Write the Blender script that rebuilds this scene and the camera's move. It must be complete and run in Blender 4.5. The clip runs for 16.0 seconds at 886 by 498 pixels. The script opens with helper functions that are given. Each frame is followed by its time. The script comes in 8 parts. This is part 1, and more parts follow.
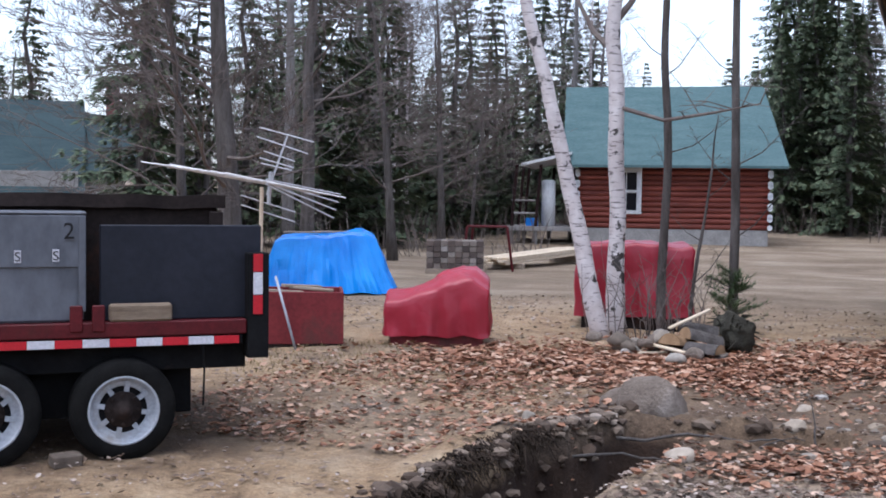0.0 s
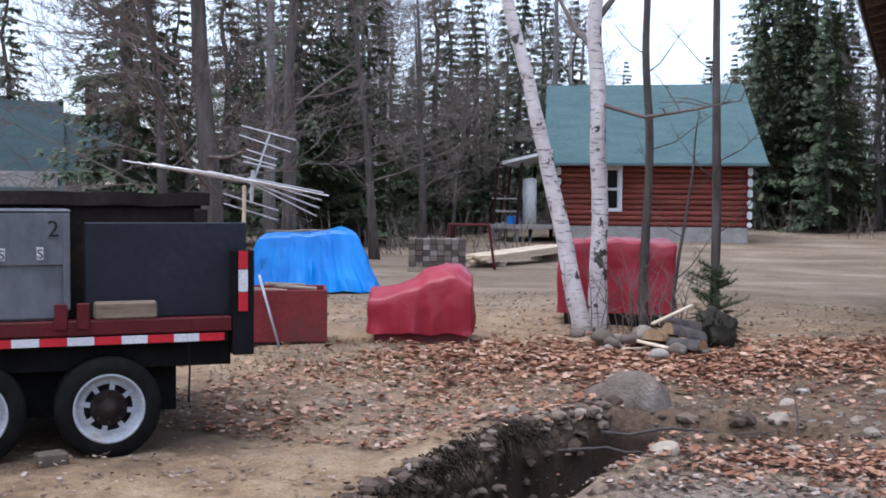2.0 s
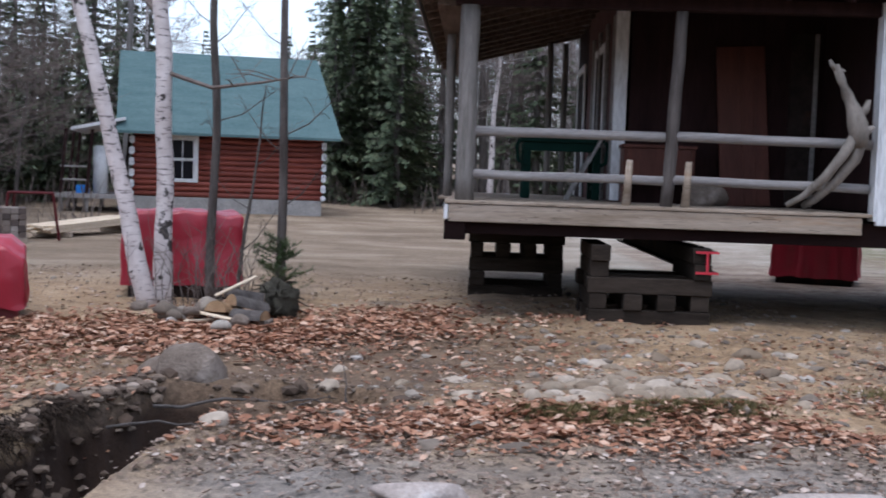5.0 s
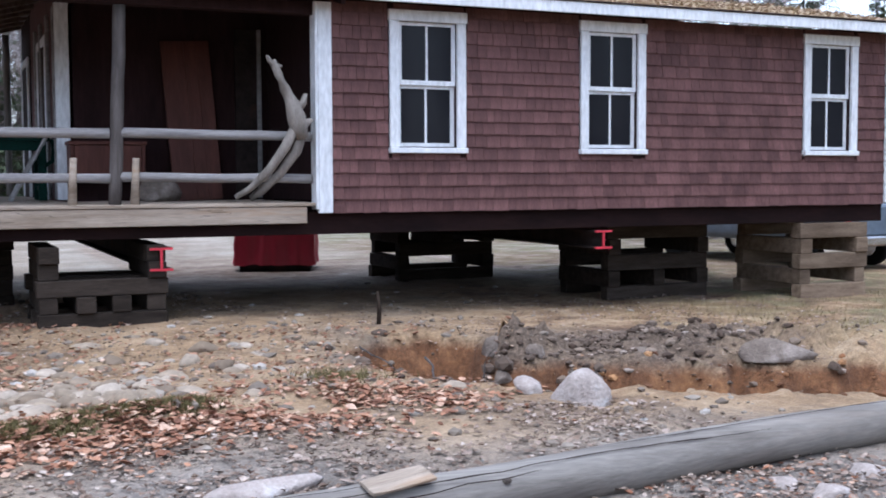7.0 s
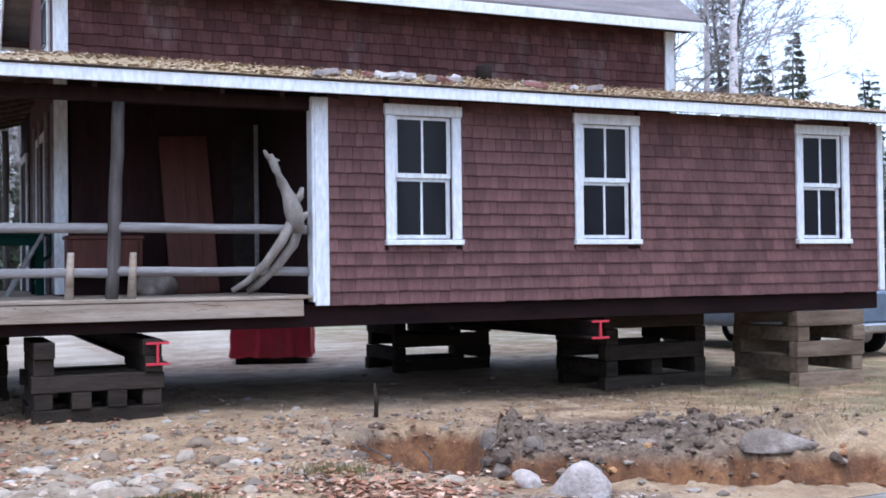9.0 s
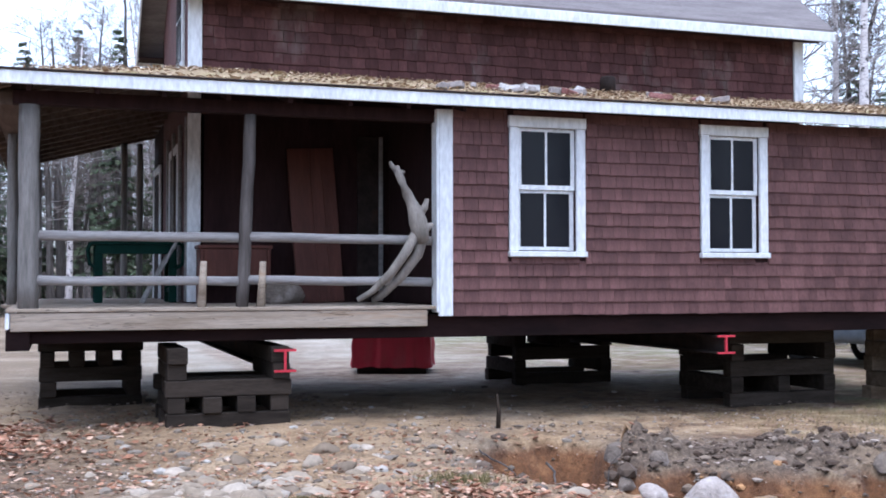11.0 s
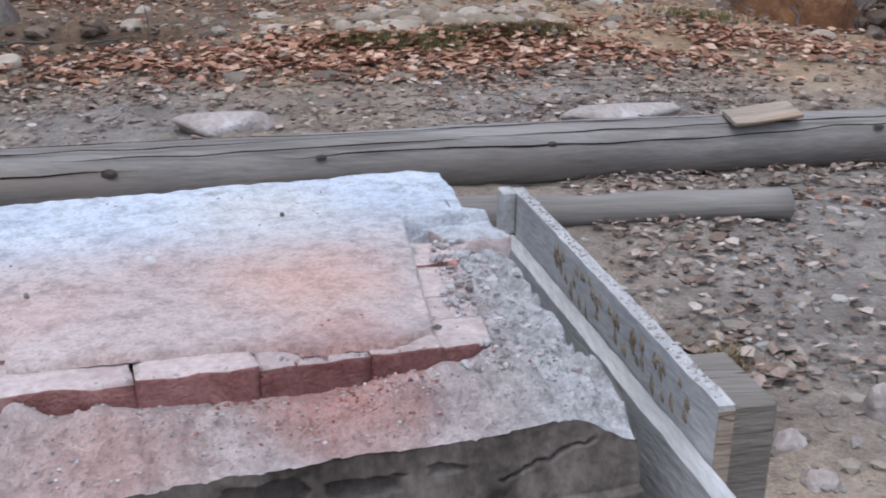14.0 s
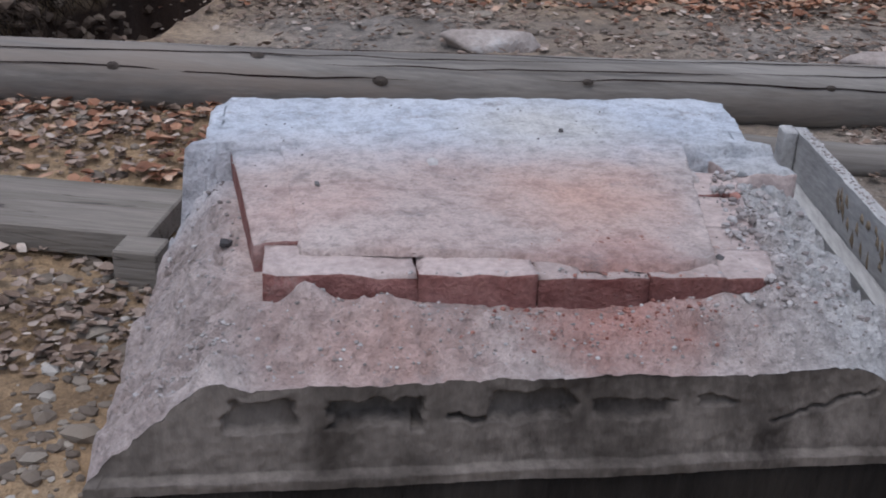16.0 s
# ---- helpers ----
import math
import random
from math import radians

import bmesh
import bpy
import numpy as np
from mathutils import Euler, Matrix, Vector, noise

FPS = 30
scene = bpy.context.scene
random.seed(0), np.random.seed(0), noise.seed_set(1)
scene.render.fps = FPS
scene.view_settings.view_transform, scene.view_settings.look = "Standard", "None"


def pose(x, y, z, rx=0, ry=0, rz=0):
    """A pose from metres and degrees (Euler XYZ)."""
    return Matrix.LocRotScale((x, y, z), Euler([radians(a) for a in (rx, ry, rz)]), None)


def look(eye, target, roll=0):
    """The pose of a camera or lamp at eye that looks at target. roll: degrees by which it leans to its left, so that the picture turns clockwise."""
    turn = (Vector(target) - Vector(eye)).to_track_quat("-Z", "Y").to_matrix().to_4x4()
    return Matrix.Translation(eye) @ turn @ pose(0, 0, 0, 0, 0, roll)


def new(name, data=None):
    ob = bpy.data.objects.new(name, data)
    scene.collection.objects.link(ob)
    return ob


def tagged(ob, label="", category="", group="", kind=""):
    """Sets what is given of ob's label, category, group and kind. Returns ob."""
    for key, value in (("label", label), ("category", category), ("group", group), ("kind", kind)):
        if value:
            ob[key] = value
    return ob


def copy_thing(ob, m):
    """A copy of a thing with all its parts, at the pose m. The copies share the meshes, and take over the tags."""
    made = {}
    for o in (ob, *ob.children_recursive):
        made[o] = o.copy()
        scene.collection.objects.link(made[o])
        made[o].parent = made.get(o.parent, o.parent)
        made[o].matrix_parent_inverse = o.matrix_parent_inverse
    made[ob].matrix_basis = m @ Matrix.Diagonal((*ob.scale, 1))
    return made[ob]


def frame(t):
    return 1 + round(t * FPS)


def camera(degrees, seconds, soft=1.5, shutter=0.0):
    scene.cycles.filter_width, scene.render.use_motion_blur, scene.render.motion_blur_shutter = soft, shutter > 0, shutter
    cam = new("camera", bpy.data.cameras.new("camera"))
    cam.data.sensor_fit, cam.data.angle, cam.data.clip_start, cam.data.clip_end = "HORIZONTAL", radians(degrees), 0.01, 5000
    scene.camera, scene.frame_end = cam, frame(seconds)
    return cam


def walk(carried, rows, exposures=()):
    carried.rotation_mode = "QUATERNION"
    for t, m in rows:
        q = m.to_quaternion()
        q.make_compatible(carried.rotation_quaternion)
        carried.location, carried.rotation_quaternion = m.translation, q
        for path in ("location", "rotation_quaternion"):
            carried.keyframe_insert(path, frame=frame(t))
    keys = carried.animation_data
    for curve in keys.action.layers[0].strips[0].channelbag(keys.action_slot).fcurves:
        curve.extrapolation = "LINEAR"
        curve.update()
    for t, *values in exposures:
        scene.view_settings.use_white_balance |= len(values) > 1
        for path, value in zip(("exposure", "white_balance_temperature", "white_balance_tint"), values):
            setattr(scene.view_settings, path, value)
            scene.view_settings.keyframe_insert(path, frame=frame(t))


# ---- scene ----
cam = camera(42.2, 16.0, 1.8, 0.2)
METRES, EYE, TILT, LEAN, TURN = 1.161, 1.5, 0.0, 0.0, 22.5
ROWS = [
    (0.0, 0.0, 0.0, 0.0, 0.78, -2.48, -0.77),
    (0.5, -0.0106, 0.0007, -0.0008, 0.44, -2.25, -1.07),
    (1.0, -0.0149, -0.0084, -0.0073, 0.04, -2.24, -0.83),
    (1.5, -0.0265, -0.0108, 0.0014, -0.06, -2.41, -0.63),
    (2.0, -0.0211, -0.0158, -0.0153, -0.19, -2.51, -0.5),
    (2.5, -0.0146, -0.0172, -0.0055, -0.83, -2.9, -0.4),
    (3.0, -0.0145, -0.0179, 0.0027, -1.24, -3.12, -0.29),
    (5.5, 0.2157, -0.0755, -0.0165, -25.91, -3.52, -0.53),
    (6.0, 0.3212, -0.1127, -0.0016, -31.03, -4.07, 1.44),
    (6.5, 0.3452, -0.1353, 0.0085, -40.91, -4.12, 0.33),
    (7.0, 0.3187, -0.1263, 0.013, -46.55, -3.44, 0.26),
    (7.5, 0.3008, -0.1327, 0.0201, -47.56, -0.86, 0.61),
    (8.0, 0.31, -0.1372, 0.0193, -47.34, 0.49, 1.06),
    (8.5, 0.3105, -0.1351, 0.018, -47.33, 1.25, 0.78),
    (9.0, 0.3069, -0.1327, 0.0336, -46.75, 1.01, 0.73),
    (9.5, 0.2795, -0.1218, 0.0204, -45.58, 2.05, 0.65),
    (12.0, 0.2315, -0.1065, 0.01, -39.4, 0.16, -0.13),
    (12.5, 0.2403, -0.1213, -0.0286, -40.66, -5.52, -0.67),
    (13.0, 0.2419, -0.1176, -0.0726, -41.36, -12.28, -0.9),
    (13.5, 0.2406, -0.0989, -0.1004, -35.53, -18.67, -1.18),
    (14.0, 0.2263, -0.0765, -0.1212, -29.46, -20.52, -1.15),
    (14.5, 0.2067, -0.0589, -0.1348, -24.17, -21.7, -1.31),
    (15.0, 0.1882, -0.0529, -0.1391, -20.78, -22.04, -1.21),
    (15.5, 0.1751, -0.0519, -0.1444, -19.08, -22.77, -1.73),
    (16.0, 0.1474, -0.0415, -0.1566, -16.82, -24.2, -2.48),
]
walk(cam, [(t, pose(0, 0, EYE, TILT, LEAN, TURN) @ pose(METRES * x, METRES * y, METRES * z, 90 + pitch, roll, yaw)) for t, x, y, z, yaw, pitch, roll in ROWS], exposures=[
    (0.0, 0.22, 5700, 13), (3.0, 0.20, 5700, 13), (5.5, 0.0, 5750, 13), (6.0, 0.1, 5700, 13), (7.0, 0.5, 5500, 12), (8.0, 0.68, 5350, 13), (9.5, 0.68, 5300, 13), (12.0, 0.78, 5450, 12), (13.0, 0.85, 5550, 11), (14.0, -0.07, 5750, 11), (14.5, -0.28, 5850, 12), (16.0, -0.58, 5900, 13)])

# ---- world and light ----
world = bpy.data.worlds.new("overcast_sky")
scene.world = world
world.use_nodes = True
wn = world.node_tree.nodes
wl = world.node_tree.links
sky = wn.new("ShaderNodeTexSky")
sky.sky_type = 'NISHITA'
sky.sun_disc = False
sky.sun_elevation = radians(74)
sky.sun_rotation = radians(205)
sky.air_density, sky.dust_density, sky.ozone_density = 1.0, 2.0, 1.0
pale = wn.new("ShaderNodeHueSaturation")
pale.inputs["Saturation"].default_value = 0.45
wl.new(sky.outputs[0], pale.inputs["Color"])
wl.new(pale.outputs[0], wn["Background"].inputs["Color"])
wn["Background"].inputs["Strength"].default_value = 0.28
sun = new("sun", bpy.data.lights.new("sun", 'SUN'))
sun.data.energy, sun.data.angle, sun.data.color = 1.25, radians(45), (1.0, 0.96, 0.9)
sun.matrix_world = look((0, 0, 20), (math.sin(radians(25)) * 10, math.cos(radians(25)) * 10, 20 - 35))


# ---- helpers ----
def node(nt, kind, **inputs):
    n = nt.nodes.new(kind)
    for k, v in inputs.items():
        n.inputs[k.replace("_", " ")].default_value = v
    return n


def ramp(nt, source, stops):
    r = nt.nodes.new("ShaderNodeValToRGB")
    while len(r.color_ramp.elements) < len(stops):
        r.color_ramp.elements.new(0.5)
    for e, (p, c) in zip(r.color_ramp.elements, stops):
        e.position, e.color = p, (*c, 1)
    nt.links.new(source, r.inputs[0])
    return r.outputs[0]


def mix(nt, a, b, fac, mode='MIX'):
    m = nt.nodes.new("ShaderNodeMix")
    m.data_type, m.blend_type = 'RGBA', mode
    for sock, v in ((m.inputs[6], a), (m.inputs[7], b), (m.inputs[0], fac)):
        if isinstance(v, (tuple, list)):
            sock.default_value = (*v, 1)
        elif isinstance(v, (int, float)):
            sock.default_value = v
        else:
            nt.links.new(v, sock)
    return m.outputs[2]


def coords(nt, scale=(1, 1, 1), world_space=False):
    if world_space:
        src = nt.nodes.new("ShaderNodeNewGeometry").outputs["Position"]
    else:
        src = nt.nodes.new("ShaderNodeTexCoord").outputs["Object"]
    mp = nt.nodes.new("ShaderNodeMapping")
    mp.inputs["Scale"].default_value = scale
    nt.links.new(src, mp.inputs["Vector"])
    return mp.outputs[0]


def noise_out(nt, vec, scale, detail=5.0, rough=0.6):
    n = node(nt, "ShaderNodeTexNoise", Scale=scale, Detail=detail, Roughness=rough)
    nt.links.new(vec, n.inputs["Vector"])
    return n.outputs["Fac"]


def start(name):
    m = bpy.data.materials.new(name)
    m.use_nodes = True
    return m, m.node_tree, m.node_tree.nodes["Principled BSDF"]


def rand_value(nt):
    """A number per piece: of the object and of the loose island together."""
    a = nt.nodes.new("ShaderNodeObjectInfo").outputs["Random"]
    b = nt.nodes.new("ShaderNodeNewGeometry").outputs["Random Per Island"]
    s = nt.nodes.new("ShaderNodeMath")
    s.operation = 'ADD'
    nt.links.new(a, s.inputs[0])
    nt.links.new(b, s.inputs[1])
    f = nt.nodes.new("ShaderNodeMath")
    f.operation = 'FRACT'
    nt.links.new(s.outputs[0], f.inputs[0])
    return f.outputs[0]


def paint(name, a, b, rough=0.7, scale=6.0, stretch=(1, 1, 1), bump=0.3, metal=0.0, spots=None, pieces=0.0, dist=0.01, world_space=False, cracks=None):
    """A surface of two tones with grain, stains and relief."""
    m, nt, bs = start(name)
    v = coords(nt, stretch, world_space)
    n1 = noise_out(nt, v, scale)
    n2 = noise_out(nt, v, scale * 9, 4)
    c = ramp(nt, n1, [(0.3, a), (0.7, b)])
    c = mix(nt, c, ramp(nt, n2, [(0.3, (0.45, 0.45, 0.45)), (0.7, (1, 1, 1))]), 0.55, 'MULTIPLY')
    if spots:
        n3 = noise_out(nt, v, scale * 0.37, 7, 0.7)
        c = mix(nt, c, spots, ramp(nt, n3, [(0.55, (0, 0, 0)), (0.68, (1, 1, 1))]))
    if cracks:
        n4 = noise_out(nt, coords(nt, cracks, world_space), 1.0, 3, 0.55)
        c = mix(nt, c, (0.03, 0.024, 0.02), ramp(nt, n4, [(0.493, (0, 0, 0)), (0.5, (0.75,) * 3), (0.507, (0, 0, 0))]))
    if pieces:
        r = ramp(nt, rand_value(nt), [(0, (1 - pieces,) * 3), (1, (1 + pieces * 0.6,) * 3)])
        c = mix(nt, c, r, 1.0, 'MULTIPLY')
    nt.links.new(c, bs.inputs["Base Color"])
    bs.inputs["Roughness"].default_value = rough
    bs.inputs["Metallic"].default_value = metal
    bs.inputs["Specular IOR Level"].default_value = 0.5 if rough < 0.5 else 0.25 if rough < 0.85 else 0.12
    bp = node(nt, "ShaderNodeBump", Strength=bump, Distance=dist)
    nt.links.new(n2, bp.inputs["Height"])
    nt.links.new(bp.outputs[0], bs.inputs["Normal"])
    return m


def part(name, bm, material, parent=None, label="", smooth=False):
    me = bpy.data.meshes.new(name)
    if isinstance(bm, tuple):
        me.from_pydata(*bm)
    else:
        bm.to_mesh(me)
        bm.free()
    for mt in (material if isinstance(material, (list, tuple)) else [material]):
        me.materials.append(mt)
    if smooth:
        me.polygons.foreach_set("use_smooth", [True] * len(me.polygons))
    ob = new(name, me)
    if parent is not None:
        ob.parent = parent
    if label:
        ob["label"] = label
    return ob


def root(name, m, label, category, group="", kind=""):
    ob = new(name)
    ob.empty_display_size = 0.2
    ob.matrix_world = m
    return tagged(ob, label, category, group, kind)


def box(bm, x0, x1, y0, y1, z0, z1, m=None, bevel=0.0):
    r = bmesh.ops.create_cube(bm, size=1.0)
    t = Matrix.Translation(((x0 + x1) / 2, (y0 + y1) / 2, (z0 + z1) / 2)) @ Matrix.Diagonal((x1 - x0, y1 - y0, z1 - z0, 1))
    bmesh.ops.transform(bm, matrix=(m @ t) if m is not None else t, verts=r["verts"])
    if bevel:
        es = list({e for v in r["verts"] for e in v.link_edges})
        bmesh.ops.bevel(bm, geom=es, offset=bevel, segments=1, affect='EDGES')
    return bm


def boxed(x0, x1, y0, y1, z0, z1, m=None, bevel=0.006):
    return box(bmesh.new(), x0, x1, y0, y1, z0, z1, m, bevel)


def tube(points, radii, sides=8, cap=True):
    """Vertices and faces of a tube along points."""
    vs, fs = [], []
    n = len(points)
    pts = [Vector(p) for p in points]
    for i, p in enumerate(pts):
        d = (pts[min(i + 1, n - 1)] - pts[max(i - 1, 0)]).normalized()
        a = d.orthogonal().normalized() if abs(d.z) > 0.9 else d.cross(Vector((0, 0, 1))).normalized()
        if abs(d.z) > 0.9:
            a = (Vector((1, 0, 0)) - d * d.x).normalized()
        b = d.cross(a)
        for k in range(sides):
            w = 2 * math.pi * k / sides
            vs.append(p + (a * math.cos(w) + b * math.sin(w)) * radii[i])
    for i in range(n - 1):
        for k in range(sides):
            q = (k + 1) % sides
            fs.append((i * sides + k, i * sides + q, (i + 1) * sides + q, (i + 1) * sides + k))
    if cap:
        fs.append(tuple(range(sides))[::-1])
        fs.append(tuple((n - 1) * sides + k for k in range(sides)))
    return [tuple(v) for v in vs], fs


def join(*meshes):
    vs, fs = [], []
    for v, f in meshes:
        o = len(vs)
        vs += v
        fs += [tuple(i + o for i in q) for q in f]
    return vs, fs


def mesh_of(vf):
    return (vf[0], [], vf[1])


def cyl(x, y, z0, z1, r, sides=16, r1=None):
    return tube([(x, y, z0), (x, y, z1)], [r, r if r1 is None else r1], sides)


def rod(a, b, r, sides=8, r1=None):
    return tube([a, b], [r, r if r1 is None else r1], sides)


def jitter(vs, amount, freq=6.0, seed=0.0):
    out = []
    for v in vs:
        p = Vector(v)
        d = noise.noise_vector(p * freq + Vector((seed, seed * 1.7, seed * 0.3)))
        out.append(tuple(p + d * amount))
    return out


def rock_mesh(sx, sy, sz, seed, sub=3, rough=0.28):
    bm = bmesh.new()
    bmesh.ops.create_icosphere(bm, subdivisions=sub, radius=1.0)
    off = Vector((seed * 3.1, seed * 7.7, seed * 1.3))
    for v in bm.verts:
        p = v.co.copy()
        k = 1 + rough * noise.noise(p * 1.1 + off) + rough * 0.5 * noise.noise(p * 2.6 + off) + rough * 0.2 * noise.noise(p * 7 + off)
        q = p * k
        m = max(abs(q.x), abs(q.y), abs(q.z))
        q = q * (1 - 0.35 * (m - 0.75)) if m > 0.75 else q
        for a in range(8):
            f = Vector((math.sin(seed * 5 + a * 2.4), math.cos(seed * 3 + a * 1.9), 0.6 * math.sin(seed + a * 1.3) + 0.25)).normalized()
            over = q.dot(f) - 0.62
            if over > 0:
                q -= f * over * 0.85
        if q.z < -0.45:
            q.z = -0.45
        v.co = Vector((q.x * sx, q.y * sy, q.z * sz))
    return bm


# ---- materials ----
def ground_material():
    m, nt, bs = start("dirt_ground")
    v = coords(nt, (1, 1, 1), True)
    big = noise_out(nt, v, 0.35, 6, 0.65)
    mid = noise_out(nt, v, 2.2, 7, 0.7)
    fine = noise_out(nt, v, 22, 6, 0.7)
    grit = noise_out(nt, v, 90, 3, 0.7)
    c = ramp(nt, mid, [(0.28, (0.195, 0.122, 0.065)), (0.5, (0.37, 0.248, 0.138)), (0.74, (0.54, 0.405, 0.26))])
    c = mix(nt, c, (0.13, 0.115, 0.10), ramp(nt, big, [(0.52, (0, 0, 0)), (0.64, (0.6,) * 3)]))
    sep = nt.nodes.new("ShaderNodeSeparateXYZ")
    nt.links.new(v, sep.inputs[0])

    def rng(sock, a, b):
        r = node(nt, "ShaderNodeMapRange", From_Min=a, From_Max=b)
        nt.links.new(sock, r.inputs[0])
        return r.outputs[0]

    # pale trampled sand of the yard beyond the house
    yard = rng(sep.outputs[1], 13.5, 17.5)
    streak = noise_out(nt, coords(nt, (0.5, 0.9, 1), True), 0.7, 8, 0.72)
    c = mix(nt, c, ramp(nt, streak, [(0.36, (0.17, 0.117, 0.072)), (0.52, (0.275, 0.205, 0.136)), (0.7, (0.42, 0.34, 0.25))]), yard)
    # sand behind the raised house, paled in colour to offset the house's shadow
    drive = mix(nt, (0, 0, 0), rng(sep.outputs[1], 15.0, 17.0), rng(sep.outputs[0], 0.5, 3.0))
    c = mix(nt, c, ramp(nt, streak, [(0.36, (0.25, 0.205, 0.152)), (0.55, (0.42, 0.365, 0.295)), (0.72, (0.57, 0.52, 0.45))]), drive)
    # thin dry grass
    gx = rng(sep.outputs[0], 7.0, 10.0)
    g2 = mix(nt, (0, 0, 0), ramp(nt, noise_out(nt, v, 1.3, 6), [(0.4, (0, 0, 0)), (0.55, (0.8,) * 3)]), gx)
    c = mix(nt, c, ramp(nt, fine, [(0.3, (0.09, 0.095, 0.035)), (0.7, (0.24, 0.23, 0.10))]), g2)
    # dark topsoil thrown up beside the digging
    for spot, r0, r1 in (((6.2, 8.6, 0), 1.9, 0.7), ((5.0, 8.8, 0), 1.1, 0.3), ((-1.5, 7.5, 0), 1.2, 0.4), ((-2.2, 6.9, 0), 0.7, 0.2)):
        far = nt.nodes.new("ShaderNodeVectorMath")
        far.operation = 'DISTANCE'
        nt.links.new(v, far.inputs[0])
        far.inputs[1].default_value = spot
        edge = nt.nodes.new("ShaderNodeMath")
        edge.operation = 'MULTIPLY_ADD'
        nt.links.new(mid, edge.inputs[0])
        edge.inputs[1].default_value = 1.4
        nt.links.new(far.outputs["Value"], edge.inputs[2])
        c = mix(nt, c, ramp(nt, fine, [(0.3, (0.075, 0.049, 0.032)), (0.7, (0.20, 0.145, 0.10))]), rng(edge.outputs[0], r0 + 0.7, r1 + 0.7))
    # damp brown litter-stained earth beside the trench; the last spot paints the trailer's shade
    for spot, r0, r1 in (((-0.9, 9.3, 0), 2.6, 1.2), ((-0.6, 7.0, 0), 1.3, 0.5), ((-5.2, 6.0, 0), 2.0, 1.0)):
        far = nt.nodes.new("ShaderNodeVectorMath")
        far.operation = 'DISTANCE'
        nt.links.new(v, far.inputs[0])
        far.inputs[1].default_value = spot
        edge = nt.nodes.new("ShaderNodeMath")
        edge.operation = 'MULTIPLY_ADD'
        nt.links.new(mid, edge.inputs[0])
        edge.inputs[1].default_value = 1.4
        nt.links.new(far.outputs["Value"], edge.inputs[2])
        c = mix(nt, c, ramp(nt, mid, [(0.3, (0.10, 0.060, 0.034)), (0.7, (0.235, 0.155, 0.092))]), rng(edge.outputs[0], r0 + 0.7, r1 + 0.7))
    # ashy grey dirt round the hearth and along the pole
    for spot, r0, r1 in (((2.6, 3.2, 0), 2.6, 0.9), ((1.6, 5.2, 0), 1.9, 0.5), ((-0.6, 5.2, 0), 1.3, 0.3), ((4.2, 4.6, 0), 2.0, 0.6)):
        far = nt.nodes.new("ShaderNodeVectorMath")
        far.operation = 'DISTANCE'
        nt.links.new(v, far.inputs[0])
        far.inputs[1].default_value = spot
        edge = nt.nodes.new("ShaderNodeMath")
        edge.operation = 'MULTIPLY_ADD'
        nt.links.new(mid, edge.inputs[0])
        edge.inputs[1].default_value = 1.6
        nt.links.new(far.outputs["Value"], edge.inputs[2])
        c = mix(nt, c, ramp(nt, mid, [(0.3, (0.17, 0.14, 0.112)), (0.55, (0.30, 0.26, 0.222)), (0.75, (0.45, 0.41, 0.37))]), rng(edge.outputs[0], r0 + 0.8, r1 + 0.8))
    # low in the dug holes: rusty subsoil on the right, near-black brown on the left
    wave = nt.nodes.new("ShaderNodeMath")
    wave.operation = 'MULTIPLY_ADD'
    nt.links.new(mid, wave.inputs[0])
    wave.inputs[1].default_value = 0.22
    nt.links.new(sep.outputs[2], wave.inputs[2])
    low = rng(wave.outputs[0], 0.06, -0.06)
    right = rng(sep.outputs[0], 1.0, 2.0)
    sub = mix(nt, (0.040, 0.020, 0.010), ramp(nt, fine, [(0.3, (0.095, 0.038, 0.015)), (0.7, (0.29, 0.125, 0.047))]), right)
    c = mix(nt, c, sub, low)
    near = rng(sep.outputs[0], 3.2, 3.5)
    dig = mix(nt, (0, 0, 0), mix(nt, (0, 0, 0), rng(wave.outputs[0], 0.14, 0.04), near), rng(sep.outputs[1], 6.2, 6.6))
    c = mix(nt, c, ramp(nt, mid, [(0.3, (0.06, 0.028, 0.014)), (0.5, (0.18, 0.078, 0.030)), (0.7, (0.36, 0.18, 0.075))]), dig)
    c = mix(nt, c, ramp(nt, fine, [(0.3, (0.5,) * 3), (0.62, (1.05,) * 3)]), 0.75, 'MULTIPLY')
    c = mix(nt, c, ramp(nt, grit, [(0.35, (0.55,) * 3), (0.6, (1.1,) * 3)]), 0.6, 'MULTIPLY')
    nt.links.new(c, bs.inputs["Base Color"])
    bs.inputs["Roughness"].default_value = 0.95
    b1 = node(nt, "ShaderNodeBump", Strength=0.7, Distance=0.04)
    nt.links.new(fine, b1.inputs["Height"])
    b2 = node(nt, "ShaderNodeBump", Strength=0.6, Distance=0.01)
    nt.links.new(grit, b2.inputs["Height"])
    nt.links.new(b1.outputs[0], b2.inputs["Normal"])
    nt.links.new(b2.outputs[0], bs.inputs["Normal"])
    return m


def pieces_material(name, stops, rough=0.85, bump=0.3, scale=30):
    m, nt, bs = start(name)
    c = ramp(nt, rand_value(nt), stops)
    v = coords(nt)
    n = noise_out(nt, v, scale, 4)
    c = mix(nt, c, ramp(nt, n, [(0.3, (0.55,) * 3), (0.7, (1.05,) * 3)]), 0.8, 'MULTIPLY')
    nt.links.new(c, bs.inputs["Base Color"])
    bs.inputs["Roughness"].default_value = rough
    bp = node(nt, "ShaderNodeBump", Strength=bump, Distance=0.01)
    nt.links.new(n, bp.inputs["Height"])
    nt.links.new(bp.outputs[0], bs.inputs["Normal"])
    return m


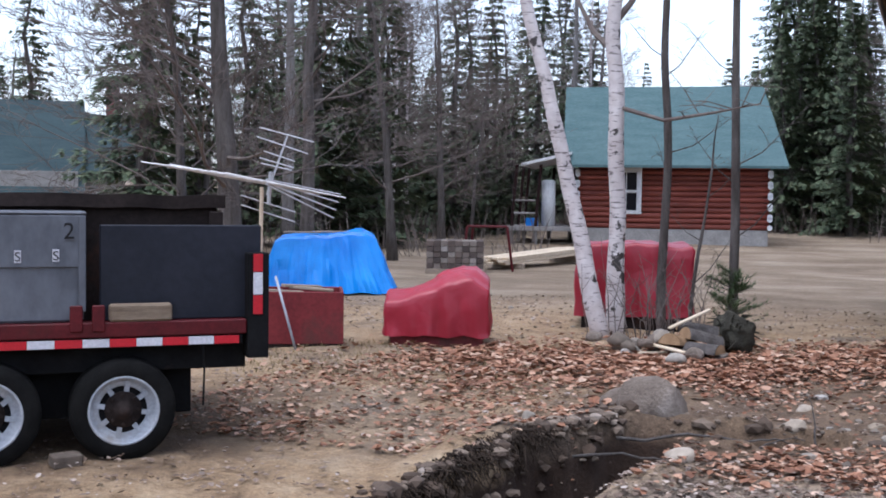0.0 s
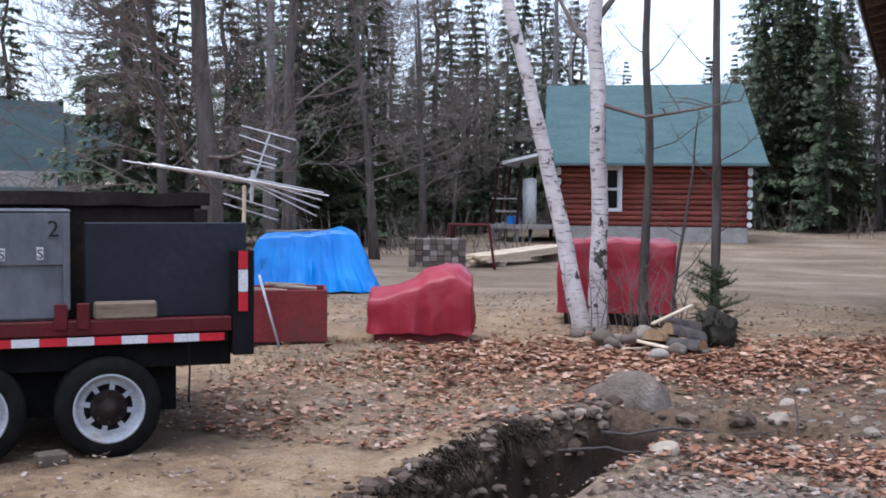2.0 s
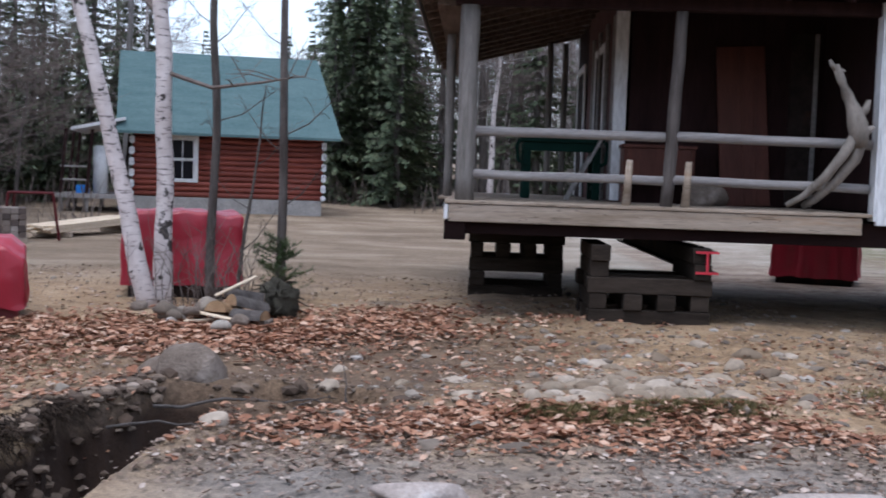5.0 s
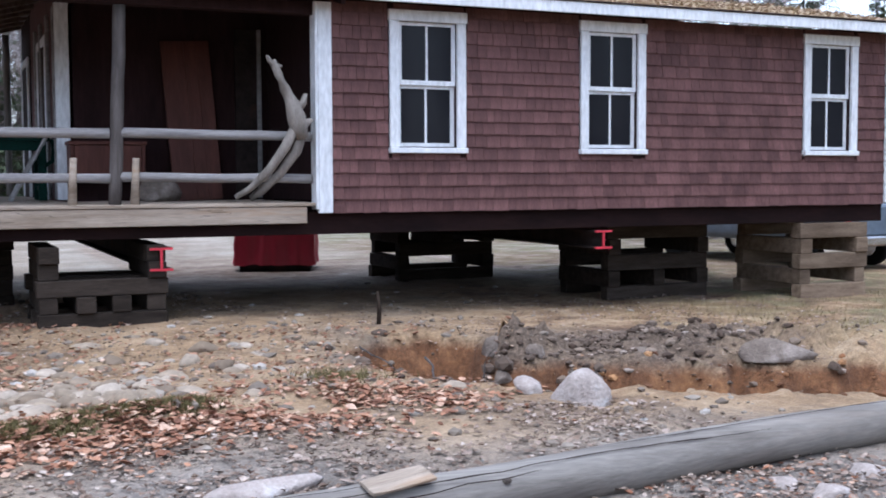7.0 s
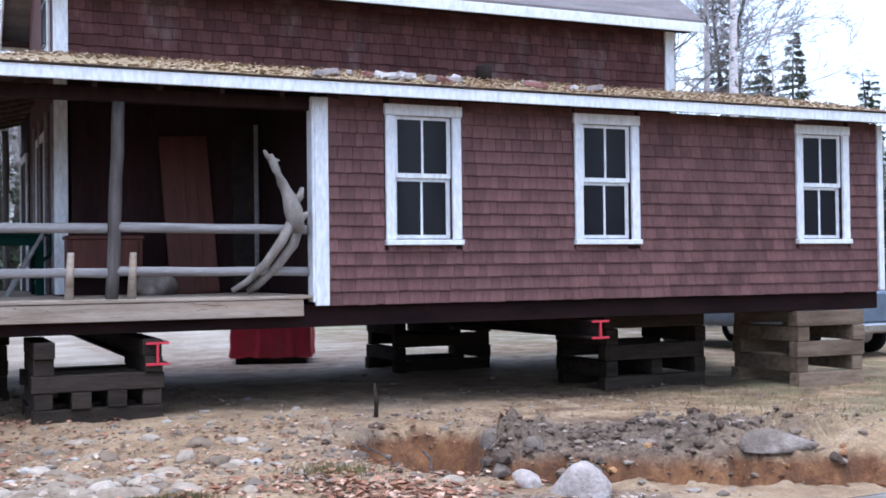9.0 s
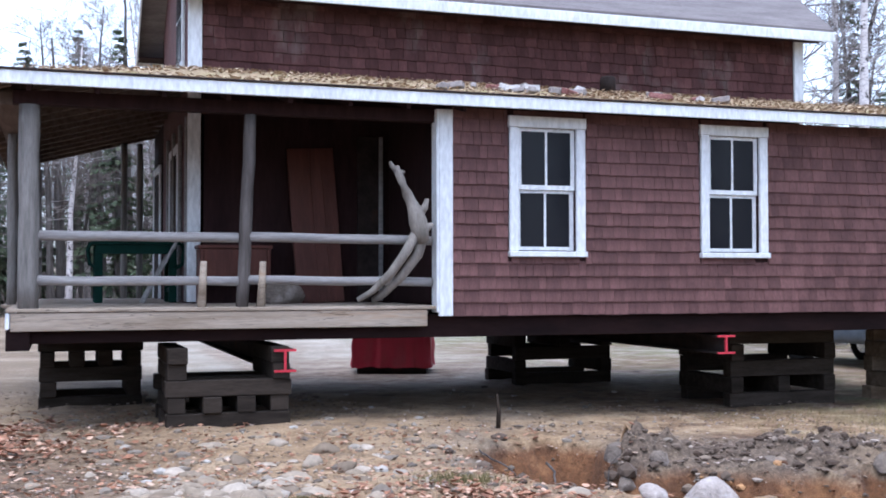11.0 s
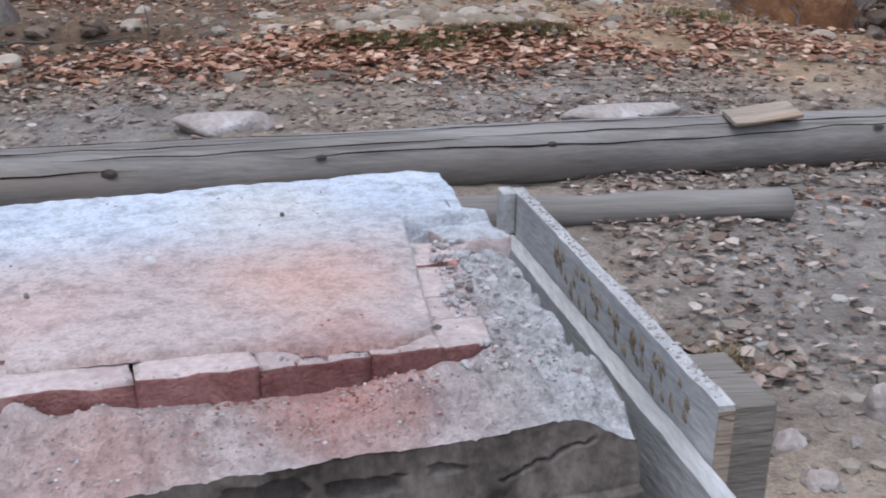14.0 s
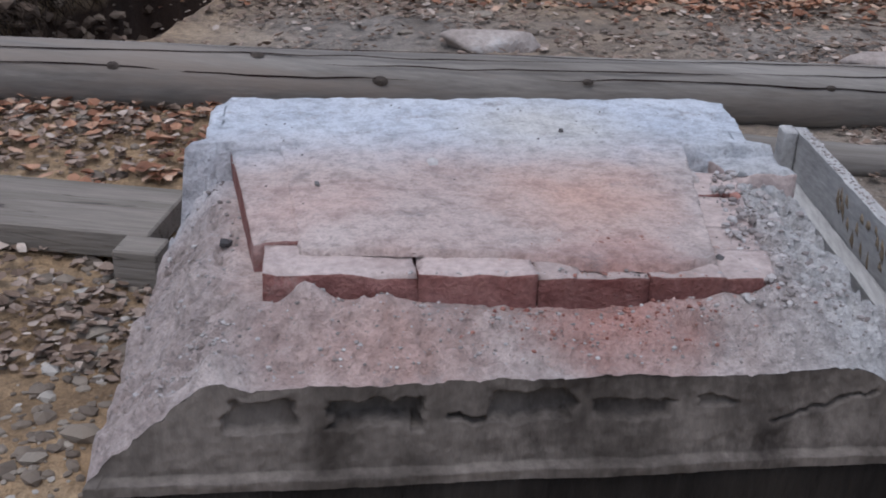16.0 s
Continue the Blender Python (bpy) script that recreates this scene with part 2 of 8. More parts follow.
def birch_material():
    m, nt, bs = start("birch_bark")
    v = coords(nt, (1, 1, 1), True)
    dash = noise_out(nt, coords(nt, (7, 7, 42), True), 1.0, 3, 0.6)
    scar = noise_out(nt, coords(nt, (5.0, 5.0, 5.5), True), 1.0, 4, 0.6)
    c = ramp(nt, noise_out(nt, v, 5), [(0.3, (0.46, 0.40, 0.385)), (0.7, (0.68, 0.63, 0.615))])
    c = mix(nt, c, (0.10, 0.08, 0.075), ramp(nt, dash, [(0.57, (0, 0, 0)), (0.64, (0.85,) * 3)]))
    c = mix(nt, c, (0.045, 0.038, 0.035), ramp(nt, scar, [(0.595, (0, 0, 0)), (0.63, (1, 1, 1))]))
    nt.links.new(c, bs.inputs["Base Color"])
    bs.inputs["Roughness"].default_value = 0.7
    bp = node(nt, "ShaderNodeBump", Strength=0.4, Distance=0.01)
    nt.links.new(dash, bp.inputs["Height"])
    nt.links.new(bp.outputs[0], bs.inputs["Normal"])
    return m


def tarp_material(name, a, b, rough=0.38):
    """Coated cloth: faint tone changes, soft dents and fine crumples."""
    m, nt, bs = start(name)
    v = coords(nt, (1, 1, 1), True)
    n = noise_out(nt, v, 1.7, 3, 0.5)
    crumple = nt.nodes.new("ShaderNodeTexVoronoi")
    crumple.feature = 'DISTANCE_TO_EDGE'
    crumple.inputs["Scale"].default_value = 3.4
    nt.links.new(mix(nt, v, noise_out(nt, v, 2.5, 3), 0.25), crumple.inputs["Vector"])
    c = ramp(nt, n, [(0.3, a), (0.7, b)])
    nt.links.new(c, bs.inputs["Base Color"])
    bs.inputs["Roughness"].default_value = rough
    b1 = node(nt, "ShaderNodeBump", Strength=0.35, Distance=0.05)
    nt.links.new(crumple.outputs["Distance"], b1.inputs["Height"])
    b2 = node(nt, "ShaderNodeBump", Strength=0.4, Distance=0.05)
    nt.links.new(n, b2.inputs["Height"])
    nt.links.new(b1.outputs[0], b2.inputs["Normal"])
    nt.links.new(b2.outputs[0], bs.inputs["Normal"])
    return m


def slab_material():
    """Crumbling mortar: pink brick dust over the firebox, ash with a painted blue sky glint on the shelf behind, grey
    rubble to one side.
    """
    m, nt, bs = start("ashy_hearth_mortar")
    v = coords(nt)
    sep = nt.nodes.new("ShaderNodeSeparateXYZ")
    nt.links.new(v, sep.inputs[0])
    n1 = noise_out(nt, v, 3.5, 7, 0.65)
    n2 = noise_out(nt, v, 28, 6, 0.7)
    n3 = noise_out(nt, v, 120, 3, 0.7)

    def zone(axis, a, b, wave):
        """0 to 1 along an axis, its border frayed."""
        w = nt.nodes.new("ShaderNodeMath")
        w.operation = 'MULTIPLY_ADD'
        nt.links.new(noise_out(nt, v, 5.0, 8, 0.7), w.inputs[0])
        w.inputs[1].default_value = wave
        nt.links.new(sep.outputs[axis], w.inputs[2])
        r = node(nt, "ShaderNodeMapRange", From_Min=a + wave * 0.5, From_Max=b + wave * 0.5)
        nt.links.new(w.outputs[0], r.inputs[0])
        return r.outputs[0]

    def both(p, q):
        return mix(nt, (0, 0, 0), p, q)

    def spot(at, inner, outer):
        d = nt.nodes.new("ShaderNodeVectorMath")
        d.operation = 'DISTANCE'
        nt.links.new(v, d.inputs[0])
        d.inputs[1].default_value = at
        w = nt.nodes.new("ShaderNodeMath")
        w.operation = 'MULTIPLY_ADD'
        nt.links.new(n1, w.inputs[0])
        w.inputs[1].default_value = 0.35
        nt.links.new(d.outputs["Value"], w.inputs[2])
        r = node(nt, "ShaderNodeMapRange", From_Min=outer + 0.175, From_Max=inner + 0.175)
        nt.links.new(w.outputs[0], r.inputs[0])
        return r.outputs[0]

    # grey mauve mortar
    c = ramp(nt, n1, [(0.3, (0.295, 0.237, 0.22)), (0.7, (0.47, 0.40, 0.372))])
    # pink dust on the firebox floor
    floor = both(both(zone(1, -0.28, -0.20, 0.06), zone(1, 0.42, 0.26, 0.12)), both(zone(0, -0.42, -0.34, 0.04), zone(0, 0.66, 0.54, 0.08)))
    c = mix(nt, c, ramp(nt, n1, [(0.34, (0.47, 0.36, 0.325)), (0.66, (0.57, 0.475, 0.435))]), floor)
    c = mix(nt, c, (0.58, 0.36, 0.28), mix(nt, (0, 0, 0), spot((0.28, 0.02, 0.5), 0.02, 0.22), 0.75))
    c = mix(nt, c, (0.56, 0.33, 0.27), mix(nt, (0, 0, 0), spot((-0.22, 0.0, 0.5), 0.02, 0.16), 0.45))
    # reddish stain spilling over the apron
    c = mix(nt, c, ramp(nt, noise_out(nt, v, 11, 6, 0.7), [(0.35, (0.22, 0.165, 0.15)), (0.65, (0.54, 0.47, 0.44))]), mix(nt, (0, 0, 0), zone(1, -0.22, -0.32, 0.06), 0.5))
    c = mix(nt, c, (0.42, 0.205, 0.165), mix(nt, (0, 0, 0), spot((0.27, -0.32, 0.45), 0.02, 0.20), 0.8))
    c = mix(nt, c, (0.45, 0.27, 0.225), mix(nt, (0, 0, 0), spot((-0.12, -0.38, 0.42), 0.05, 0.28), 0.55))
    # cool grey rubble side
    c = mix(nt, c, ramp(nt, n2, [(0.3, (0.33, 0.325, 0.315)), (0.7, (0.52, 0.515, 0.505))]), mix(nt, (0, 0, 0), zone(0, 0.46, 0.66, 0.18), 0.85))
    # ash shelf, the blue-white glint of the sky painted into it
    ash = mix(nt, (0, 0, 0), zone(1, 0.16, 0.44, 0.22), 0.95)
    c = mix(nt, c, ramp(nt, n1, [(0.3, (0.50, 0.545, 0.61)), (0.7, (0.67, 0.70, 0.745))]), ash)
    c = mix(nt, c, (0.60, 0.57, 0.52), mix(nt, (0, 0, 0), spot((0.28, 0.44, 0.52), 0.05, 0.24), 0.75))
    # damp dark blotches, pits and streaks
    c = mix(nt, c, (0.25, 0.22, 0.215), ramp(nt, noise_out(nt, v, 9, 8, 0.8), [(0.56, (0, 0, 0)), (0.70, (0.8,) * 3)]))
    c = mix(nt, c, (0.20, 0.18, 0.17), ramp(nt, noise_out(nt, v, 45, 5, 0.75), [(0.645, (0, 0, 0)), (0.70, (0.75,) * 3)]))
    c = mix(nt, c, ramp(nt, n2, [(0.3, (0.55,) * 3), (0.55, (1.08,) * 3)]), 0.7, 'MULTIPLY')
    c = mix(nt, c, ramp(nt, n3, [(0.3, (0.70,) * 3), (0.55, (1.08,) * 3)]), 0.7, 'MULTIPLY')
    nt.links.new(c, bs.inputs["Base Color"])
    bs.inputs["Roughness"].default_value = 0.95
    b1 = node(nt, "ShaderNodeBump", Strength=1.0, Distance=0.02)
    nt.links.new(n2, b1.inputs["Height"])
    b2 = node(nt, "ShaderNodeBump", Strength=0.7, Distance=0.004)
    nt.links.new(n3, b2.inputs["Height"])
    nt.links.new(b1.outputs[0], b2.inputs["Normal"])
    nt.links.new(b2.outputs[0], bs.inputs["Normal"])
    return m


def glass_material():
    m, nt, bs = start("window_glass")
    bs.inputs["Base Color"].default_value = (0.012, 0.012, 0.015, 1)
    bs.inputs["Roughness"].default_value = 0.08
    bs.inputs["IOR"].default_value = 1.5
    bs.inputs["Specular IOR Level"].default_value = 0.14
    n = noise_out(nt, coords(nt), 3.0, 2)
    bp = node(nt, "ShaderNodeBump", Strength=0.08, Distance=0.02)
    nt.links.new(n, bp.inputs["Height"])
    nt.links.new(bp.outputs[0], bs.inputs["Normal"])
    return m


GROUND = ground_material()
SHINGLE = paint("red_brown_wall_shingle", (0.105, 0.050, 0.046), (0.172, 0.084, 0.077), 0.8, 5, (1, 1, 0.35), 0.4, pieces=0.25)
OLD_SHINGLE = paint("weathered_red_brown_shingle", (0.068, 0.029, 0.027), (0.115, 0.053, 0.049), 0.85, 4, (1, 1, 0.4), 0.5, spots=(0.125, 0.09, 0.082), pieces=0.3)
WHITE = paint("weathered_white_paint", (0.72, 0.74, 0.76), (0.84, 0.85, 0.86), 0.6, 3, (1, 1, 0.3), 0.15, spots=(0.55, 0.54, 0.52))
# brown boards, their tone lowered to carry part of the porch shade
DARK_WOOD = paint("shade_darkened_brown_boards", (0.020, 0.010, 0.010), (0.038, 0.019, 0.019), 0.9, 3, (1, 1, 0.2), 0.3)
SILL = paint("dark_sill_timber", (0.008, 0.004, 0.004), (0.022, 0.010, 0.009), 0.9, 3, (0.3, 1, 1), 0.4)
GREY_WOOD = paint("weathered_grey_wood", (0.14, 0.13, 0.12), (0.29, 0.27, 0.25), 0.85, 3, (6, 6, 0.5), 0.5)
GREY_RAIL = paint("weathered_grey_rail", (0.22, 0.205, 0.20), (0.38, 0.36, 0.345), 0.85, 3, (0.5, 6, 6), 0.5)
DECK_WOOD = paint("weathered_deck_board", (0.27, 0.21, 0.155), (0.46, 0.385, 0.31), 0.85, 2.5, (0.4, 5, 5), 0.4, spots=(0.30, 0.19, 0.11), cracks=(0.8, 9, 9))
CRIB_WOOD = paint("cribbing_timber", (0.13, 0.09, 0.06), (0.27, 0.20, 0.14), 0.85, 3, (0.6, 4, 4), 0.4, pieces=0.35, world_space=False)
NEW_WOOD = paint("fresh_cut_lumber", (0.62, 0.48, 0.33), (0.78, 0.66, 0.50), 0.7, 3, (0.4, 5, 5), 0.2, pieces=0.12)
POLE_WOOD = paint("old_pole_wood", (0.17, 0.15, 0.13), (0.31, 0.285, 0.255), 0.75, 2.0, (0.12, 4, 4), 0.25, spots=(0.22, 0.185, 0.155))
MOSS_ROOF = paint("mossy_leaf_roof", (0.30, 0.22, 0.13), (0.50, 0.39, 0.25), 0.95, 5, (1, 1, 1), 0.9, spots=(0.27, 0.26, 0.10), dist=0.03)
ASPHALT_ROOF = paint("grey_asphalt_shingle_roof", (0.16, 0.14, 0.14), (0.24, 0.215, 0.21), 0.9, 3, (0.5, 3, 3), 0.4)
DULL_ROOF = paint("dull_blue_green_shingle_roof", (0.040, 0.065, 0.072), (0.065, 0.095, 0.10), 0.9, 2.0, (0.5, 2, 2), 0.35)
GREEN_ROOF = paint("green_asphalt_shingle_roof", (0.085, 0.145, 0.15), (0.12, 0.185, 0.19), 0.9, 2.0, (0.5, 2, 2), 0.35)
LOG_RED = paint("red_stained_log", (0.17, 0.042, 0.032), (0.28, 0.075, 0.05), 0.6, 3, (0.4, 3, 3), 0.3, pieces=0.22)
CONCRETE = paint("grey_concrete", (0.30, 0.29, 0.275), (0.44, 0.42, 0.40), 0.9, 3, (1, 1, 1), 0.35)
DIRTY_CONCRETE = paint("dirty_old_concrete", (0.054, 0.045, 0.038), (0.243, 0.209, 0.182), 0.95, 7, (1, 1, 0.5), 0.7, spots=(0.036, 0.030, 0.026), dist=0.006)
RED_IRON = paint("red_painted_steel", (0.50, 0.03, 0.05), (0.64, 0.06, 0.08), 0.5, 6, (1, 1, 1), 0.2)
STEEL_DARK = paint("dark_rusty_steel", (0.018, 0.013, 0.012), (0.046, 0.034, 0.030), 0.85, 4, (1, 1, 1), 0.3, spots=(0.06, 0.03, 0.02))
DARK_POST = paint("dark_weathered_log", (0.07, 0.06, 0.055), (0.16, 0.14, 0.13), 0.85, 3, (6, 6, 0.5), 0.5)
KNOT = paint("dark_knot_wood", (0.05, 0.04, 0.034), (0.10, 0.083, 0.07), 0.85, 30, (1, 1, 1), 0.3)
PURLIN = paint("brown_grey_rafter", (0.10, 0.072, 0.058), (0.19, 0.145, 0.12), 0.9, 3, (5, 0.5, 5), 0.4)
GLASS = glass_material()
SLAB = slab_material()
FIREBRICK = paint("red_firebrick", (0.19, 0.075, 0.066), (0.34, 0.175, 0.155), 0.9, 14, (1, 1, 1), 0.7, spots=(0.40, 0.285, 0.26), pieces=0.12)
BRICK_GRIT = pieces_material("red_brick_grit", [(0, (0.24, 0.09, 0.07)), (0.6, (0.38, 0.19, 0.15)), (1, (0.50, 0.34, 0.30))], 0.95)
DARK_GRIT = pieces_material("sooty_grit", [(0, (0.05, 0.045, 0.045)), (0.6, (0.13, 0.12, 0.12)), (1, (0.25, 0.23, 0.22))], 0.95)
BIRCH = birch_material()
PALE_BARK = paint("pale_grey_bark", (0.17, 0.155, 0.148), (0.34, 0.32, 0.305), 0.95, 4, (3, 3, 0.5), 0.8, spots=(0.12, 0.105, 0.095), dist=0.03, world_space=True)
BARK = paint("grey_brown_bark", (0.075, 0.064, 0.058), (0.18, 0.16, 0.148), 0.95, 4, (3, 3, 0.5), 0.8, dist=0.03, world_space=True)
TWIG = paint("thin_grey_twigs", (0.12, 0.095, 0.085), (0.23, 0.195, 0.175), 0.9, 3, (1, 1, 1), 0.2)
NEEDLES = pieces_material("spruce_needles", [(0, (0.055, 0.083, 0.042)), (0.6, (0.105, 0.145, 0.074)), (1, (0.18, 0.20, 0.11))], 0.75)
PINE = pieces_material("young_pine_needles", [(0, (0.05, 0.09, 0.03)), (1, (0.10, 0.16, 0.06))], 0.7)
LEAF = pieces_material("dead_oak_leaves", [(0, (0.15, 0.060, 0.030)), (0.35, (0.29, 0.125, 0.064)), (0.7, (0.46, 0.245, 0.145)), (1, (0.62, 0.44, 0.32))], 0.75)
OLD_LEAF = pieces_material("grey_leaf_litter", [(0, (0.12, 0.078, 0.055)), (0.45, (0.23, 0.16, 0.115)), (0.8, (0.36, 0.275, 0.22)), (1, (0.55, 0.46, 0.39))], 0.85)
TWIG_PALE = paint("pale_birch_twigs", (0.30, 0.26, 0.25), (0.48, 0.44, 0.43), 0.9, 3)
STONE = pieces_material("field_stone", [(0, (0.12, 0.092, 0.07)), (0.5, (0.22, 0.178, 0.138)), (0.9, (0.34, 0.295, 0.24)), (1, (0.45, 0.42, 0.38))], 0.9, 0.5, 14)
TAN_STONE = pieces_material("tan_field_stone", [(0, (0.19, 0.14, 0.095)), (0.5, (0.31, 0.245, 0.175)), (1, (0.46, 0.385, 0.305))], 0.9, 0.5, 14)
GREY_STONE = paint("grey_granite_boulder", (0.155, 0.122, 0.097), (0.27, 0.22, 0.182), 0.9, 5, (1, 1, 1), 0.6, spots=(0.34, 0.29, 0.25), dist=0.03)
RED_TARP = tarp_material("red_vinyl_tarp", (0.25, 0.010, 0.022), (0.36, 0.020, 0.040))
BLUE_TARP = tarp_material("blue_poly_tarp", (0.004, 0.18, 0.66), (0.02, 0.30, 0.86), 0.32)
RUBBER = paint("tyre_rubber", (0.005, 0.005, 0.005), (0.014, 0.0135, 0.013), 0.85, 8, (1, 1, 1), 0.3)
# cribbing timber again, with the shade under the house put into its colour
CRIB_SHADED = paint("shade_darkened_cribbing_timber", (0.024, 0.018, 0.014), (0.066, 0.051, 0.040), 0.9, 3, (0.6, 4, 4), 0.4, pieces=0.35)
FORM_WOOD = paint("mortar_stained_board", (0.36, 0.35, 0.335), (0.54, 0.525, 0.505), 0.85, 3, (4, 0.5, 3), 0.4, spots=(0.30, 0.275, 0.25))
MORTAR_DARK = paint("brown_mortar_smear", (0.16, 0.12, 0.085), (0.30, 0.24, 0.17), 0.95, 20, (1, 1, 1), 0.5)
ASH_BRICK = paint("ash_dusted_brick", (0.46, 0.365, 0.335), (0.60, 0.50, 0.465), 0.95, 7, (1, 1, 1), 0.6, pieces=0.12)
STONE_PALE = pieces_material("mortar_crumb", [(0, (0.22, 0.185, 0.172)), (0.5, (0.36, 0.325, 0.31)), (1, (0.55, 0.52, 0.505))], 0.95)
DRY_CLOD = pieces_material("dry_dirt_crumbs", [(0, (0.15, 0.122, 0.098)), (0.6, (0.27, 0.235, 0.20)), (1, (0.40, 0.36, 0.32))], 0.95, 0.6, 40)
DIRT_CLOD = pieces_material("dark_earth_clods", [(0, (0.055, 0.033, 0.020)), (0.6, (0.13, 0.092, 0.066)), (0.92, (0.25, 0.19, 0.14)), (1, (0.42, 0.35, 0.29))], 0.95, 0.6, 18)
RUST_CLOD = pieces_material("rusty_subsoil_clods", [(0, (0.10, 0.04, 0.016)), (0.6, (0.24, 0.105, 0.04)), (1, (0.42, 0.23, 0.10))], 0.95, 0.6, 18)
MOSS = pieces_material("olive_moss", [(0, (0.085, 0.07, 0.024)), (0.6, (0.16, 0.135, 0.045)), (1, (0.26, 0.20, 0.09))], 0.9)
DRY_GRASS = pieces_material("dry_grass", [(0, (0.18, 0.14, 0.06)), (0.5, (0.29, 0.23, 0.11)), (1, (0.40, 0.28, 0.15))], 0.9)
ROOT_WOOD = paint("dark_roots", (0.02, 0.014, 0.011), (0.06, 0.042, 0.03), 0.9, 8, (1, 1, 1), 0.4)
STUMP_WOOD = paint("dark_rotten_stump", (0.03, 0.028, 0.022), (0.085, 0.078, 0.06), 0.95, 8, (1, 1, 1), 0.8, dist=0.03)
SPLIT_WOOD = paint("tan_split_wood", (0.24, 0.145, 0.075), (0.38, 0.25, 0.145), 0.8, 9, (1, 1, 1), 0.3)
ROOF_LEAF = pieces_material("brown_roof_leaves", [(0, (0.24, 0.15, 0.09)), (0.5, (0.44, 0.31, 0.20)), (1, (0.62, 0.50, 0.36))], 0.85)
PLANK_WOOD = paint("brown_grey_plank", (0.17, 0.15, 0.125), (0.30, 0.265, 0.23), 0.85, 2.5, (0.4, 6, 5), 0.5, cracks=(0.8, 10, 9))
PALE_STONE = paint("pale_chipped_granite", (0.34, 0.285, 0.25), (0.54, 0.475, 0.435), 0.9, 4, (1, 1, 1), 0.7, spots=(0.58, 0.57, 0.56), dist=0.02)
DARK_CONCRETE = paint("near_black_concrete", (0.014, 0.012, 0.011), (0.05, 0.043, 0.037), 0.85, 7, (1, 1, 0.15), 0.8, dist=0.02)


# ---- ground ----
def seg_dist(x, y, ax, ay, bx, by):
    dx, dy = bx - ax, by - ay
    t = max(0.0, min(1.0, ((x - ax) * dx + (y - ay) * dy) / (dx * dx + dy * dy)))
    return math.hypot(x - ax - t * dx, y - ay - t * dy)


def step(a, b, v):
    t = max(0.0, min(1.0, (v - a) / (b - a)))
    return t * t * (3 - 2 * t)


def ground_z(x, y):
    n = noise.noise(Vector((x * 0.35, y * 0.35, 0.3))) * 0.05
    if abs(x) < 14 and 0 < y < 18:
        n += noise.noise(Vector((x * 1.7, y * 1.7, 4))) * 0.03 + noise.noise(Vector((x * 6, y * 6, 8))) * 0.018 + noise.noise(Vector((x * 13, y * 13, 3))) * 0.010
    far = math.hypot(x, y)
    n *= 1 if far < 30 else 1.5
    z = n + 0.13 * step(8.5, 11, y) * step(8, 3, x) * step(-2, 0.5, x) * step(16, 12.5, y)
    z += 0.07 * step(4.2, 5.6, y) * step(9.5, 7.5, y) * step(-1.5, 0, x) * step(4.5, 3, x)
    z += 0.07 * math.exp(-(seg_dist(x, y, 0.45, 6.75, 1.95, 7.1) / 0.17) ** 2)
    wob = noise.noise(Vector((x * 2.3, y * 2.3, 12))) * 0.14 + noise.noise(Vector((x * 6.5, y * 6.5, 15))) * 0.06
    # trench by the boulder
    d = seg_dist(x, y, -2.16, 4.6, -1.86, 6.6) + wob * 0.8
    d = min(d, seg_dist(x, y, -1.86, 6.6, -1.62, 7.25) + wob * 0.8 + 0.06)
    z -= 0.62 * step(0.47, 0.37, d)
    z += 0.09 * math.exp(-((d - 0.62) / 0.16) ** 2) * step(5.3, 6.2, y)
    d = seg_dist(x, y, -1.45, 7.2, -0.7, 7.35) + wob
    z -= 0.25 * step(0.34, 0.2, d)
    # dug hole and runnel in front of the house
    soft = noise.noise(Vector((x * 1.6, y * 1.6, 12))) * 0.16
    rough = 0.13 * noise.noise(Vector((x * 4, y * 4, 6))) + 0.07 * noise.noise(Vector((x * 9, y * 9, 6)))
    d = seg_dist(x, y, 4.3, 9.3, 4.15, 7.9) + soft + rough + 0.25 * step(9.2, 8.0, y)
    z -= (0.60 + 1.2 * rough) * step(0.74, 0.40, d)
    d = seg_dist(x, y, 4.55, 7.75, 7.6, 6.3) + soft + 2.0 * rough
    z -= 0.34 * step(0.66, 0.34, d)
    # spoil heaps
    for hx, hy, r, h in ((5.0, 8.7, 0.35, 0.20), (6.0, 8.4, 0.55, 0.09), (6.7, 8.2, 0.6, 0.09), (7.5, 7.9, 0.7, 0.11), (8.6, 7.7, 0.8, 0.10), (4.95, 7.3, 0.35, 0.06)):
        q = ((x - hx) ** 2 + (y - hy) ** 2) / (r * r)
        if q < 6:
            z += h * math.exp(-q) * (1 + 1.6 * noise.noise(Vector((x * 4, y * 4, 2))) + 0.8 * noise.noise(Vector((x * 9, y * 9, 2))))
    # low ground round the hearth
    z -= 0.06 * step(3.9, 3.2, y)
    # rise of the far yard and the wood behind
    z += 0.02 * max(0, y - 26) * step(10, 40, y)
    return z


def grid_lines(stops):
    out = []
    for a, b, s in stops:
        n = max(1, round((b - a) / s))
        out += [a + (b - a) * i / n for i in range(n)]
    return out + [stops[-1][1]]


gx = grid_lines([(-900, -200, 100), (-200, -40, 20), (-40, -10, 2.0), (-10, -4, 0.3), (-4, 8, 0.055), (8, 14, 0.25), (14, 40, 2), (40, 200, 20), (200, 900, 100)])
gy = grid_lines([(-600, -60, 60), (-60, -4, 4), (-4, 1.5, 0.4), (1.5, 10.5, 0.055), (10.5, 16, 0.25), (16, 40, 1.5), (40, 120, 10), (120, 1000, 110)])
nx, ny = len(gx), len(gy)
gv = [(x, y, ground_z(x, y)) for y in gy for x in gx]
